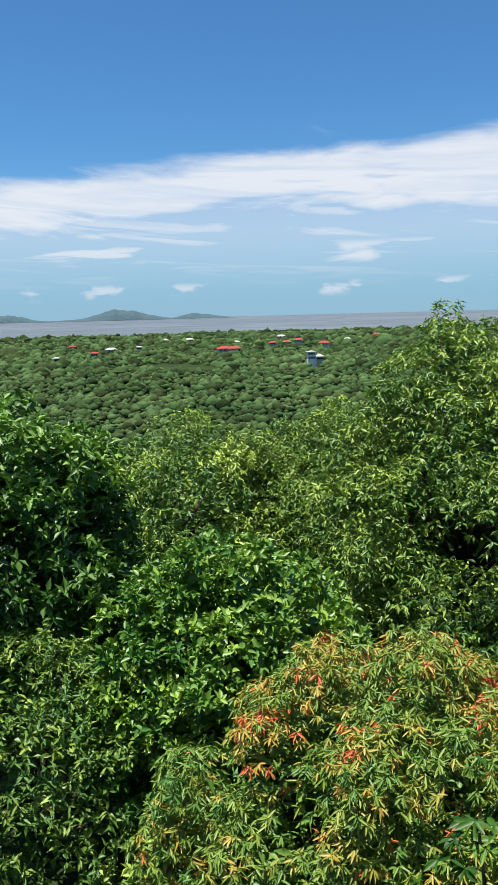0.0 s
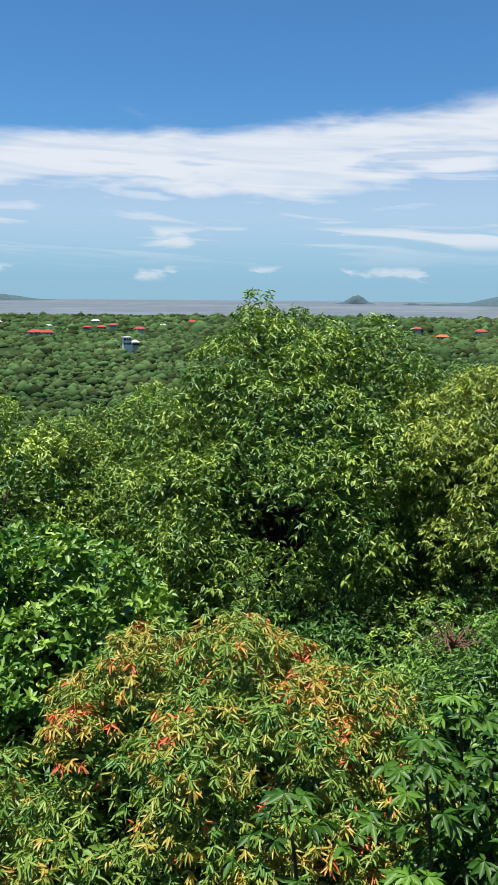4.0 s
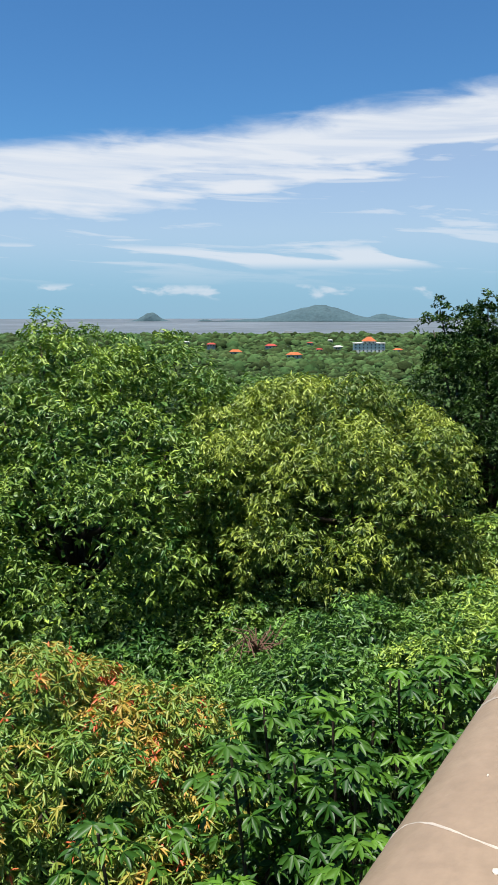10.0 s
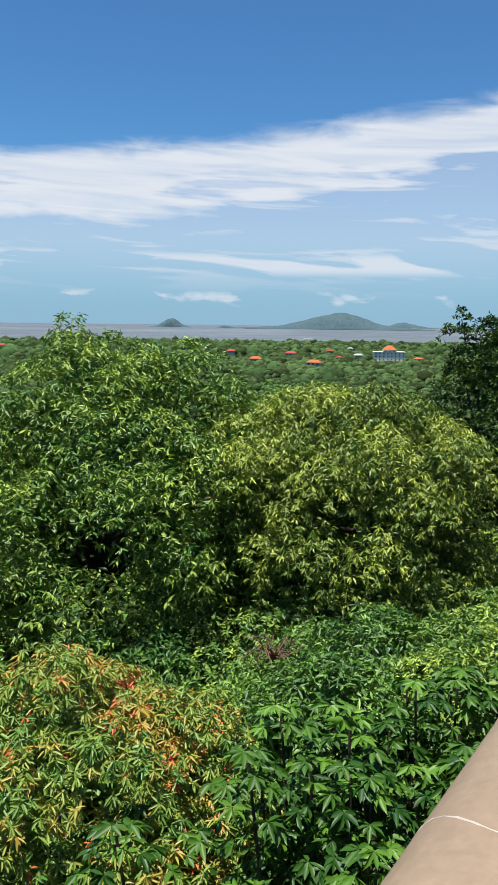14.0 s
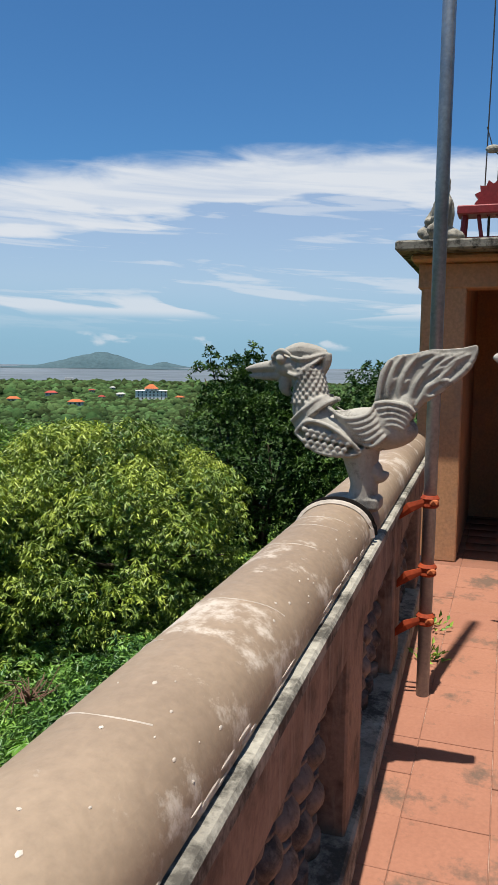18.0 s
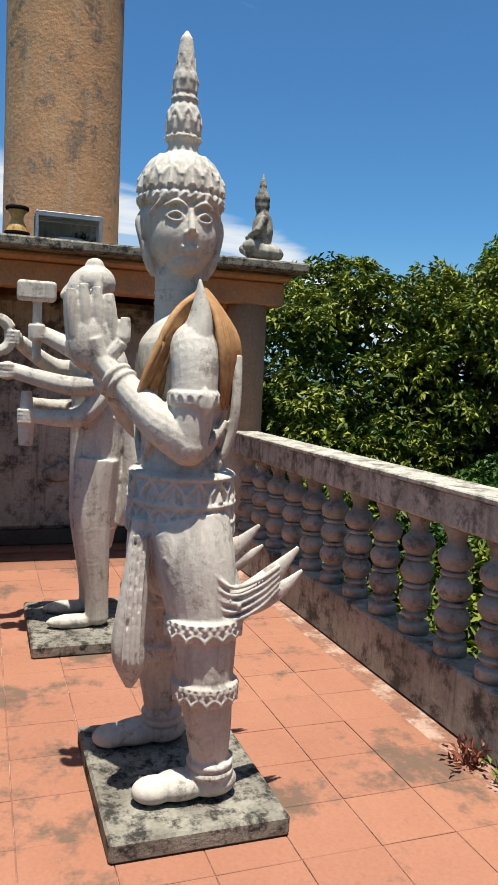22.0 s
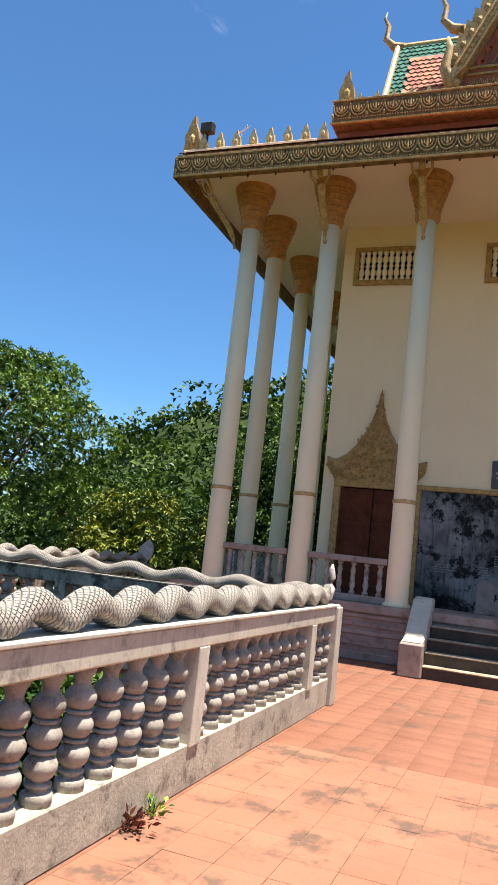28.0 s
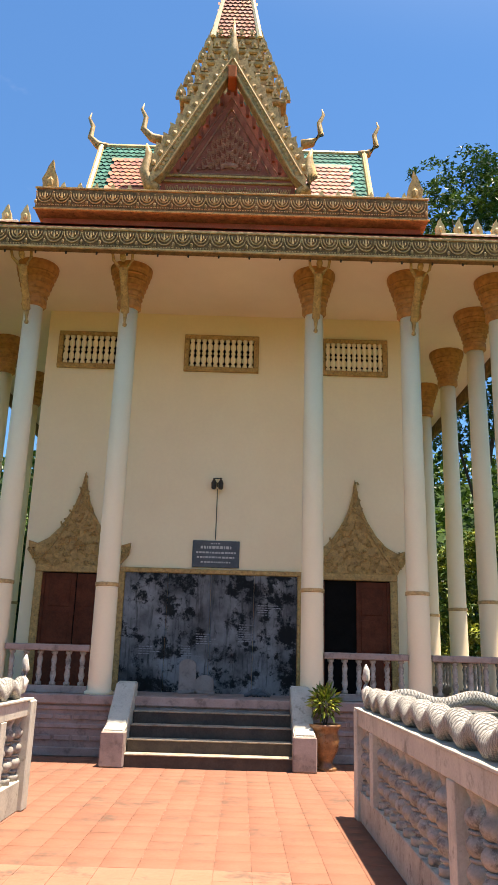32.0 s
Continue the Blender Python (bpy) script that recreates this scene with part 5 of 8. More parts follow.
def limb(pts, radii, n=12, bm=None, flat=1.0):
    """A bar along a smooth curve through the points."""
    if not isinstance(radii, (list, tuple)):
        radii = [radii] * len(pts)
    q = [Vector((*p, r)) for p, r in zip(pts, radii)]
    q = [q[0]] + q + [q[-1]]
    out = []
    for a, b, c, d in zip(q, q[1:], q[2:], q[3:]):
        for k in range(6):
            u = k / 6
            out.append(0.5 * (2 * b + (c - a) * u + (2 * a - 5 * b + 4 * c - d) * u * u + (3 * b - a - 3 * c + d) * u ** 3))
    out.append(q[-1])
    return tube([v[:3] for v in out], [max(0.002, v[3]) for v in out], n, bm, flat)


def ridge_petals(bm, prof, m, z0, z1, n, r=0.006, shift=0.0, vein=True):
    """A row of pointed leaves drawn as ridges round a turned form."""
    zs, rs = [q[1] for q in prof], [q[0] for q in prof]

    def at(a, z):
        rad = float(np.interp(z, zs, rs)) + r * 0.3
        return m @ Vector((rad * math.cos(a), rad * math.sin(a), z))

    for k in range(n):
        a, da = 2 * math.pi * (k + shift) / n, math.pi / n
        line = [(a - da, z0), (a - da * 0.85, z0 + 0.45 * (z1 - z0)), (a - da * 0.4, z0 + 0.8 * (z1 - z0)), (a, z1), (a + da * 0.4, z0 + 0.8 * (z1 - z0)), (a + da * 0.85, z0 + 0.45 * (z1 - z0)), (a + da, z0)]
        tube([at(*q) for q in line], r, 6, bm)
        if vein:
            tube([at(a, z0), at(a, z0 + 0.6 * (z1 - z0))], [r * 1.9, r * 0.6], 6, bm)


def seated_figure(at, turn, h):
    bm = bmesh.new()
    k = h / 0.72
    blob((0, 0, 0.08 * k), (0.17 * k, 0.15 * k, 0.08 * k), bm)
    blob((0.02, 0, 0.26 * k), (0.09 * k, 0.11 * k, 0.18 * k), bm)
    blob((0.10 * k, -0.09 * k, 0.12 * k), (0.10 * k, 0.05 * k, 0.06 * k), bm)
    blob((0.10 * k, 0.09 * k, 0.12 * k), (0.10 * k, 0.05 * k, 0.06 * k), bm)
    tube([(0.02, -0.11 * k, 0.36 * k), (0.08 * k, -0.14 * k, 0.24 * k), (0.13 * k, -0.05 * k, 0.2 * k)], 0.03 * k, 8, bm)
    tube([(0.02, 0.11 * k, 0.36 * k), (0.08 * k, 0.14 * k, 0.24 * k), (0.13 * k, 0.05 * k, 0.2 * k)], 0.03 * k, 8, bm)
    blob((0.03 * k, 0, 0.46 * k), (0.065 * k, 0.06 * k, 0.075 * k), bm)
    lathe([(0.06 * k, 0.49 * k), (0.065 * k, 0.52 * k), (0.04 * k, 0.57 * k), (0.028 * k, 0.60 * k), (0.032 * k, 0.62 * k), (0.012 * k, 0.69 * k), (0.003, 0.73 * k)], 12, Matrix.Translation((0.03 * k, 0, 0)), bm)
    return fused("seated_statue", "small grey seated figure with a pointed crown on the roof edge", "statue", at, bm, "cement", 0.012, turn, 1)


seated_figure((-6.25, -0.55, 2.54), -60, 0.72)
seated_figure((-6.05, 2.40, 2.54), -100, 0.74)

# ---- bird on the front balustrade ----
def bird():
    """A carved bird that looks along -y: scaled neck and breast, folded wing, high feathered tail. Sizes in hundredths of a metre, y then z."""
    bm = bmesh.new()

    def p(y, z, x=0.0):
        return (x, y / 100, z / 100)

    def line(pts, r, x, n=6):
        q = r if isinstance(r, (list, tuple)) else [r] * len(pts)
        for side in (-1, 1):
            limb([p(y, z, side * (x[i] if isinstance(x, (list, tuple)) else x)) for i, (y, z) in enumerate(pts)], q, n, bm)

    # body, breast, neck and legs
    blob(p(-10, 25), (0.080, 0.150, 0.085), bm, 4)
    blob(p(2, 27), (0.072, 0.170, 0.080), bm, 4)
    limb([p(-15, 25), p(-21, 33), p(-21, 41), p(-22, 48), p(-25, 50)], [0.085, 0.070, 0.058, 0.052, 0.050], 18, bm)
    limb([p(0, 26), p(9, 31), p(14, 36), p(17, 40)], [0.078, 0.066, 0.050, 0.035], 16, bm)
    limb([p(-2, 20), p(-1, 13), p(0, 6), p(-1, -2)], [0.078, 0.060, 0.052, 0.060], 16, bm)
    limb([p(2, 12), p(6, 10), p(9, 11)], [0.045, 0.030, 0.006], 10, bm)
    join(bm, box(-0.055, 0.055, -0.07, 0.065, -0.03, 0.025, 0.012))
    # head: brow, crest swept back, long beak a little open, wattle
    blob(p(-28, 49.5), (0.046, 0.080, 0.050), bm, 3)
    limb([p(-31, 54), p(-26, 55), p(-20, 54.5), p(-15.5, 54)], [0.022, 0.034, 0.030, 0.016], 12, bm)
    limb([p(-15.5, 54.5), p(-15.5, 51), p(-17, 46)], [0.020, 0.020, 0.010], 10, bm)
    limb([p(-32, 49.5), p(-39, 49), p(-44, 48.5), p(-47, 48)], [0.032, 0.022, 0.014, 0.006], 12, bm)
    limb([p(-32, 46.5), p(-38, 45.5), p(-43, 45.5), p(-45.5, 45.8)], [0.026, 0.016, 0.010, 0.005], 10, bm)
    limb([p(-31, 45), p(-31, 41), p(-29, 38.5)], [0.026, 0.024, 0.008], 10, bm)
    for side in (-1, 1):
        blob(p(-32, 52, side * 0.038), 0.020, bm, 2)
        blob(p(-32.5, 52, side * 0.052), 0.009, bm, 2)
        blob(p(-35, 52.8, side * 0.020), 0.014, bm, 2)
        blob(p(-36, 50.5, side * 0.018), 0.012, bm, 1)
    line([(-35, 54), (-31.5, 55.2), (-28, 53.5)], [0.006, 0.011, 0.006], [0.03, 0.042, 0.045])
    line([(-28, 53), (-23, 52), (-16, 54)], [0.006, 0.010, 0.006], [0.045, 0.046, 0.020])
    line([(-29, 47), (-25, 46), (-20, 50), (-16, 53)], [0.006, 0.010, 0.008, 0.004], [0.048, 0.053, 0.046, 0.020])
    # neck scales in rows
    for i in range(9):
        z = 36 + 1.5 * i
        c = np.interp(z, (33, 41, 48), (-21, -21, -22.5))
        r = np.interp(z, (33, 41, 50), (0.073, 0.060, 0.053))
        for j in range(16):
            a = 2 * math.pi * (j + 0.5 * (i % 2)) / 16
            blob((r * math.cos(a), c / 100 + r * math.sin(a), z / 100), (0.011, 0.011, 0.010), bm, 1)
    # collar bands and the breast shield
    for o, w in ((0, 0.010), (2.4, 0.007), (4.4, 0.010)):
        line([(-27 + o * 0.4, 29 - o * 0.6), (-22 + o * 0.5, 33.5 - o * 0.5), (-17 + o * 0.6, 37.5 - o * 0.4), (-13.5 + o * 0.6, 38.5 - o * 0.2)], w, [0.045, 0.075, 0.064, 0.030])
    line([(-25, 25), (-20, 29.5), (-13, 28.5), (-7, 25), (-1, 19), (-8, 17.5), (-17, 19), (-25, 25)], 0.009, [0.060, 0.083, 0.090, 0.090, 0.074, 0.082, 0.084, 0.060])
    for i in range(7):
        for j in range(4):
            y, z = -21 + 2.5 * i + 1.2 * (j % 2), 26.5 - 2.0 * j - 0.45 * i
            if z > 18.2:
                for side in (-1, 1):
                    blob(p(y, z, side * 0.086), (0.010, 0.014, 0.011), bm, 1)
    # long wing feathers behind the shield
    for i in range(6):
        line([(-13 + 2.2 * i, 34.5 - 2.4 * i), (-6 + 2.0 * i, 31.0 - 1.9 * i), (1.5 + 1.2 * i, 32.5 - 1.6 * i), (4 + 0.8 * i, 37 - 2.3 * i)], [0.005, 0.009, 0.009, 0.004], [0.062, 0.078, 0.074, 0.056])
    for i in range(5):
        line([(4 + 0.6 * i, 36.5 - 2.1 * i), (9 + 0.4 * i, 37.2 - 2.0 * i), (15 - 0.3 * i, 35.8 - 2.0 * i), (18 - 0.9 * i, 33.5 - 2.1 * i)], [0.010, 0.011, 0.011, 0.007], [0.056, 0.058, 0.050, 0.040])
    # tail: a thick upright fan that sweeps back to a curled tip
    tail = [(3, 36), (4, 43), (5, 48), (7.5, 52), (11, 54), (16, 54.5), (22, 56), (28, 56.2), (33, 56.6), (38, 57.8), (38.4, 55), (36.5, 51), (33, 48), (29.5, 44), (27, 41), (24, 39.5), (20.5, 37), (17, 32), (10, 30)]
    fan = prism([(y / 100, z / 100) for y, z in tail], -0.030, 0.030)
    join(bm, fan, Matrix.Rotation(math.pi / 2, 4, "Z"))
    for a, b, c, d in (((5, 38), (5.5, 44), (7, 49), (9, 52.5)), ((8, 38.5), (8.5, 44), (10.5, 50), (13.5, 54)), ((12, 38), (12.5, 44), (15, 49.5), (19, 54.5)), ((16, 37.5), (17.5, 43), (21, 48.5), (26, 55)), ((18, 36), (22, 42), (27, 47), (33, 53.5))):
        line([a, b, c, d], [0.008, 0.012, 0.011, 0.006], 0.031)
    for y0, z0, y1, z1 in ((17, 52, 25, 54.5), (20, 50, 30, 54.5), (23, 48.5, 34, 55), (26, 48, 36, 54.5), (21, 46, 30, 50.5), (9, 42, 11, 46), (13.5, 42, 15.5, 45.5)):
        line([(y0, z0), ((y0 + y1) / 2, (z0 + z1) / 2 + 0.9), (y1, z1)], [0.006, 0.010, 0.004], 0.030)
    line([(21, 38), (26, 42.5), (31, 45.8), (36, 51), (38, 57)], [0.010, 0.014, 0.013, 0.012, 0.005], 0.024)
    line([(29, 45.5), (25, 44.5), (21.5, 42), (22, 39.5), (24.5, 40)], [0.009, 0.012, 0.012, 0.010, 0.008], 0.032)
    fused("bird_statue", "carved grey stone bird with scaled chest and raised tail", "statue", (-2.6, -0.50, 1.08), bm, "weathered_stone", 0.0042, 0, 0)


bird()

# pole with ribbons
pole = thing("pole", "grey galvanised steel pole tied to the balustrade", "pole", (-3.45, -0.335, 0))
part("tube", tube([(0, 0, 0), (0.0, 0.0, 3.0), (0.01, 0.0, 6.5)], 0.031, 16), "metal", pole, smooth=True)
for z in (0.95, 0.62, 0.38):
    rb = thing("ribbon", "faded red and orange cloth ribbon tied round the pole", "ribbon", (-3.45, -0.335, z))
    part("wrap", lathe([(0.034, -0.03), (0.044, -0.02), (0.040, 0.0), (0.046, 0.015), (0.034, 0.03)], 14), "ribbon", rb)
    part("loose_end", tube([(0.03, -0.02, 0), (0.04, -0.09, -0.03), (0.03, -0.15, -0.09)], [0.018, 0.028, 0.012], 6, None, 0.3), "ribbon", rb)
    part("knot", blob((0.03, 0.02, 0.0), (0.02, 0.028, 0.02), None, 1), "orange_roof", rb)

# ---- statues on the terrace ----
def slab(name, label, x0, x1, y0, y1, h):
    ob = thing(name, label, "plinth", ((x0 + x1) / 2, (y0 + y1) / 2, 0))
    w, d = (x1 - x0) / 2, (y1 - y0) / 2
    bm = box(-w, w, -d, d, 0, h, 0.010)
    part("slab", bm, "moss_cement", ob)
    return ob


slab("statue_base", "mossy grey cement slab under the praying statue", -3.08, -2.23, 0.58, 1.21, 0.075)
slab("statue_base", "mossy grey cement slab under the armed statue", -4.92, -4.08, 0.45, 1.22, 0.07)

bm = bmesh.new()
# legs, feet and rings
for x, y, k in ((0.26, 0.06, 0), (-0.20, -0.02, 1)):
    limb([(x, y + 0.02, 0.05), (x, y + 0.01, 0.14), (x, y, 0.28), (x, y - 0.02, 0.45), (x - 0.02, y - 0.03, 0.66), (x * 0.8, y * 0.5 - 0.03, 0.88), (x * 0.6, -0.02, 1.02)], [0.078, 0.072, 0.088, 0.105, 0.128, 0.152, 0.16], 20, bm)
    for dy, dz, r in ((-0.20, 0.048, (0.066, 0.085, 0.048)), (-0.10, 0.055, (0.072, 0.12, 0.055)), (0.02, 0.06, (0.078, 0.10, 0.06))):
        blob((x, y + dy, dz), r, bm, 3)
    for z, r in ((0.105, 0.092), (0.138, 0.090)):
        lathe([(r - 0.02, z - 0.018), (r - 0.004, z - 0.01), (r, z), (r - 0.004, z + 0.01), (r - 0.02, z + 0.018)], 24, Matrix.Translation((x, y + 0.012, 0)), bm)
    for z0, r, c in ((0.42, 0.113, (x, y - 0.018, 0)), (0.66, 0.137, (x - 0.02, y - 0.03, 0))):
        m = Matrix.Translation(c)
        lathe([(r - 0.02, z0 - 0.035), (r + 0.004, z0 - 0.03), (r + 0.006, z0 + 0.035), (r - 0.02, z0 + 0.045)], 28, m, bm)
        ring_of(bm, c, r + 0.006, r + 0.006, z0 + 0.022, 0.0115, 28)
        for z in (z0 + 0.036, z0 + 0.008):
            lathe([(r, z - 0.006), (r + 0.012, z), (r, z + 0.006)], 28, m, bm)
        ridge_petals(bm, [(r + 0.004, z0 - 0.04), (r + 0.004, z0 + 0.04)], m, z0 - 0.034, z0 + 0.002, 14, 0.0075, 0, False)
# hips, belt, chest
oval(bm, (0.03, -0.02, 0), [(0.13, 0.74), (0.19, 0.84), (0.212, 0.95), (0.20, 1.06), (0.178, 1.20), (0.168, 1.32), (0.180, 1.46), (0.200, 1.60), (0.195, 1.70), (0.14, 1.77), (0.08, 1.82)], 1.2, 0.92)
mb = Matrix.Translation((0.03, -0.02, 0)) @ Matrix.Diagonal((1.2, 0.93, 1, 1))
lathe([(0.17, 1.02), (0.212, 1.03), (0.209, 1.13), (0.202, 1.22), (0.17, 1.23)], 36, mb, bm)
belt = [(0.213, 1.02), (0.210, 1.13), (0.203, 1.22)]
for z in (1.035, 1.105, 1.205):
    r = float(np.interp(z, [1.02, 1.13, 1.22], [0.212, 0.209, 0.203]))
    lathe([(r - 0.01, z - 0.014), (r + 0.012, z - 0.009), (r + 0.018, z), (r + 0.012, z + 0.009), (r - 0.01, z + 0.014)], 36, mb, bm)
ridge_petals(bm, belt, mb, 1.045, 1.095, 18, 0.0085)
ridge_petals(bm, belt, mb, 1.12, 1.19, 14, 0.0095)
for k in range(30):
    a = 2 * math.pi * k / 30
    blob(mb @ Vector((0.218 * math.cos(a), 0.218 * math.sin(a), 1.00)), (0.014, 0.014, 0.032), bm, 1)
# hanging sash and tail fins
limb([(0.17, -0.20, 1.05), (0.19, -0.22, 0.82), (0.19, -0.24, 0.60), (0.19, -0.23, 0.50), (0.19, -0.23, 0.42)], [0.030, 0.042, 0.052, 0.045, 0.012], 12, bm, 1.2)
for k in range(4):
    limb([(0.215, -0.235 + 0.016 * k, 1.0), (0.24, -0.26 + 0.018 * k, 0.75), (0.245, -0.27 + 0.02 * k, 0.52)], 0.005, 6, bm)
for sx in (1, -0.75):
    limb([(0.26 * sx, -0.14, 1.02), (0.30 * sx, -0.06, 0.87), (0.31 * sx, 0.05, 0.76), (0.29 * sx, 0.16, 0.75), (0.26 * sx, 0.28, 0.83), (0.25 * sx, 0.40, 0.94)], [0.04, 0.075, 0.085, 0.07, 0.045, 0.010], 14, bm, 0.5)
    limb([(0.29 * sx, 0.12, 0.74), (0.27 * sx, 0.24, 0.745), (0.26 * sx, 0.34, 0.79), (0.25 * sx, 0.42, 0.85)], [0.06, 0.045, 0.03, 0.008], 12, bm, 0.5)
    for k in range(5):
        o = 0.030 * (k - 2)
        limb([(0.288 * sx, -0.10 + o * 0.6, 0.96 + o * 0.5), (0.345 * sx, 0.0 + o * 0.4, 0.83 + o * 0.9), (0.35 * sx, 0.10 + o * 0.1, 0.765 + o), (0.318 * sx, 0.22, 0.79 + o * 0.9), (0.285 * sx, 0.31, 0.84 + o * 0.7)], 0.0095, 6, bm)
    for k in range(10):
        u = k / 9
        blob((0.35 * sx, -0.03 + 0.16 * u, 0.845 - 0.09 * u), (0.012, 0.012, 0.012), bm, 1)
limb([(0.1, 0.15, 0.82), (0.1, 0.20, 0.68), (0.08, 0.19, 0.56)], [0.05, 0.045, 0.015], 10, bm)
# arms raised to pressed palms
for sx in (1, -1):
    sh, el, wr = (0.02 + 0.235 * sx, -0.05, 1.67), (0.02 + 0.275 * sx, -0.07, 1.33), (0.03 + 0.085 * sx, -0.30, 1.56)
    limb([(sh[0] - 0.06 * sx, -0.04, 1.70), sh, (sh[0] + 0.03 * sx, -0.05, 1.52), el], [0.07, 0.086, 0.082, 0.070], 18, bm)
    limb([el, (el[0] - 0.04 * sx, -0.17, 1.41), wr], [0.072, 0.070, 0.050], 18, bm)
    blob(el, (0.072, 0.075, 0.072), bm, 3)
    m = Matrix.Translation((sh[0] + 0.03 * sx, -0.052, 1.50))
    lathe([(0.07, -0.028), (0.091, -0.024), (0.091, 0.024), (0.07, 0.028)], 24, m, bm)
    ridge_petals(bm, [(0.091, -0.03), (0.091, 0.03)], m, -0.018, 0.018, 16, 0.004, 0, False)
    blob((sh[0] + 0.115 * sx, -0.03, 1.49), (0.016, 0.036, 0.05), bm, 1)
    dirv = (Vector(wr) - Vector((el[0] - 0.04 * sx, -0.17, 1.41))).normalized()
    for q in (0.0, 0.035):
        c = Vector(wr) - dirv * q
        tube([c - dirv * 0.014, c - dirv * 0.006, c + dirv * 0.006, c + dirv * 0.014], [0.054, 0.066, 0.066, 0.054], 20, bm)
    hx = 0.03 + 0.045 * sx
    limb([wr, (hx, -0.35, 1.62), (hx, -0.38, 1.70)], [0.045, 0.045, 0.042], 12, bm)
    blob((hx, -0.385, 1.68), (0.034, 0.088, 0.10), bm, 3)
    for q in range(4):
        y0 = -0.452 + 0.046 * q
        limb([(hx, y0 + 0.004, 1.70), (hx, y0 - 0.008, 1.80), (hx - 0.006 * sx, y0 - 0.014, 1.90 - 0.022 * abs(q - 1.3))], [0.024, 0.0235, 0.018], 10, bm)
    limb([(hx + 0.01 * sx, -0.32, 1.64), (hx + 0.015 * sx, -0.275, 1.70), (hx + 0.01 * sx, -0.268, 1.78)], [0.03, 0.026, 0.018], 10, bm)
    limb([(sh[0] - 0.01 * sx, -0.04, 1.70), (sh[0], -0.03, 1.80), (sh[0] + 0.01 * sx, -0.04, 1.92)], [0.085, 0.055, 0.006], 14, bm, 0.7)
    limb([(0.02 + 0.15 * sx, -0.17, 1.66), (0.02 + 0.17 * sx, -0.175, 1.48), (0.02 + 0.12 * sx, -0.175, 1.34), (0.02 + 0.03 * sx, -0.175, 1.24)], 0.014, 8, bm)
    limb([(0.02 + 0.19 * sx, 0.13, 1.66), (0.02 + 0.215 * sx, 0.125, 1.50), (0.02 + 0.205 * sx, 0.11, 1.36), (0.02 + 0.19 * sx, 0.06, 1.24)], 0.020, 8, bm)
    blob((0.03 + 0.20 * sx, -0.02, 1.28), (0.022, 0.04, 0.05), bm, 1)
    limb([(0.03 + 0.205 * sx, 0.0, 1.30), (0.03 + 0.205 * sx, 0.05, 1.36), (0.03 + 0.195 * sx, 0.09, 1.42)], [0.03, 0.022, 0.012], 8, bm)
# neck, head, crown
limb([(0.0, -0.04, 1.70), (0.0, -0.05, 1.82), (0.0, -0.05, 2.0)], [0.11, 0.092, 0.095], 20, bm)
for z in (1.85, 1.89):
    lathe([(0.088, z - 0.012), (0.097, z), (0.088, z + 0.012)], 20, Matrix.Translation((0, -0.05, 0)), bm)
blob((-0.01, -0.05, 2.16), (0.152, 0.148, 0.15), bm, 4)
blob((0.035, -0.05, 2.10), (0.118, 0.128, 0.145), bm, 4)
blob((0.065, -0.05, 2.00), (0.072, 0.070, 0.055), bm, 3)
limb([(0.140, -0.05, 2.185), (0.158, -0.05, 2.14), (0.168, -0.05, 2.10)], [0.008, 0.012, 0.016], 10, bm)
for sy in (-1, 1):
    blob((0.160, -0.05 + 0.015 * sy, 2.094), (0.012, 0.011, 0.010), bm, 2)
    limb([(0.144, -0.05 + 0.014 * sy, 2.190), (0.140, -0.05 + 0.055 * sy, 2.208), (0.112, -0.05 + 0.102 * sy, 2.188)], [0.005, 0.007, 0.003], 8, bm)
    limb([(0.146, -0.05 + 0.026 * sy, 2.152), (0.143, -0.05 + 0.055 * sy, 2.170), (0.120, -0.05 + 0.092 * sy, 2.155)], [0.003, 0.006, 0.003], 8, bm)
    limb([(0.146, -0.05 + 0.026 * sy, 2.150), (0.143, -0.05 + 0.055 * sy, 2.137), (0.120, -0.05 + 0.092 * sy, 2.152)], [0.003, 0.005, 0.003], 8, bm)
    limb([(0.152, -0.05, 2.047), (0.146, -0.05 + 0.020 * sy, 2.045), (0.130, -0.05 + 0.042 * sy, 2.052)], [0.008, 0.007, 0.003], 8, bm)
    limb([(0.148, -0.05, 2.030), (0.142, -0.05 + 0.018 * sy, 2.031), (0.128, -0.05 + 0.034 * sy, 2.040)], [0.009, 0.008, 0.003], 8, bm)
    limb([(-0.01, -0.05 + 0.140 * sy, 2.20), (-0.015, -0.05 + 0.152 * sy, 2.15), (0.0, -0.05 + 0.146 * sy, 2.08), (0.005, -0.05 + 0.122 * sy, 2.00), (0.0, -0.05 + 0.10 * sy, 1.95)], [0.010, 0.024, 0.018, 0.020, 0.012], 10, bm)
    for q in range(6):
        limb([(0.135 - 0.032 * q, -0.05 + (0.068 + 0.014 * q) * sy, 2.245), (0.10 - 0.034 * q, -0.05 + (0.112 + 0.006 * q) * sy, 2.205 - 0.006 * q), (0.055 - 0.032 * q, -0.05 + 0.140 * sy, 2.165 - 0.010 * q)], 0.006, 6, bm)
prof = [(0.150, 2.205), (0.164, 2.215), (0.166, 2.245), (0.158, 2.255), (0.165, 2.265), (0.158, 2.31), (0.132, 2.365), (0.095, 2.40), (0.062, 2.415), (0.058, 2.45), (0.066, 2.47), (0.060, 2.49), (0.066, 2.53), (0.058, 2.58), (0.046, 2.60), (0.050, 2.62), (0.042, 2.64), (0.045, 2.69), (0.034, 2.73), (0.033, 2.78), (0.024, 2.84), (0.006, 2.87)]
m0 = Matrix.Translation((-0.02, -0.05, 0))
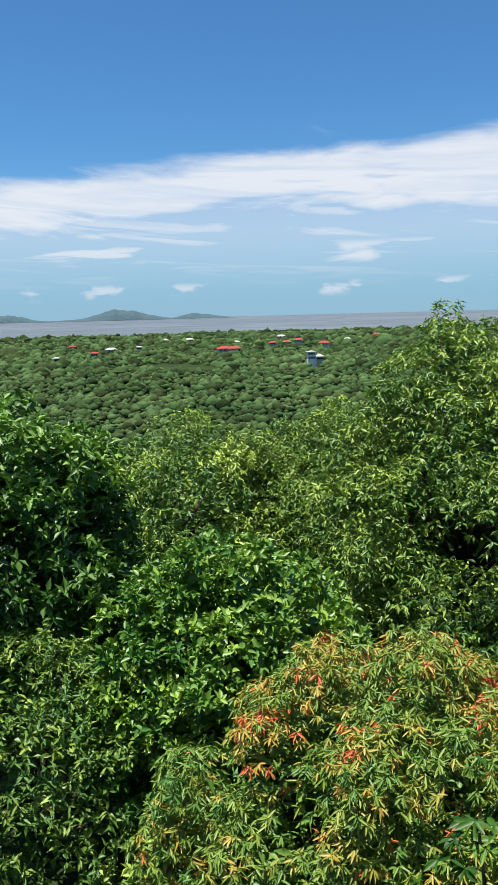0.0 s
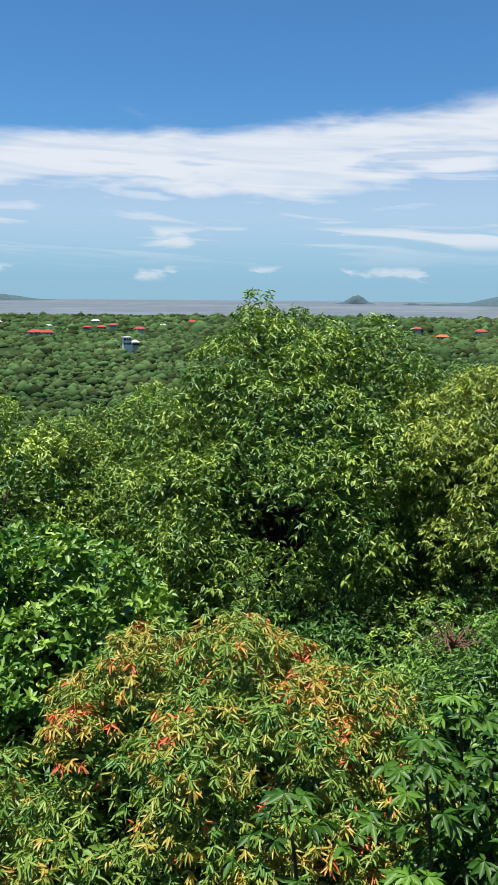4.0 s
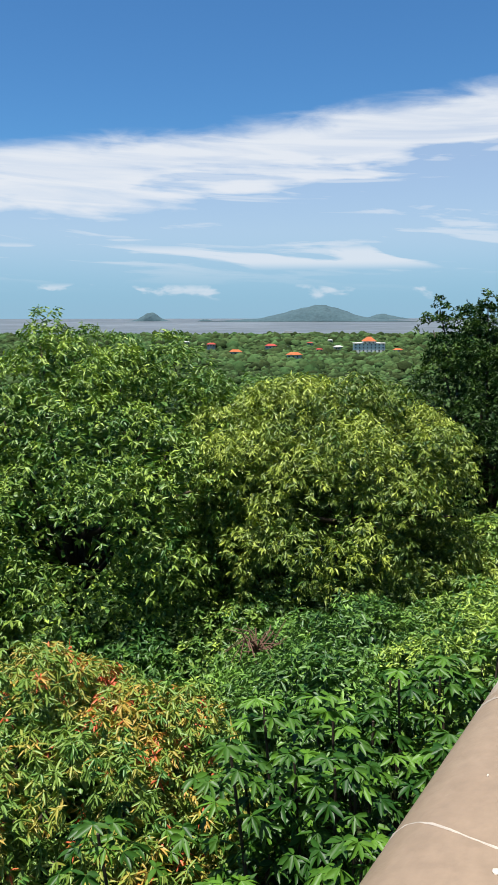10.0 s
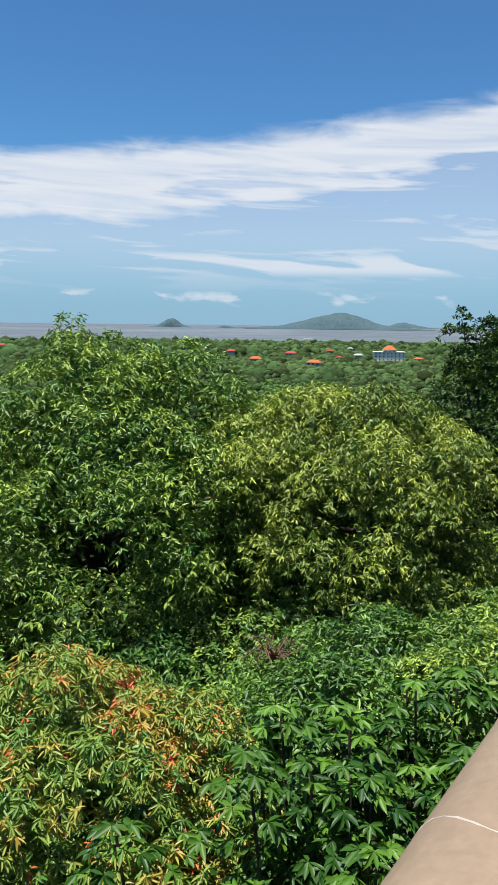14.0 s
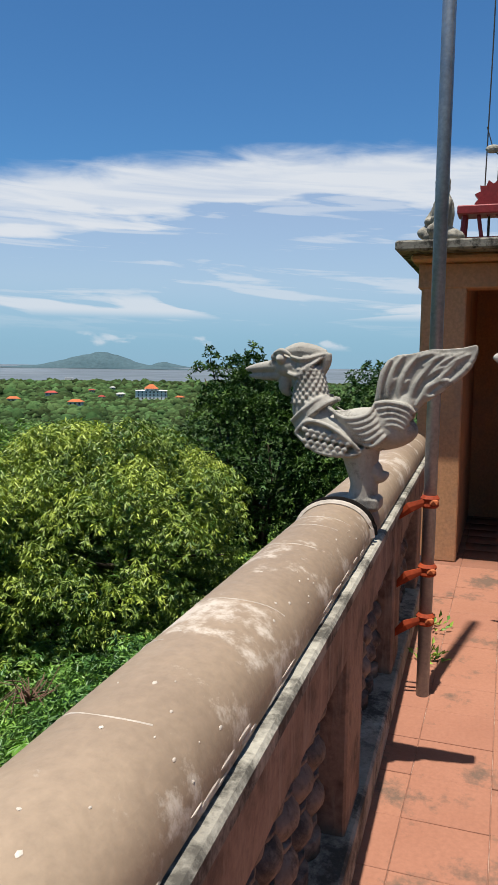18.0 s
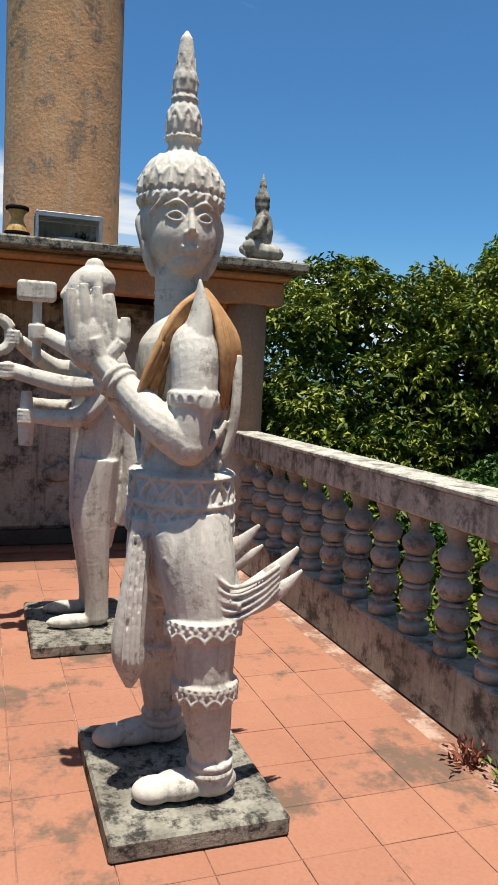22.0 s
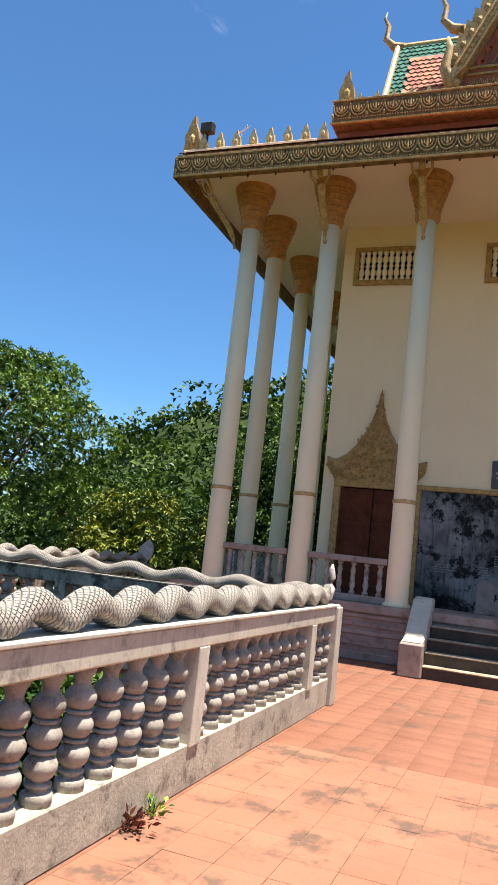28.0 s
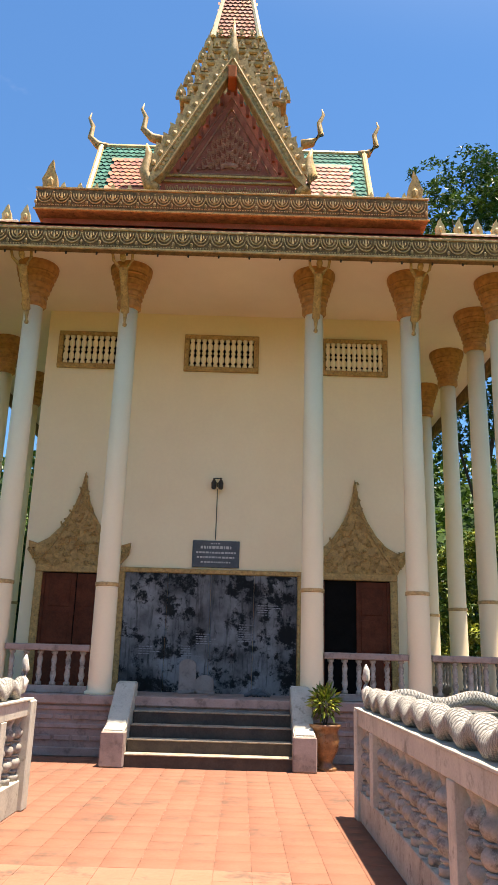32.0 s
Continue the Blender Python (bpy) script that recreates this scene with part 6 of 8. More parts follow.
lathe(prof, 36, m0, bm)
for k in range(30):
    a = 2 * math.pi * k / 30
    tube([m0 @ Vector((0.165 * math.cos(a - 0.08), 0.165 * math.sin(a - 0.08), 2.220)), m0 @ Vector((0.167 * math.cos(a + 0.08), 0.167 * math.sin(a + 0.08), 2.242))], 0.0065, 6, bm)
for z, r, n, rb in ((2.207, 0.158, 40, 0.005), (2.259, 0.164, 44, 0.005), (2.47, 0.066, 14, 0.010), (2.615, 0.050, 12, 0.008)):
    ring_of(bm, (-0.02, -0.05), r, r, z, rb, n)
ridge_petals(bm, prof, m0, 2.268, 2.345, 13, 0.0065)
ridge_petals(bm, prof, m0, 2.30, 2.40, 13, 0.0065, 0.5)
ridge_petals(bm, prof, m0, 2.49, 2.57, 8, 0.006)
ridge_petals(bm, prof, m0, 2.64, 2.72, 7, 0.005)
ridge_petals(bm, prof, m0, 2.68, 2.77, 7, 0.005, 0.5)
fused("praying_statue", "whitewashed cement figure with tall crown, palms pressed together", "statue", (-2.68, 0.90, 0.075), bm, "statue", 0.0050, 0, 1).scale = (0.95, 0.95, 0.953)

scarf = thing("scarf", "faded tan cloth scarf laid over the statue's shoulders", "scarf", (-2.68, 0.90, 0.085))
for k in range(11):
    w = 0.004 * math.sin(k * 2.1)
    front = [(0.21 - 0.006 * k, -0.25 + 0.013 * k, 1.36 + 0.02 * (k % 3)), (0.235 - 0.008 * k + w, -0.19 + 0.013 * k, 1.54), (0.205 - 0.010 * k, -0.11 + 0.010 * k, 1.70 + 0.004 * k), (0.125 - 0.004 * k, -0.01 + 0.003 * k, 1.775 + 0.003 * k)]
    back = [(0.21 - 0.006 * k, 0.02 + 0.006 * k, 1.735 - 0.002 * k), (0.255 - 0.006 * k + w, 0.04 + 0.008 * k, 1.62), (0.255 - 0.007 * k, 0.05 + 0.008 * k, 1.50), (0.245 - 0.007 * k, 0.055 + 0.007 * k, 1.41 - 0.015 * (k % 3))]
    part("fold", limb(front + back, [0.006, 0.013, 0.013, 0.012, 0.012, 0.013, 0.011, 0.004], 7), "scarf", scarf, smooth=True)

bm = bmesh.new()
for x in (0.13, -0.15):
    limb([(x, 0.04, 0.04), (x, 0.03, 0.25), (x * 0.9, 0.0, 0.65), (x * 0.8, 0.02, 1.0)], [0.07, 0.075, 0.11, 0.13], 14, bm)
    blob((x, -0.10, 0.035), (0.055, 0.16, 0.045), bm)
    blob((x, 0.04, 0.05), (0.065, 0.07, 0.05), bm)
oval(bm, (0, 0.03, 0), [(0.11, 0.45), (0.14, 0.6), (0.165, 0.9), (0.165, 1.15), (0.17, 1.25), (0.16, 1.30), (0.17, 1.42), (0.185, 1.55), (0.15, 1.64), (0.07, 1.70)], 1.2, 0.95)
for z in (0.58, 0.62, 1.24, 1.28):
    ring_of(bm, (0, 0.03), 0.2 if z > 1 else 0.165, 0.165 if z > 1 else 0.13, z, 0.01, 30)
limb([(0, 0.0, 1.6), (0, -0.03, 1.85)], [0.075, 0.07], 12, bm)
blob((0, -0.05, 1.96), (0.10, 0.12, 0.15), bm, 3)
blob((0, -0.01, 2.02), (0.115, 0.125, 0.11), bm, 3)
lathe([(0.06, 2.08), (0.055, 2.13), (0.045, 2.15), (0.02, 2.165)], 14, Matrix.Translation((0, -0.01, 0)), bm)
limb([(0, -0.155, 2.0), (0, -0.185, 1.94), (0, -0.165, 1.925)], [0.014, 0.022, 0.016], 8, bm)
blob((0.105, 0.0, 1.97), (0.018, 0.03, 0.06), bm)
# arms and what they hold
limb([(0.20, 0.02, 1.56), (0.27, -0.10, 1.60), (0.16, -0.30, 1.70)], [0.07, 0.06, 0.045], 12, bm)
blob((0.15, -0.33, 1.71), (0.055, 0.05, 0.055), bm)
limb([(0.15, -0.34, 1.55), (0.15, -0.34, 1.92)], 0.026, 10, bm)
join(bm, box(0.10, 0.20, -0.45, -0.24, 1.88, 1.99, 0.012))
limb([(-0.20, 0.02, 1.52), (-0.25, -0.20, 1.52), (-0.12, -0.42, 1.66)], [0.07, 0.055, 0.045], 12, bm)
for k in range(11):
    a0, a1 = 0.4 + 2 * math.pi * k / 11 * 0.9, 0.4 + 2 * math.pi * (k + 1) / 11 * 0.9
    tube([(-0.05, -0.55 + 0.085 * math.cos(a0), 1.69 + 0.095 * math.sin(a0)), (-0.05, -0.55 + 0.085 * math.cos(a1), 1.69 + 0.095 * math.sin(a1))], 0.036, 8, bm)
blob((-0.08, -0.45, 1.68), (0.05, 0.05, 0.05), bm)
limb([(0.20, 0.02, 1.45), (0.28, -0.16, 1.42), (0.10, -0.46, 1.49)], [0.065, 0.055, 0.045], 12, bm)
blob((0.09, -0.49, 1.49), (0.055, 0.06, 0.055), bm)
limb([(0.09, -0.50, 1.50), (0.09, -0.66, 1.54), (0.09, -0.84, 1.565), (0.09, -0.90, 1.57)], [0.02, 0.045, 0.04, 0.012], 10, bm, 0.45)
limb([(0.20, 0.04, 1.42), (0.24, -0.10, 1.25), (0.12, -0.36, 1.24)], [0.065, 0.055, 0.04], 12, bm)
limb([(-0.20, 0.04, 1.42), (-0.24, -0.10, 1.28), (-0.05, -0.36, 1.30)], [0.065, 0.055, 0.04], 12, bm)
blob((0.11, -0.38, 1.24), (0.05, 0.055, 0.055), bm)
limb([(0.11, -0.385, 1.07), (0.11, -0.385, 1.20), (0.11, -0.385, 1.38)], [0.04, 0.045, 0.03], 10, bm)
limb([(0.10, 0.19, 1.3), (0.10, 0.24, 1.0), (0.10, 0.2, 0.75), (0.10, 0.16, 0.6)], [0.06, 0.08, 0.06, 0.03], 10, bm)
for q in range(4):
    limb([(0.2, -0.3, 1.675 + 0.022 * q), (0.212, -0.35, 1.675 + 0.022 * q), (0.18, -0.385, 1.675 + 0.022 * q)], 0.012, 8, bm)
for q in range(4):
    limb([(0.14, -0.46, 1.455 + 0.022 * q), (0.152, -0.51, 1.455 + 0.022 * q), (0.12, -0.545, 1.455 + 0.022 * q)], 0.012, 8, bm)
for q in range(4):
    limb([(0.16, -0.35, 1.205 + 0.022 * q), (0.172, -0.4, 1.205 + 0.022 * q), (0.14, -0.435, 1.205 + 0.022 * q)], 0.012, 8, bm)
for q in range(4):
    limb([(-0.03, -0.42, 1.645 + 0.022 * q), (-0.018, -0.47, 1.645 + 0.022 * q), (-0.05, -0.505, 1.645 + 0.022 * q)], 0.012, 8, bm)
fused("armed_statue", "pale cement figure with four arms holding hammer, ring and blade", "statue", (-4.5, 0.80, 0.07), bm, "statue", 0.008, 0, 1)


# ---- serpents on the walkway ----
def serpent(name, label, p, q, z, period, amp, r, start=0.3, tail=True):
    """A scaled body that waves along the rail from p to q."""
    length = math.hypot(q[0] - p[0], q[1] - p[1])
    turn = math.degrees(math.atan2(q[1] - p[1], q[0] - p[0]))
    ob = thing(name, label, "serpent", (p[0], p[1], z), turn=turn)
    n = int((length - start) / 0.035)
    bm = bmesh.new()
    rings, k = [], 20
    for i in range(n + 1):
        s = start + (length - start) * i / n
        zc = amp * (1.0 + math.cos(2 * math.pi * (s - start - period * 0.55) / period)) + r * 0.55
        fade = min(1.0, (length - s) / 0.5 + 0.25)
        ring = []
        for j in range(k):
            a = 2 * math.pi * j / k
            q = abs(math.cos(a)) ** 0.8 * (1 if math.cos(a) > 0 else -1)
            h = math.sin(a) * (1.0 if math.sin(a) > 0 else 0.70)
            lip = 1.08 if -0.75 < math.sin(a) < -0.35 else 1.0
            ring.append(bm.verts.new((s, r * 1.02 * lip * fade * q, zc + r * h)))
        rings.append(ring)
    for a, b in zip(rings, rings[1:]):
        for j in range(k):
            bm.faces.new((a[j], b[j], b[(j + 1) % k], a[(j + 1) % k]))
    bm.faces.new(rings[0])
    bm.faces.new(rings[-1][::-1])
    bmesh.ops.recalc_face_normals(bm, faces=bm.faces)
    part("body", bm, "scales", ob, smooth=True)
    if tail:
        part("tail", tube([(length - 0.1, 0, r), (length + 0.03, 0, r + 0.08), (length + 0.06, 0, r + 0.2), (length + 0.02, 0, r + 0.30), (length + 0.04, 0, r + 0.36)], [0.07, 0.06, 0.045, 0.035, 0.008], 10), "statue", ob, "upturned pale tail tip", smooth=True)
    return ob


def hood(ob, k=1.0):
    """The fanned, cupped hood with small heads at the serpent's start; it faces along -x and leans forward."""
    bm = bmesh.new()
    hs, ws = (0.0, 0.10, 0.22, 0.40, 0.58, 0.76, 0.90, 1.0), (0.085, 0.10, 0.155, 0.205, 0.205, 0.150, 0.070, 0.012)

    def at(u, v, out=0.0):
        w = float(np.interp(v, hs, ws))
        x = 0.17 - 0.02 * v - 0.21 * v * v - 0.05 * u * u * (w / 0.205) - out
        return Vector((x * k, u * w * k, 0.62 * v * k))

    nu, nv = 14, 20
    for off, flip in ((0.022, False), (-0.024, True)):
        grid = [[bm.verts.new(at(-1 + 2 * i / nu, j / nv, off)) for i in range(nu + 1)] for j in range(nv + 1)]
        if not flip:
            front = grid
        for j in range(nv):
            for i in range(nu):
                q = (grid[j][i], grid[j][i + 1], grid[j + 1][i + 1], grid[j + 1][i])
                bm.faces.new(q[::-1] if flip else q)
    back = grid
    loop = lambda g: [g[0][i] for i in range(nu + 1)] + [g[j][nu] for j in range(1, nv + 1)] + [g[nv][i] for i in range(nu - 1, -1, -1)] + [g[j][0] for j in range(nv - 1, 0, -1)]
    a, b = loop(front), loop(back)
    for i in range(len(a)):
        bm.faces.new((a[i], b[i], b[(i + 1) % len(a)], a[(i + 1) % len(a)]))
    bmesh.ops.recalc_face_normals(bm, faces=bm.faces)
    # scalloped rim
    for side in (-1, 1):
        for j in range(15):
            v = 0.20 + 0.80 * j / 14
            blob(at(side * 0.98, v, 0.0), (0.034 * k, 0.010 * k, 0.026 * k), bm, 2)
            p, q = at(side * 0.93, v, 0.026), at(side * 0.72, max(0.1, v - 0.05), 0.024)
            tube([p, q], [0.010 * k, 0.005 * k], 6, bm)
    for side in (-1, 1):
        tube([at(0.82 * side, 0.22 + 0.70 * i / 12, 0.024) for i in range(13)], 0.008 * k, 6, bm)
    # heads and the necks that rise to them
    for u, v, r in ((0.0, 0.66, 0.042), (-0.48, 0.50, 0.042), (0.48, 0.50, 0.042), (-0.80, 0.29, 0.040), (0.80, 0.29, 0.040)):
        tube([at(0, 0.06, 0.03), at(u * 0.55, v * 0.5, 0.034), at(u, v - 0.02, 0.036)], [0.030 * k, 0.034 * k, 0.036 * k], 10, bm)
        h = at(u, v, 0.055)
        blob(h, (r * 1.05 * k, r * k, r * 0.85 * k), bm, 3)
        s = Vector((-0.040 * k, 0.012 * u * k, -0.006 * k))
        blob(h + s, (r * 0.80 * k, r * 0.62 * k, r * 0.42 * k), bm, 2)
        blob(h + s + Vector((0.004 * k, 0, -0.024 * k)), (r * 0.62 * k, r * 0.52 * k, r * 0.26 * k), bm, 2)
        tube([h + Vector((0.0, 0, 0.030 * k)), h + Vector((0.012 * k, 0, 0.055 * k))], [0.016 * k, 0.004 * k], 6, bm)
        for sy in (-1, 1):
            blob(h + Vector((-0.022 * k, sy * 0.026 * k, 0.014 * k)), 0.010 * k, bm, 1)
    for i in range(7):
        tube([at(0.06 * (i - 3), 0.10, 0.055), at(0.10 * (i - 3), 0.26, 0.052), at(0.12 * (i - 3), 0.42, 0.044)], 0.005 * k, 5, bm)
    blob(at(0, 0.06, 0.05), (0.045 * k, 0.075 * k, 0.06 * k), bm, 3)
    blob((0.16 * k, 0, 0.03 * k), (0.12 * k, 0.10 * k, 0.07 * k), bm, 3)
    me = part("hood", bm, "hood_stone", ob, "fanned cement hood with small heads", smooth=True)
    m = me.modifiers.new("fuse", "REMESH")
    m.mode, m.voxel_size, m.use_smooth_shade = "VOXEL", 0.0055, True
    return me


def scale_material():
    """Diamond scales in rows round the body, worn, their colour darker along the grooves."""
    m = surf("scales", (0.44, 0.41, 0.355), (0.31, 0.288, 0.25), 4, 0.85, 0.0, 60, (0.17, 0.15, 0.13), 0.6, 6)
    nt = m.node_tree
    N, L = nt.nodes.new, nt.links.new
    sep = N("ShaderNodeSeparateXYZ")
    L(N("ShaderNodeTexCoord").outputs["Object"], sep.inputs[0])

    def op(kind, a, b):
        n = N("ShaderNodeMath")
        n.operation = kind
        for i, v in enumerate((a, b)):
            if isinstance(v, (int, float)):
                n.inputs[i].default_value = v
            else:
                L(v, n.inputs[i])
        return n.outputs[0]

    x, y, z = sep.outputs
    h = op("MULTIPLY", op("ADD", y, z), 0.72)
    d = op("MINIMUM", op("PINGPONG", op("MULTIPLY", op("ADD", x, h), 27.0), 0.5), op("PINGPONG", op("MULTIPLY", op("SUBTRACT", x, h), 27.0), 0.5))
    r = N("ShaderNodeMapRange")
    L(d, r.inputs[0])
    r.inputs[1].default_value, r.inputs[2].default_value = 0.02, 0.20
    b = N("ShaderNodeBump")
    b.inputs["Strength"].default_value, b.inputs["Distance"].default_value = 1.0, 0.012
    L(r.outputs[0], b.inputs["Height"])
    bs = nt.nodes["Principled BSDF"]
    L(b.outputs[0], bs.inputs["Normal"])
    groove_dark = N("ShaderNodeMapRange")
    L(d, groove_dark.inputs[0])
    groove_dark.inputs[1].default_value, groove_dark.inputs[2].default_value, groove_dark.inputs[3].default_value, groove_dark.inputs[4].default_value = 0.0, 0.10, 0.65, 0.0
    mx = N("ShaderNodeMix")
    mx.data_type = "RGBA"
    L(groove_dark.outputs[0], mx.inputs[0])
    L(bs.inputs["Base Color"].links[0].from_socket, mx.inputs[6])
    mx.inputs[7].default_value = (0.09, 0.08, 0.07, 1)
    L(mx.outputs[2], bs.inputs["Base Color"])
    return m


M["scales"] = scale_material()
s1 = serpent("serpent", "cement serpent with scales waving along the walkway balustrade", (-1.93, 2.42), (-1.93, 9.05), 1.122, 0.51, 0.040, 0.094, 0.12)
hood(s1).matrix_basis = pose(0.0, 0, 0, 0, 0, 0)
s2 = serpent("serpent", "cement serpent with scales waving along the walkway balustrade", (1.87, 2.42), (1.87, 9.05), 1.122, 0.51, 0.040, 0.094, 0.12)
hood(s2)
s3 = serpent("serpent", "grey cement serpent lying along the court balustrade", (-7.2, 9.0), (-2.02, 9.0), 1.122, 0.75, 0.04, 0.085, 0.0, False)
s4 = serpent("serpent", "grey cement serpent lying along the court balustrade", (7.2, 9.0), (2.0, 9.0), 1.122, 0.75, 0.04, 0.085, 0.0, False)
s5 = serpent("serpent", "dark weathered serpent on the far court balustrade", (-7.3, 14.6), (-7.3, 9.15), 1.122, 0.6, 0.045, 0.08, 0.05, False)
hood(s5, 0.8)

# weeds in the floor joints
def weed(at, n, length, leaf, seed, label):
    rng = np.random.default_rng(seed)
    ob = thing("weed", label, "weed", at)
    d = unit(np.stack([rng.normal(size=n), rng.normal(size=n), rng.uniform(0.3, 1.6, n)], 1))
    base = rng.normal(size=(n, 3)) * (0.035, 0.035, 0) + d * rng.uniform(0, 0.09, (n, 1))
    base[:, 2] = np.abs(base[:, 2])
    leaves("leaf_tuft", base, d, length, length * 0.45, leaf, rng, ob)["kind"] = "stuff"
    for k in range(4):
        a = rng.uniform(0, 6.28)
        part("stem", tube([(0, 0, 0), (0.04 * math.cos(a), 0.04 * math.sin(a), 0.09)], 0.003, 5), "bark", ob)


M["red_weed"] = leafy("red_weed", (0.06, 0.018, 0.012), (0.20, 0.06, 0.035))
weed((-2.50, 2.14, 0.0), 60, 0.05, "red_weed", 61, "small withered red-brown weed by the balustrade kerb")
weed((-2.32, 2.17, 0.0), 22, 0.04, "bright_leaf", 62, "small green weed growing from the floor joint")
weed((-1.78, 4.35, 0.0), 60, 0.06, "red_weed", 63, "small withered red-brown weed by the balustrade kerb")
weed((-1.77, 4.60, 0.0), 30, 0.06, "bright_leaf", 64, "small green weed growing from the floor joint")
weed((-3.9, -0.36, 0.0), 30, 0.05, "bright_leaf", 65, "small green weed growing from the floor joint")
weed((-4.4, -0.38, 0.0), 30, 0.05, "bright_leaf", 66, "small green weed growing from the floor joint")

# ---- temple: openings, stairs, ornament ----
WALL = 15.65


def flame(h, w, t=0.05):
    """A small leaf-shaped flame ornament standing on z = 0, facing -y."""
    pts = [(-0.5, 0), (-0.42, 0.25), (-0.5, 0.42), (-0.3, 0.62), (-0.2, 0.8), (0.05, 1.0), (0.12, 0.78), (0.34, 0.55), (0.42, 0.35), (0.5, 0.0)]
    bm = prism([(x * w, z * h) for x, z in pts], -t / 2, t / 2)
    blob((0, -t * 0.5, h * 0.3), (w * 0.22, t * 0.5, h * 0.2), bm, 1)
    return bm


def copies(first, parent, places):
    for m in places:
        o = new(first.name.split(".")[0], first.data)
        o.parent, o.matrix_basis = parent, m


def carved(outline, y, depth, seed, n, rmin=0.02, rmax=0.05):
    """A carved board: an outline with curled relief spread inside it."""
    bm = prism(outline, y, y + depth)
    rr = random.Random(seed)
    xs, zs = [p[0] for p in outline], [p[1] for p in outline]

    def inside(x, z):
        c = False
        for (x0, z0), (x1, z1) in zip(outline, outline[1:] + outline[:1]):
            if (z0 > z) != (z1 > z) and x < (x1 - x0) * (z - z0) / (z1 - z0) + x0:
                c = not c
        return c

    made = 0
    while made < n:
        x, z = rr.uniform(min(xs), max(xs)), rr.uniform(min(zs), max(zs))
        if inside(x, z):
            a0, r = rr.uniform(0, 6.28), rr.uniform(rmin, rmax)
            tube([(x + r * (1 - 0.16 * k) * math.cos(a0 + k * 1.1), y - 0.014, z + r * (1 - 0.16 * k) * math.sin(a0 + k * 1.1)) for k in range(5)], [0.022, 0.020, 0.018, 0.014, 0.008], 5, bm)
            made += 1
    return bm


def doorway(cx, label, ajar):
    ob = thing("door", label, "door", (cx, WALL, 0.93), kind="structure")
    # Black sheet on the wall face, painting the darkness of the doorway.
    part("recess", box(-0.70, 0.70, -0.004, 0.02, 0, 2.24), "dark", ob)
    for s in (-1, 1):
        part("jamb", box(*sorted((s * 0.68, s * 0.83)), -0.10, 0.0, 0, 2.22, 0.01), "gold", ob)
        part("inner_jamb", box(*sorted((s * 0.62, s * 0.68)), -0.07, 0.0, 0, 2.2, 0.008), "wood", ob)
    part("lintel", box(-0.83, 0.83, -0.11, 0.0, 2.22, 2.36, 0.01), "gold", ob)
    for s in (-1, 1):
        if ajar and s == -1:
            continue
        leaf = part("door_leaf", box(*sorted((s * 0.01, s * 0.62)), -0.045, -0.006, 0, 2.2, 0.006), "wood", ob, "dark red wooden door leaf")
        for z0, z1 in ((0.15, 0.75), (0.85, 1.45), (1.55, 2.08)):
            part("door_panel", box(*sorted((s * 0.10, s * 0.53)), -0.06, -0.044, z0, z1, 0.008), "wood", leaf)
    half = [(0.0, 4.29), (0.06, 3.95), (0.13, 3.68), (0.24, 3.42), (0.42, 3.12), (0.62, 2.90), (0.84, 2.78), (1.03, 2.84), (1.00, 2.60), (0.88, 2.45), (0.84, 2.36)]
    outline = [(-x, z) for x, z in half[::-1]] + half[1:]
    part("pediment", carved(outline, -0.09, 0.085, int(cx * 10) + 50, 190, 0.025, 0.055), "gold", ob, "carved golden flame-shaped pediment")
    part("rib", tube([(-0.80, -0.10, 2.42), (-0.55, -0.10, 2.75), (-0.3, -0.10, 3.15), (-0.1, -0.10, 3.6), (0, -0.10, 4.1), (0.1, -0.10, 3.6), (0.3, -0.10, 3.15), (0.55, -0.10, 2.75), (0.80, -0.10, 2.42)], 0.022, 6), "gold", ob)
    return ob


doorway(-2.85, "closed dark red door under a carved golden pediment", False)
doorway(2.72, "half open dark red door under a carved golden pediment", True)


def grille(x0, x1):
    cx, w = (x0 + x1) / 2, (x1 - x0) / 2
    ob = thing("window", "small barred window with a gilt frame and white balusters", "window", (cx, WALL, 7.52), kind="structure")
    # Black sheet behind the bars in place of the window's inner shade.
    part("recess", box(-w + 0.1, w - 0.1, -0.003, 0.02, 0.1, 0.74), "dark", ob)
    for z0, z1 in ((0.0, 0.11), (0.74, 0.85)):
        part("window_frame", box(-w, w, -0.07, 0.0, z0, z1, 0.012), "gold", ob)
    for s in (-1, 1):
        part("window_frame", box(*sorted((s * w, s * (w - 0.11))), -0.068, 0.0, 0.11, 0.74, 0.012), "gold", ob)
    first = part("bar", lathe([(0.05, 0), (0.05, 0.05), (0.026, 0.07), (0.056, 0.12), (0.058, 0.2), (0.028, 0.27), (0.05, 0.30), (0.05, 0.33), (0.028, 0.36), (0.058, 0.42), (0.056, 0.51), (0.026, 0.56), (0.05, 0.58), (0.05, 0.63)], 10), "column", ob, smooth=True)
    n = 11
    first.location = (-w + 0.11 + (2 * w - 0.22) * 0.5 / n, -0.035, 0.11)
    copies(first, ob, [Matrix.Translation((-w + 0.11 + (2 * w - 0.22) * (i + 0.5) / n, -0.035, 0.11)) for i in range(1, n)])


for a, b in ((-3.70, -2.10), (-0.96, 0.66), (2.00, 3.46)):
    grille(a, b)

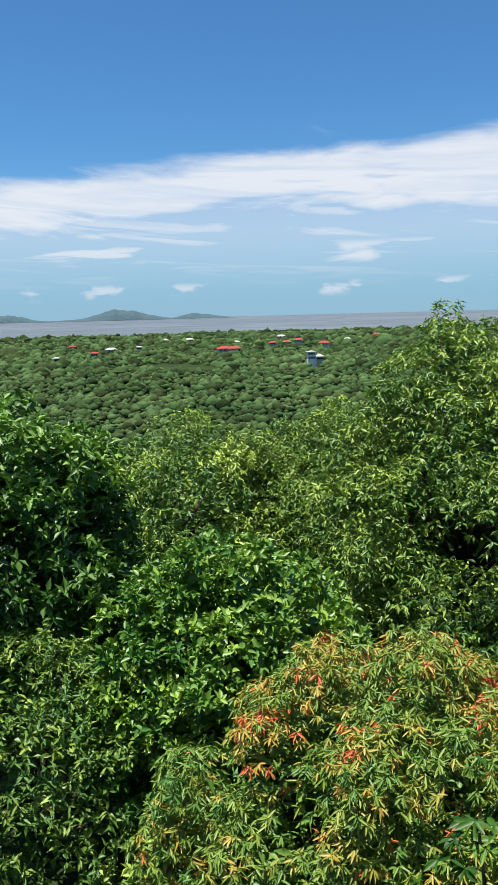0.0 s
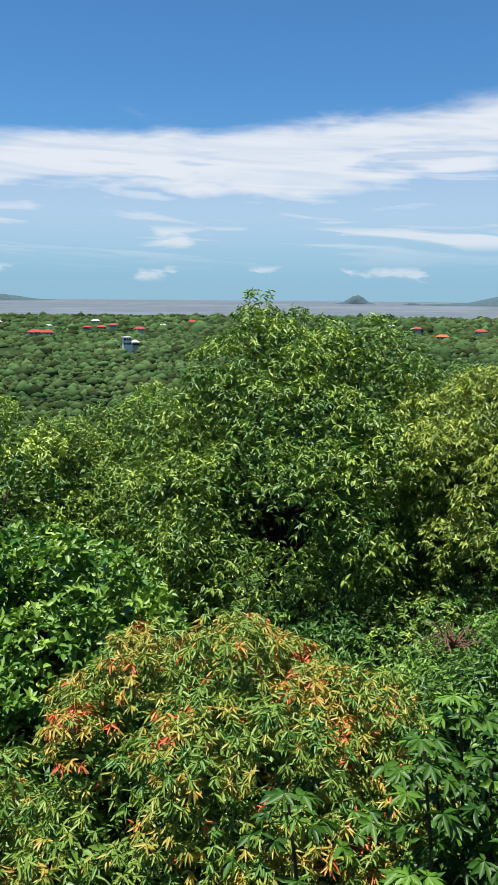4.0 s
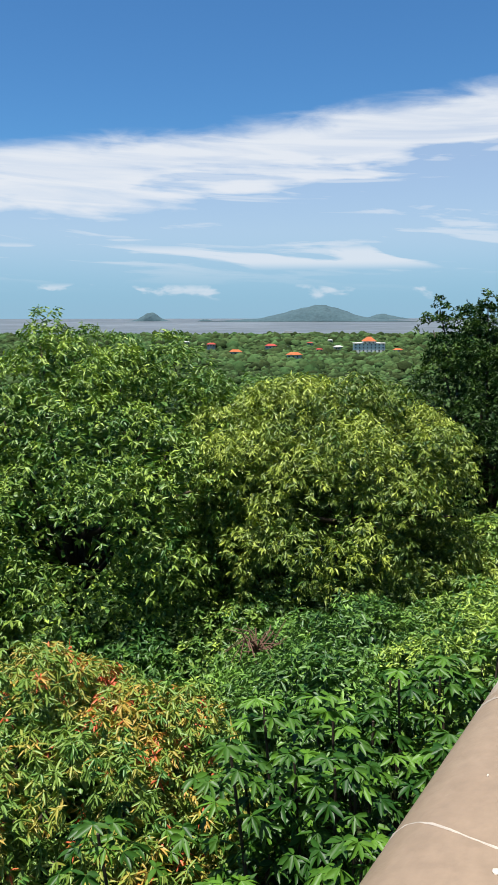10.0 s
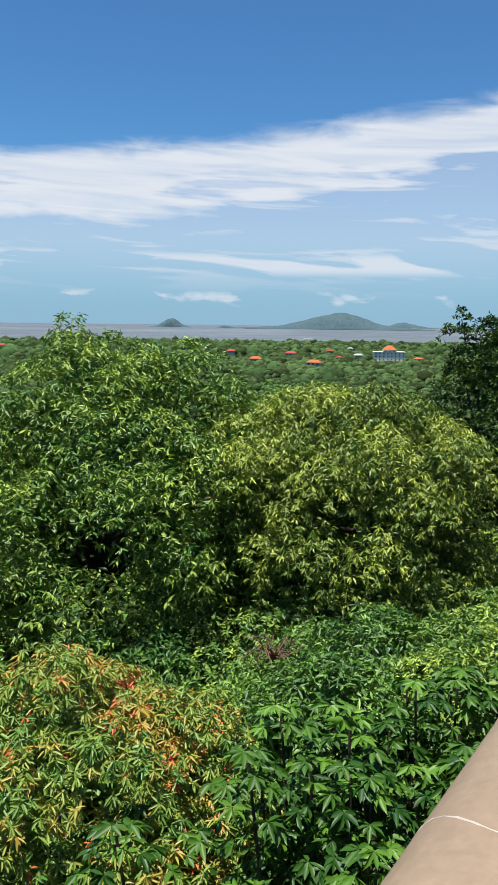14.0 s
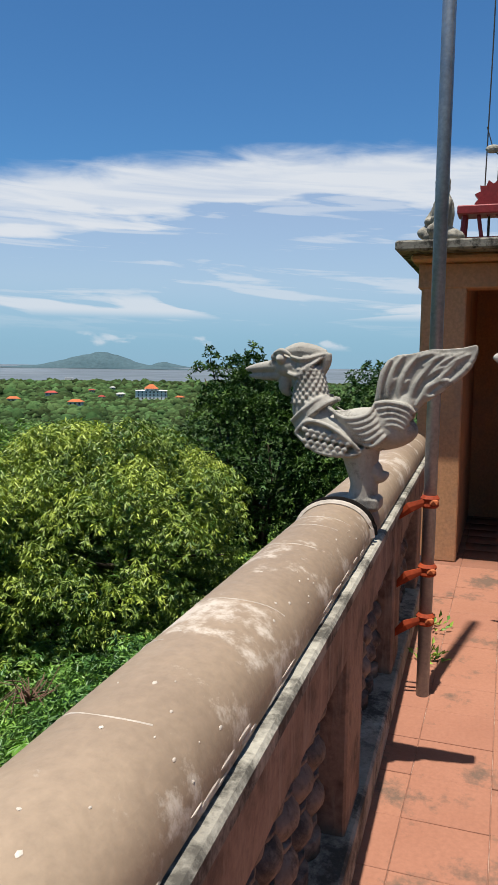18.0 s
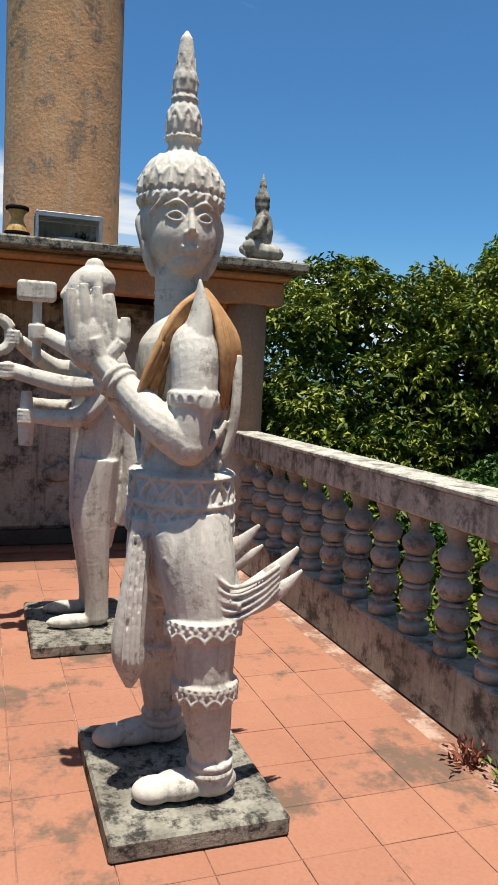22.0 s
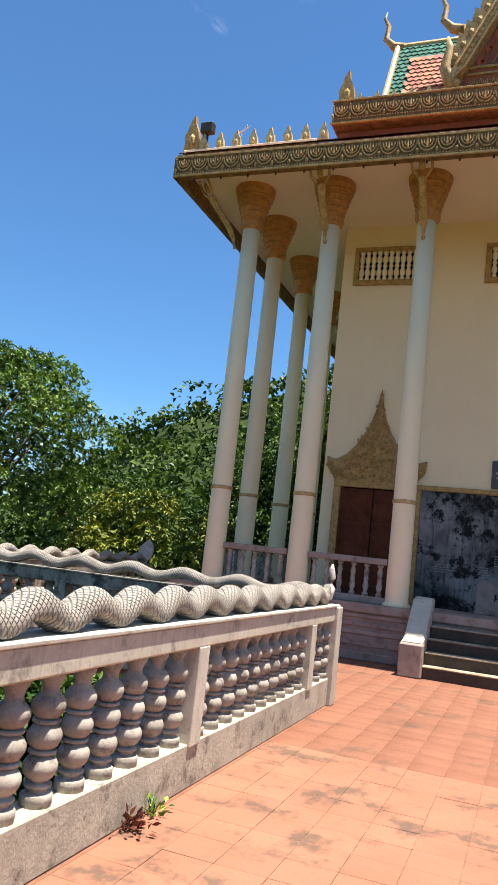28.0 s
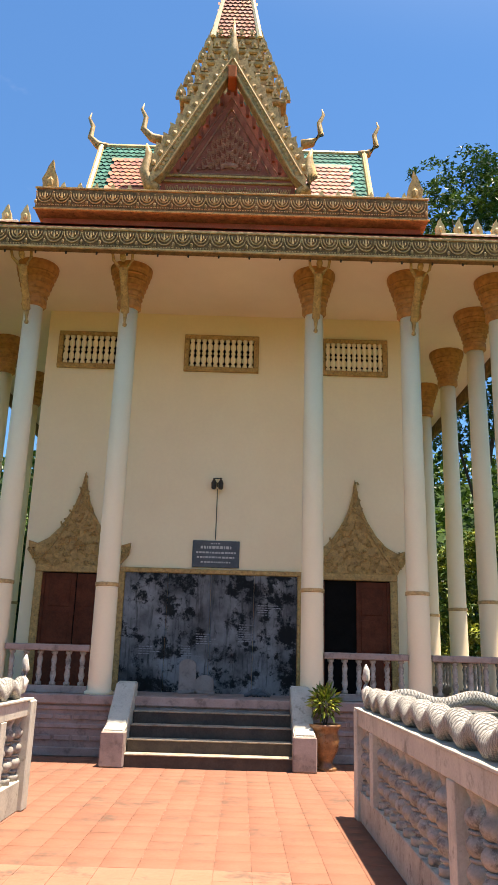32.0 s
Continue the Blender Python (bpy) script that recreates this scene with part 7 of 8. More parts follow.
M["faded_ink"] = surf("faded_ink", (0.30, 0.30, 0.31), (0.20, 0.20, 0.21), 3, 0.7, 0.0)
panel = thing("memorial_wall", "polished dark stone wall with faded inscriptions in a gilt frame", "wall panel", (-0.17, WALL, 0.93))
for i in range(4):
    part("stone_slab", box(-1.72 + i * 0.86 + 0.004, -0.86 + i * 0.86 - 0.004, -0.05, -0.01, 0, 2.26), "granite", panel)
part("frame_top", box(-1.84, 1.84, -0.09, 0.0, 2.26, 2.36, 0.012), "gold", panel)
for s in (-1, 1):
    part("frame_side", box(*sorted((s * 1.72, s * 1.84)), -0.088, 0.0, 0, 2.26, 0.012), "gold", panel)
rr = random.Random(9)
bm = bmesh.new()
for blk in range(5):
    bx, bz = rr.uniform(-1.55, 1.25), rr.uniform(0.55, 2.0)
    for r in range(rr.randint(4, 9)):
        x = bx
        for w in range(rr.randint(3, 6)):
            l = rr.uniform(0.03, 0.08)
            box(x, x + l, -0.0515, -0.0505, bz - r * 0.045, bz - r * 0.045 + 0.014, 0, bm)
            x += l + 0.015
part("inscription", bm, "faded_ink", panel, "rows of small worn writing")
panel.children[-1]["kind"] = "stuff"
sign = thing("sign_board", "grey stone sign board with rows of pale writing", "sign", (-0.10, WALL, 3.33))
part("board", box(-0.475, 0.475, -0.05, 0.0, 0, 0.54, 0.01), "sign_grey", sign)
for r, (w, h) in enumerate(((0.20, 0.02), (0.62, 0.055), (0.80, 0.035), (0.76, 0.035), (0.60, 0.03))):
    bm = bmesh.new()
    x = -w / 2
    while x < w / 2 - 0.02:
        l = rr.uniform(0.02, 0.07)
        box(x, min(x + l, w / 2), -0.054, -0.0505, 0.47 - r * 0.095, 0.47 - r * 0.095 + h, 0, bm)
        x += l + 0.018
    part("writing", bm, "house_wall", sign)["kind"] = "stuff"
lamp = thing("wall_lamp", "small black lantern lamp on the temple wall", "lamp", (-0.12, WALL, 4.95))
part("bracket", tube([(0, 0, 0.05), (0, -0.10, 0.10), (0, -0.16, 0.02)], 0.012, 6), "black_iron", lamp)
for s in (-1, 1):
    part("lantern", lathe([(0.03, -0.02), (0.05, 0.0), (0.055, 0.12), (0.03, 0.17), (0.01, 0.2)], 8, Matrix.Translation((s * 0.07, -0.16, -0.02))), "black_iron", lamp)
part("crossbar", tube([(-0.09, -0.16, 0.19), (0.09, -0.16, 0.19)], 0.012, 6), "black_iron", lamp)
part("cord", tube([(0, -0.02, 0.0), (0.0, -0.015, -0.7), (0, -0.012, -1.05)], 0.008, 5), "black_iron", lamp)

# stairs
stairs = thing("stairs", "five cement steps with dark risers up to the temple", "stairs", (0.04, 12.38, 0), kind="structure")
for k in range(5):
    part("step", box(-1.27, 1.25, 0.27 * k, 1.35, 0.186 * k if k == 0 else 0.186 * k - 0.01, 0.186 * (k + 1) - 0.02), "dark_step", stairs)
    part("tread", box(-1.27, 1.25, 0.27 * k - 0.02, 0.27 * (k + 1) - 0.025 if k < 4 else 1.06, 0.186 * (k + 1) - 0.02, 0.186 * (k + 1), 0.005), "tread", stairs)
for x0, x1 in ((-1.60, -1.28), (1.26, 1.58)):
    ch = thing("stair_cheek", "sloping plastered side wall of the temple stairs", "stair wall", (0.04, 12.30, 0), kind="structure")
    bm = bmesh.new()
    join(bm, prism([(0, 0), (0, 0.52), (0.30, 0.58), (1.05, 1.16), (1.30, 1.18), (1.30, 0)], x0, x1), Matrix(((0, 1, 0, 0), (1, 0, 0, 0), (0, 0, 1, 0), (0, 0, 0, 1))))
    bmesh.ops.recalc_face_normals(bm, faces=bm.faces)
    bmesh.ops.bevel(bm, geom=list(bm.edges), offset=0.02, segments=2, affect="EDGES")
    part("cheek", bm, "white_cement", ch)
    part("newel", box(x0 - 0.02, x1 + 0.02, -0.03, 0.20, 0, 0.50, 0.02), "plinth", ch)


def porch_rail(p, q):
    length = math.hypot(q[0] - p[0], q[1] - p[1])
    ob = thing("porch_rail", "grey painted balustrade between the temple columns", "balustrade", (p[0], p[1], 0.93), turn=math.degrees(math.atan2(q[1] - p[1], q[0] - p[0])), kind="structure")
    part("sill", box(0, length, -0.09, 0.09, 0.02, 0.14, 0.012), "plinth", ob)
    part("handrail", box(0, length, -0.10, 0.10, 0.70, 0.81, 0.015), "plinth", ob)
    first = part("baluster", lathe([(0.055, 0), (0.055, 0.05), (0.03, 0.07), (0.055, 0.17), (0.035, 0.26), (0.05, 0.29), (0.035, 0.32), (0.05, 0.42), (0.028, 0.50), (0.055, 0.52), (0.055, 0.56)], 12), "baluster", ob, smooth=True)
    n = max(3, int(length / 0.24))
    first.location = (length * 0.5 / n, 0, 0.14)
    copies(first, ob, [Matrix.Translation((length * (i + 0.5) / n, 0, 0.14)) for i in range(1, n)])


for a, b in ((-5.2, -3.94), (-3.54, -2.1), (1.88, 3.32), (3.72, 5.04)):
    porch_rail((a, 13.7), (b, 13.7))
for a, b in ((13.9, 15.0), (15.4, 17.2), (17.6, 19.6)):
    porch_rail((-5.4, a), (-5.4, b))
    porch_rail((5.24, a), (5.24, b))

# raised carving on the plinth
band = part("carving", box(-0.13, 0.13, -0.012, 0.012, -0.04, 0.04, 0.01), "plinth", temple)
band.matrix_basis = Matrix.Translation((-6.0, 13.40, 0.60))
copies(band, temple, [Matrix.Translation((-6.0 + 0.30 * i, 13.40, z)) for z in (0.28, 0.60) for i in range(41) if not -1.7 < -6.0 + 0.30 * i < 1.7])

# small golden bearers on the capitals
def bearer(x, y, turn):
    bm = bmesh.new()
    tube([(0, -0.10, -0.55), (0, -0.06, -0.35), (0, -0.10, -0.12), (0, -0.20, 0.10)], [0.02, 0.05, 0.075, 0.065], 10, bm)
    tube([(0, -0.20, 0.10), (0, -0.26, 0.30)], [0.07, 0.085], 10, bm)
    blob((0, -0.30, 0.45), (0.06, 0.06, 0.075), bm)
    lathe([(0.055, 0.48), (0.03, 0.54), (0.008, 0.60)], 10, Matrix.Translation((0, -0.30, 0)), bm)
    for s in (-1, 1):
        tube([(s * 0.08, -0.26, 0.32), (s * 0.17, -0.30, 0.40), (s * 0.19, -0.32, 0.60)], [0.035, 0.03, 0.028], 8, bm)
        blob((s * 0.20, -0.32, 0.64), (0.05, 0.03, 0.025), bm, 1)
        tube([(s * 0.03, -0.10, -0.1), (s * 0.05, -0.08, -0.35)], [0.05, 0.03], 8, bm)
    blob((0, -0.08, -0.56), (0.05, 0.04, 0.05), bm, 1)
    for v in bm.verts:
        v.co.y -= max(0.0, v.co.z + 0.50) * 0.52
    fused("bearer_figure", "small gilded winged bearer under the temple eaves", "statue", (x, y, 8.10), bm, "gold", 0.012, turn, 1)["group"] = "eave bearers"


for x in (-3.74, -1.90, 1.68, 3.52):
    bearer(x, 13.44, 0)
bearer(-5.56, 13.50, -45)
bearer(5.40, 13.50, 45)

# eave carving, roof tiles and ornament
motif = bmesh.new()
for r in (0.155, 0.105):
    tube([(r * math.cos(a), -0.012, 0.10 - r * 1.35 * math.sin(a)) for a in (math.pi * k / 10 for k in range(11))], 0.013, 5, motif)
tube([(0, -0.012, -0.02), (0, -0.022, 0.12)], [0.026, 0.008], 5, motif)
for s in (-1, 1):
    tube([(0, -0.015, 0.0), (s * 0.05, -0.018, 0.04), (s * 0.045, -0.015, 0.10)], [0.012, 0.014, 0.006], 5, motif)
    blob((s * 0.165, -0.015, -0.10), (0.030, 0.02, 0.055), motif, 1)
    blob((s * 0.165, -0.015, 0.13), (0.020, 0.016, 0.022), motif, 1)
for k in range(7):
    blob((-0.15 + 0.05 * k, -0.012, -0.165), (0.017, 0.014, 0.014), motif, 1)
first = part("eave_motif", motif, "bronze", temple)
first.matrix_basis = Matrix.Translation((-6.42, 12.415, 8.795))
copies(first, temple, [Matrix.Translation((-6.42 + 0.33 * i, 12.415, 8.795)) for i in range(1, 39)])
copies(first, temple, [Matrix.Translation((-6.645, 12.75 + 0.33 * i, 8.795)) @ Matrix.Rotation(-math.pi / 2, 4, "Z") for i in range(24)])
copies(first, temple, [Matrix.Translation((-3.62 + 0.33 * i, 13.215, 10.11)) @ Matrix.Diagonal((1, 1, 0.95, 1)) for i in range(23)])
for z in (8.59, 8.97):
    part("eave_fillet", box(-6.62, 6.47, 12.395, 12.43, z - 0.022, z + 0.022, 0.006), "bronze", temple)
for z in (9.87, 10.33):
    part("eave_fillet", box(-3.82, 3.87, 13.195, 13.23, z - 0.02, z + 0.02, 0.006), "gold", temple)
drop = part("eave_drop", blob((0, 0, 0), (0.02, 0.02, 0.04), None, 1), "black_iron", temple)
drop.matrix_basis = Matrix.Translation((-6.2, 12.5, 8.53))
copies(drop, temple, [Matrix.Translation((-6.2 + 0.55 * i, 12.5, 8.53)) for i in range(1, 23)])


def tiled(name, p0, across, up, nx, nz, material, parent, inset=0.0):
    """Overlapping rounded roof tiles over a sloping rectangle."""
    p0, across, up = np.array(p0, float), np.array(across, float), np.array(up, float)
    nor = unit(np.cross(across, up))
    w, h = across / nx, up / nz
    tile = np.array([(-0.5, 1.3, 0.0), (-0.5, 0.35, 1), (0, -0.15, 1.3), (0.5, 0.35, 1), (0.5, 1.3, 0.0)])
    vs, fs = [], []
    for j in range(nz):
        for i in range(nx + (j % 2)):
            c = p0 + w * (i + (0.5 if j % 2 == 0 else 0.0)) + h * j
            b = len(vs)
            vs += [c + w * u + h * v + nor * 0.022 * t for u, v, t in tile]
            fs.append([b, b + 1, b + 2, b + 3])
            fs.append([b, b + 3, b + 4, b + 4])
    tri = [[f[0], f[1], f[2]] for f in fs[0::2]] + [[f[0], f[2], f[3]] for f in fs[0::2]] + [[f[0], f[1], f[2]] for f in fs[1::2]]
    ob = new(name, array_mesh(name, np.array(vs), np.array(tri), material))
    ob.parent = parent
    ob["kind"] = "stuff"
    return ob


# lower roof slope
slope = bmesh.new()
q = [slope.verts.new(p) for p in ((-6.6, 12.42, 9.02), (6.45, 12.42, 9.02), (6.3, 13.6, 9.72), (-6.4, 13.6, 9.72), (-6.6, 12.42, 8.97), (6.45, 12.42, 8.97), (6.3, 13.6, 9.66), (-6.4, 13.6, 9.66))]
for f in ((0, 1, 2, 3), (7, 6, 5, 4), (0, 4, 5, 1), (1, 5, 6, 2), (2, 6, 7, 3), (3, 7, 4, 0)):
    slope.faces.new([q[i] for i in f])
part("lower_roof", slope, "red_panel", temple)
tiled("roof_tiles", (-6.6, 12.40, 9.03), (13.05, 0, 0), (0, 1.15, 0.68), 80, 8, "roof_red", temple)
part("side_roof", box(-6.6, -3.7, 13.5, 28, 9.1, 9.3), "roof_red", temple)
part("side_roof", box(3.75, 6.45, 13.5, 28, 9.1, 9.3), "roof_red", temple)
fl = part("antefix", flame(0.36, 0.19, 0.08), "pale_gold", temple)
fl.matrix_basis = Matrix.Translation((-6.15, 12.62, 9.18))
copies(fl, temple, [Matrix.Translation((x, 12.62, 9.18)) for x in [-6.15 + 0.345 * i for i in range(1, 8)] + [3.9 + 0.345 * i for i in range(8)]])
copies(fl, temple, [Matrix.Translation((x, 13.5, 10.36)) @ Matrix.Diagonal((0.9, 1, 0.8, 1)) for x in [-3.35 + 0.33 * i for i in range(6)] + [1.8 + 0.33 * i for i in range(6)]])
part("roof_edge", box(-6.55, -3.85, 12.55, 12.72, 9.06, 9.20, 0.01), "column", temple)
part("roof_edge", box(3.9, 6.4, 12.55, 12.72, 9.06, 9.20, 0.01), "column", temple)
big = part("corner_flame", flame(0.78, 0.34, 0.12), "gold", temple)
big.matrix_basis = Matrix.Translation((-6.42, 12.66, 9.18))
copies(big, temple, [Matrix.Translation((6.28, 12.66, 9.18)) @ Matrix.Diagonal((-1, 1, 1, 1)), Matrix.Translation((-3.62, 13.5, 10.36)), Matrix.Translation((3.66, 13.5, 10.36)) @ Matrix.Diagonal((-1, 1, 1, 1))])

# gable
GY = 13.62
crest = part("crest_flame", flame(0.34, 0.22, 0.10), "silver_gilt", temple)
crest.matrix_basis = Matrix.Translation((AX, 15.0, 13.2))
part("gable_base", box(AX - 1.35, AX + 1.35, GY - 0.02, 16.5, 10.36, 10.98, 0.01), "red_panel", temple)
copies(first, temple, [Matrix.Translation((AX - 1.15 + 0.23 * i, GY - 0.03, 10.62)) @ Matrix.Diagonal((0.65, 1, 0.7, 1)) for i in range(11)])
part("gable_fillet", box(AX - 1.3, AX + 1.3, GY - 0.06, GY, 10.80, 10.84), "gold", temple)
part("gable_fillet", box(AX - 1.3, AX + 1.3, GY - 0.06, GY, 10.93, 10.98), "gold", temple)
part("pediment", prism([(AX - 1.28, 10.98), (AX + 1.28, 10.98), (AX, 13.35)], GY + 0.12, GY + 0.4), "red_panel", temple, "dark red pediment")
part("inner_border", tube([(AX - 0.86, GY + 0.10, 11.10), (AX, GY + 0.10, 12.72), (AX + 0.86, GY + 0.10, 11.10), (AX - 0.86, GY + 0.10, 11.10)], 0.028, 6), "pink_gilt", temple)
part("inner_border", tube([(AX - 1.05, GY + 0.10, 11.04), (AX, GY + 0.10, 13.0), (AX + 1.05, GY + 0.10, 11.04), (AX - 1.05, GY + 0.10, 11.04)], 0.018, 6), "pink_gilt", temple)
bm = bmesh.new()
for k in range(34):
    u = k / 33
    h = 11.25 + 1.25 * u
    w = 0.60 * (1 - u) ** 0.85
    for j in range(max(1, int(w / 0.085))):
        for sd in (-1, 1):
            x, r, a0 = AX + sd * (0.05 + 0.095 * j), 0.05, 0.9 * k + 1.7 * j
            tube([(x + sd * r * (1 - 0.17 * q) * math.cos(a0 + q * 1.1), GY + 0.085, h + r * (1 - 0.17 * q) * math.sin(a0 + q * 1.1)) for q in range(5)], [0.016, 0.015, 0.013, 0.010, 0.006], 5, bm)
blob((AX, GY + 0.10, 11.32), (0.20, 0.05, 0.07), bm, 2)
part("scroll_carving", bm, "pink_gilt", temple, "raised scroll carving")
for side in (-1, 1):
    for k in range(9):
        u = (k + 0.5) / 9
        o = part("rafter_tooth", prism([(-0.05, 0), (0.05, 0), (0.03, -0.26), (-0.03, -0.26)], -0.04, 0.04), "red_panel", temple)
        o.matrix_basis = Matrix.Translation((AX + side * 1.25 * (1 - u), GY + 0.07, 11.0 + 2.45 * u))
    board = [(0.0, 13.78), (0.0, 13.40), (1.30, 10.86), (1.52, 10.62), (1.56, 10.80), (1.44, 11.08)]
    bm = prism([(AX + side * x, z) for x, z in board], GY - 0.28, GY + 0.02)
    part("bargeboard", bm, "silver_gilt", temple, "carved pale gilt bargeboard")
    for k in range(26):
        u = (k + 0.5) / 26
        part("board_leaf", blob((AX + side * (0.08 + 1.30 * u), GY - 0.285, 13.47 - 2.56 * u), (0.050, 0.022, 0.062), None, 1), "bronze", temple)
    part("board_rib", tube([(AX + side * 0.02, GY - 0.30, 13.62), (AX + side * 1.46, GY - 0.30, 10.88)], 0.022, 6), "bronze", temple)
    part("board_rib", tube([(AX + side * 0.02, GY - 0.29, 13.34), (AX + side * 1.32, GY - 0.29, 10.82)], 0.022, 6), "bronze", temple)
    for k in range(11):
        u = (k + 0.3) / 11.5
        x, z = AX + side * 1.50 * (1 - u), 10.98 + 2.72 * u
        copies(crest, temple, [Matrix.Translation((x, GY - 0.13, z - 0.05)) @ Matrix.Rotation(side * 0.35, 4, "Y") @ Matrix.Diagonal((1.5 * side, 1.2, 1.25, 1))])
    part("lower_curl", tube([(AX + side * 1.40, GY - 0.14, 10.55), (AX + side * 1.56, GY - 0.14, 10.62), (AX + side * 1.68, GY - 0.14, 10.95), (AX + side * 1.62, GY - 0.14, 11.35), (AX + side * 1.68, GY - 0.14, 11.6)], [0.10, 0.14, 0.12, 0.08, 0.02], 10), "silver_gilt", temple, smooth=True)
    # big upturned horns at the ends of the ridges
    for x0, z0, y0, k in ((1.55, 12.55, 14.6, 1.0), (2.95, 13.02, 15.55, 1.0)):
        part("ridge_horn", tube([(AX + side * x0, y0, z0), (AX + side * (x0 + 0.22), y0, z0 + 0.06), (AX + side * (x0 + 0.42), y0, z0 + 0.28), (AX + side * (x0 + 0.38), y0, z0 + 0.58), (AX + side * (x0 + 0.48), y0, z0 + 0.80), (AX + side * (x0 + 0.44), y0, z0 + 0.95)], [0.11, 0.10, 0.07, 0.055, 0.035, 0.01], 8), "silver_gilt", temple, "upturned ridge horn", smooth=True)
    # transverse roof with red field and green border
    x0, x1 = sorted((AX + side * 1.0, AX + side * 3.05))
    up = (0, 1.35, 2.75)
    base = np.array((x0, 14.20, 10.30))
    bm = bmesh.new()
    q = [bm.verts.new(p) for p in ((x0, 14.20, 10.28), (x1, 14.20, 10.28), (x1, 15.55, 13.03), (x0, 15.55, 13.03), (x0, 16.9, 10.28), (x1, 16.9, 10.28))]
    for f in ((0, 1, 2, 3), (3, 2, 5, 4), (0, 3, 4), (1, 5, 2)):
        bm.faces.new([q[i] for i in f])
    part("upper_roof", bm, "roof_green", temple)
    n = 15
    xa, xb = (x0 + 0.38, x1) if side < 0 else (x0, x1 - 0.38)
    tiled("roof_tiles", (x0, 14.19, 10.30), (x1 - x0, 0, 0), up, 16, 20, "roof_green", temple)
    tiled("roof_tiles", (xa, 14.165, 10.31), (xb - xa, 0, 0), (0, 1.35 * 0.8, 2.75 * 0.8), 13, 16, "roof_red", temple)
    part("verge", tube([(AX + side * 3.07, 14.16, 10.28), (AX + side * 3.07, 15.53, 13.06)], 0.07, 8), "pale_gold", temple)
part("ridge", tube([(AX - 3.1, 15.55, 13.05), (AX + 3.1, 15.55, 13.05)], 0.07, 8), "pale_gold", temple)
part("gable_roof", prism([(AX - 1.40, 11.0), (AX + 1.40, 11.0), (AX, 13.66)], GY + 0.42, 16.5), "roof_green", temple)
part("apex_finial", tube([(AX, GY - 0.15, 13.5), (AX, GY - 0.20, 13.9), (AX, GY - 0.12, 14.35), (AX, GY - 0.18, 14.75)], [0.10, 0.12, 0.06, 0.01], 10), "silver_gilt", temple, smooth=True)
part("beam_end", box(AX - 0.09, AX + 0.09, GY - 0.36, GY + 0.1, 13.12, 13.42, 0.02), "orange_roof", temple)

# stepped spire over the crossing
SY = 15.4
tiers = ((1.18, 13.0, 0.42), (1.04, 13.45, 0.42), (0.90, 13.9, 0.42), (0.77, 14.35, 0.42), (0.65, 14.8, 0.42), (0.55, 15.2, 0.40))
for w, z, h in tiers:
    part("spire_tier", box(AX - w * 0.9, AX + w * 0.9, SY - w * 0.9, SY + w * 0.9, z, z + h, 0.03), "silver_gilt", temple)
    part("tier_lip", box(AX - w, AX + w, SY - w, SY + w, z + h - 0.10, z + h + 0.03, 0.03), "silver_gilt", temple)
    n = max(4, int(w * 7))
    for i in range(n):
        x = AX - w * 0.9 + 1.8 * w * (i + 0.5) / n
        copies(crest, temple, [Matrix.Translation((x, SY - w * 0.96, z + h + 0.02)) @ Matrix.Diagonal((0.75, 1, 0.8, 1)), Matrix.Translation((x, SY - w * 0.92, z + 0.02)) @ Matrix.Diagonal((0.8, 0.5, 0.75, 1))])
    for s in (-1, 1):
        for y in (-0.93, -0.3, 0.4):
            copies(crest, temple, [Matrix.Translation((AX + s * w * 0.98, SY + w * y, z + h)) @ Matrix.Diagonal((1.0 * s, 1, 1.1, 1))])
bm = bmesh.new()
lathe([(0.78, 15.6), (0.50, 16.9), (0.30, 18.1)], 4, Matrix.Translation((AX, SY, 0)) @ Matrix.Rotation(math.pi / 4, 4, "Z"), bm)
part("spire_cone", bm, "roof_red", temple)
for s in (-1, 1):
    part("spire_rib", tube([(AX + s * 0.55, SY - 0.55, 15.62), (AX + s * 0.355, SY - 0.355, 16.9), (AX + s * 0.21, SY - 0.21, 18.1)], [0.08, 0.06, 0.05], 8), "column", temple)
tiled("roof_tiles", (AX - 0.42, SY - 0.575, 15.62), (0.84, 0, 0), (0, 0.20, 1.28), 7, 11, "roof_red", temple)
tiled("roof_tiles", (AX - 0.28, SY - 0.375, 16.9), (0.56, 0, 0), (0, 0.15, 1.18), 5, 10, "roof_red", temple)
for z, r in ((18.1, 0.36), (18.25, 0.30), (18.45, 0.24), (18.7, 0.19)):
    part("spire_ring", lathe([(r, z), (r + 0.05, z + 0.06), (r, z + 0.13), (r * 0.8, z + 0.2)], 20, Matrix.Translation((AX, SY, 0))), "silver_gilt", temple)
part("spire_tip", lathe([(0.16, 18.9), (0.10, 19.4), (0.05, 20.2), (0.01, 21.0)], 16, Matrix.Translation((AX, SY, 0))), "gold", temple, smooth=True)
fd = thing("floodlight", "black floodlight on the corner of the eave", "lamp", (-6.1, 12.62, 9.2))
part("bracket", tube([(0, 0, 0), (0, 0, 0.35)], 0.02, 6), "black_iron", fd)
part("housing", box(-0.13, 0.13, -0.1, 0.06, 0.33, 0.55, 0.02), "black_iron", fd)
an = thing("antenna", "thin white antenna rod on the eave", "antenna", (-5.5, 12.62, 9.2))
part("rod", tube([(0, 0, 0), (0.22, 0, 0.45)], 0.01, 5), "column", an)
part("rod", tube([(0.05, 0, 0.28), (0.28, 0, 0.42)], 0.008, 5), "column", an)

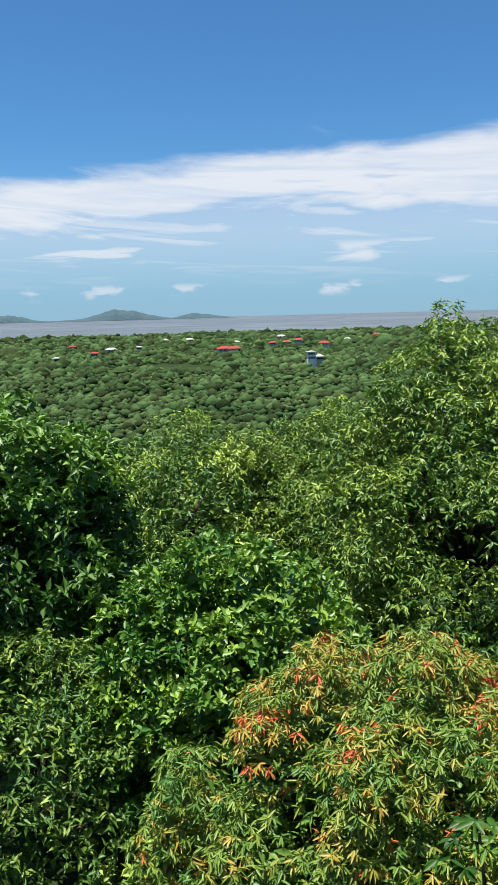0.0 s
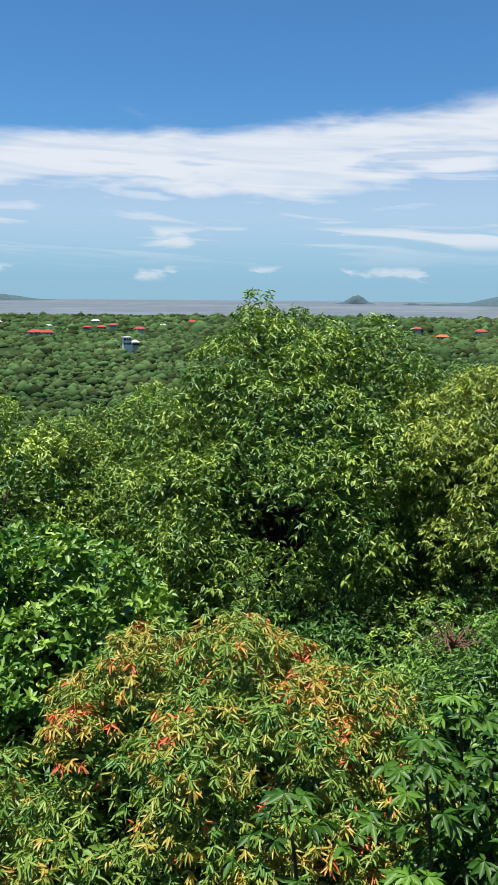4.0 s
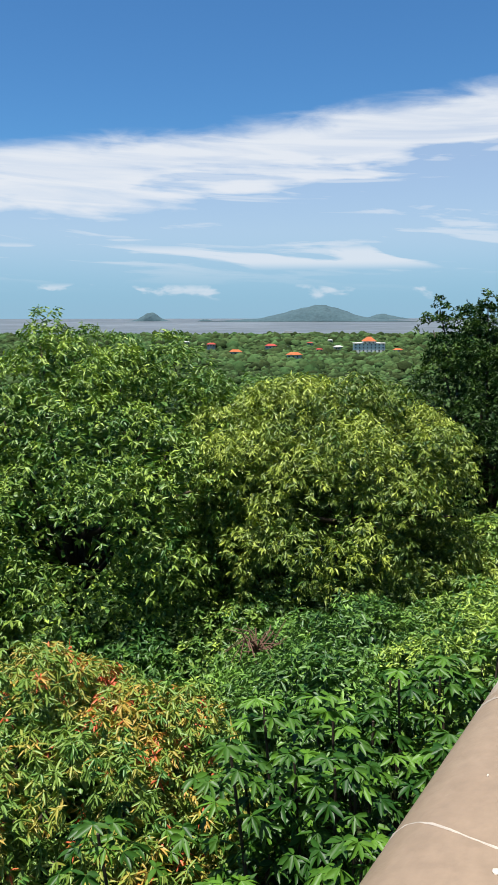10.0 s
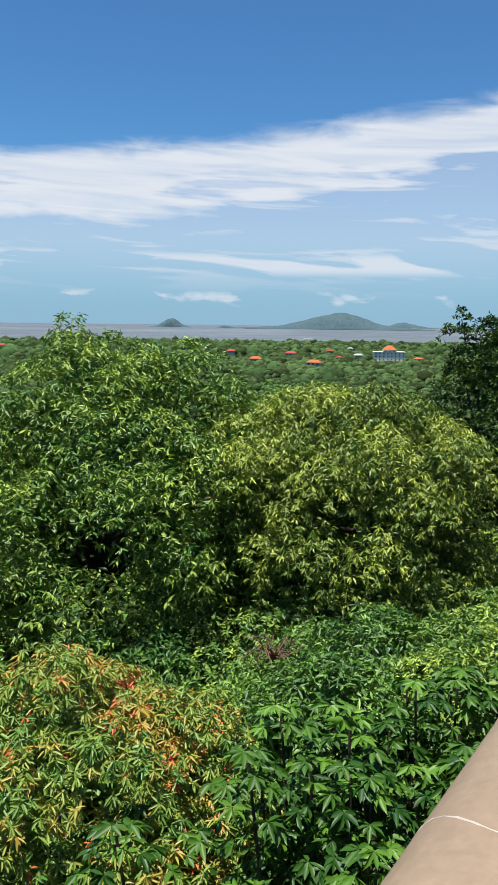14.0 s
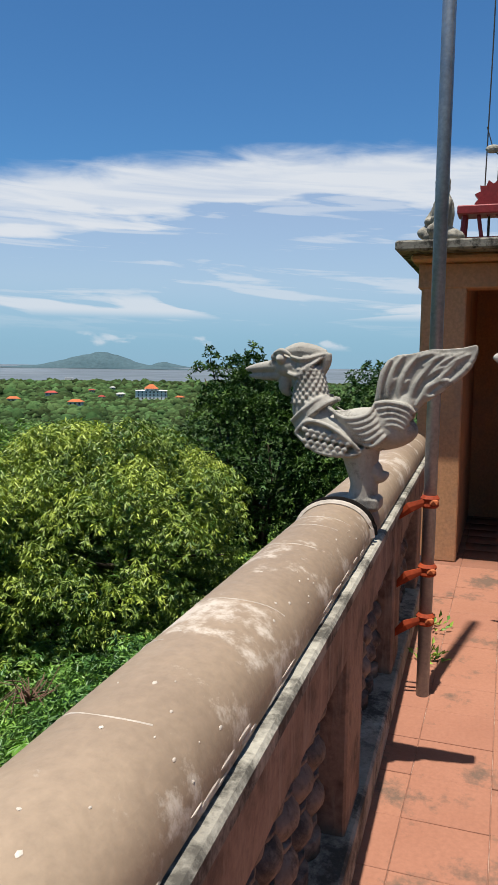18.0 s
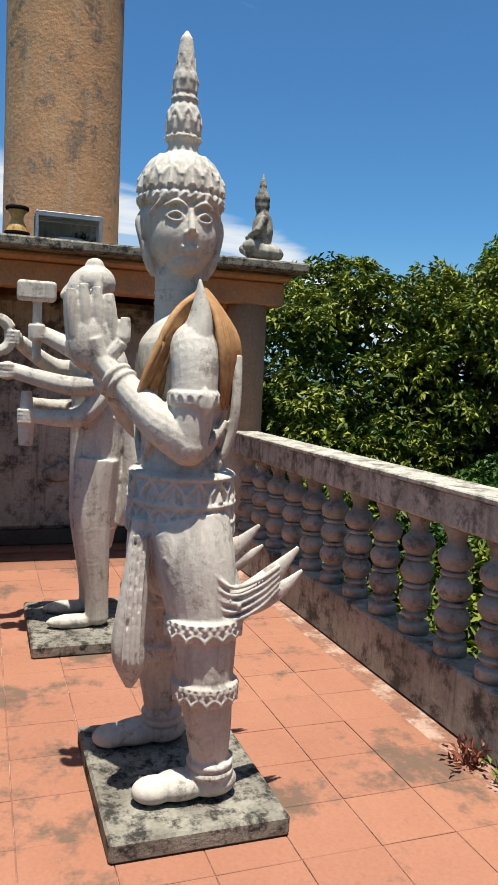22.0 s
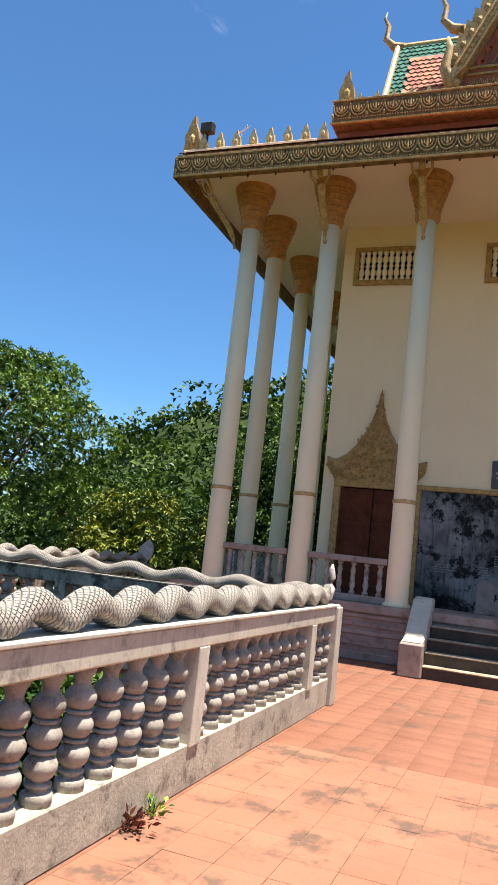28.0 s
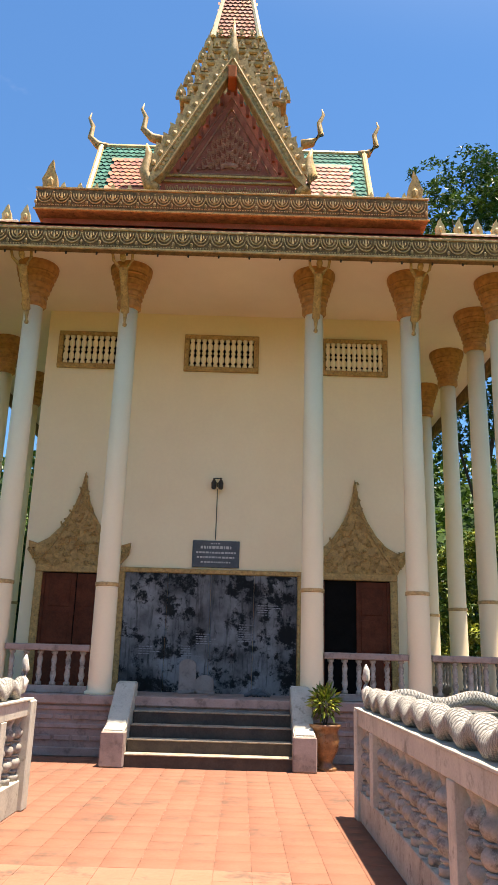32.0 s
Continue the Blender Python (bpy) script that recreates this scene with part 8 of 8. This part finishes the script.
# stone tablets and a fallen cloth before the memorial wall
def tablet(x, w, h):
    ob = thing("stone_tablet", "small pale round-topped stone tablet leaning by the memorial wall", "tablet", (x, 15.30, 0.93))
    out = [(-w / 2, 0), (w / 2, 0)] + [(w / 2 * math.cos(a), h - w * 0.35 + w * 0.35 * math.sin(a)) for a in (math.pi * k / 10 for k in range(11))]
    part("slab", prism(out, -0.05, 0.05), "plinth", ob)
    part("foot", box(-w / 2 - 0.03, w / 2 + 0.03, -0.08, 0.08, 0, 0.06, 0.01), "plinth", ob)


tablet(-0.53, 0.32, 0.62)
tablet(-0.20, 0.34, 0.34)
heap = thing("cloth_heap", "small crumpled grey cloth heap on the porch floor", "cloth", (0.80, 14.75, 0.93))
rr = random.Random(23)
for k in range(9):
    part("fold", limb([(-0.26 + 0.5 * rr.random(), -0.1 + 0.2 * rr.random(), 0.02), (-0.1 + 0.2 * rr.random(), 0.0, 0.08 + 0.05 * rr.random()), (-0.26 + 0.5 * rr.random(), -0.1 + 0.2 * rr.random(), 0.02)], [0.03, 0.045, 0.02], 8), "sign_grey", heap, smooth=True)

# pot plant by the stairs
pot = thing("plant_pot", "ornate brown glazed urn beside the stairs", "pot", (1.80, 12.72, 0))
part("urn", lathe([(0.16, 0), (0.17, 0.05), (0.11, 0.09), (0.13, 0.16), (0.20, 0.28), (0.225, 0.42), (0.20, 0.52), (0.21, 0.58), (0.25, 0.62), (0.25, 0.66), (0.21, 0.66), (0.20, 0.60)], 24), "urn_glaze", pot, smooth=True)
part("foot_ring", lathe([(0.19, 0), (0.19, 0.03), (0.17, 0.045)], 24), "urn_glaze", pot)
part("soil", lathe([(0.2, 0.58), (0.001, 0.60)], 16), "soil", pot)
pl = thing("potted_plant", "yellow-green leafy plant growing in the urn", "plant", (1.80, 12.72, 0.58))
rng = np.random.default_rng(8)
for k in range(7):
    a = k * 0.9
    part("stem", tube([(0, 0, 0), (0.06 * math.cos(a), 0.06 * math.sin(a), 0.2), (0.14 * math.cos(a), 0.14 * math.sin(a), 0.40 + 0.03 * k)], 0.008, 5), "bark", pl)
d = unit(rng.normal(size=(260, 3)) + (0, 0, 0.4))
leaves("foliage", d * 0.22 * rng.uniform(0.2, 1, (260, 1)) + (0, 0, 0.38), d, 0.13, 0.05, "mango_green", rng, pl)

# ---- floor tiles ----
def floor_tiles():
    floor = bpy.data.objects["floor"]
    bm = box(-0.1485, 0.1485, -0.1485, 0.1485, -0.011, 0.0, 0.002)
    me = bpy.data.meshes.new("tile")
    bm.to_mesh(me)
    bm.free()
    me.materials.append(M["tile"])
    rr = random.Random(5)
    near, rest = [], []
    for i in range(-31, 9):
        for j in range(-2, 8):
            x, y = -2.7 + 0.3 * (i + 0.5) + 2.7, 0.3 * (j + 0.5)
            if -9.0 < x < 2.1 and -0.55 < y < 2.2:
                (near if -6.1 < x < -0.3 and len(near) < 150 else rest).append((x, y))
    for i in range(-7, 7):
        for j in range(7, 31):
            x, y = 0.3 * (i + 0.5), 0.3 * (j + 0.5)
            if y > 2.2:
                (near if y < 7 and len(near) < 298 and abs(x) < 1.8 else rest).append((x, y))
    for i in range(-27, 27):
        for j in range(31, 47):
            x, y = 0.3 * (i + 0.5), 0.3 * (j + 0.5)
            rest.append((x, y))
    for x, y in near:
        ob = new("tile", me)
        ob.parent = floor
        ob.matrix_basis = pose(x, y, rr.uniform(-0.002, 0.0005), rr.uniform(-0.25, 0.25), rr.uniform(-0.25, 0.25), rr.uniform(-0.3, 0.3))
    n = len(me.vertices)
    v0 = np.array([v.co[:] for v in me.vertices])
    quads = np.array([[v for v in p.vertices] for p in me.polygons if len(p.vertices) == 4])
    tris = np.array([[v for v in p.vertices] for p in me.polygons if len(p.vertices) == 3])
    off = np.array([(x, y, rr.uniform(-0.002, 0.0005)) for x, y in rest])
    vs = (v0[None] + off[:, None]).reshape(-1, 3)
    tri0 = np.concatenate([quads[:, (0, 1, 2)], quads[:, (0, 2, 3)], tris]) if len(tris) else np.concatenate([quads[:, (0, 1, 2)], quads[:, (0, 2, 3)]])
    f = (tri0[None] + (np.arange(len(off)) * n)[:, None, None]).reshape(-1, 3)
    ob = new("tile_field", array_mesh("tile_field", vs, f, "tile_far"))
    ob.parent = floor
    ob["kind"] = "stuff"


floor_tiles()
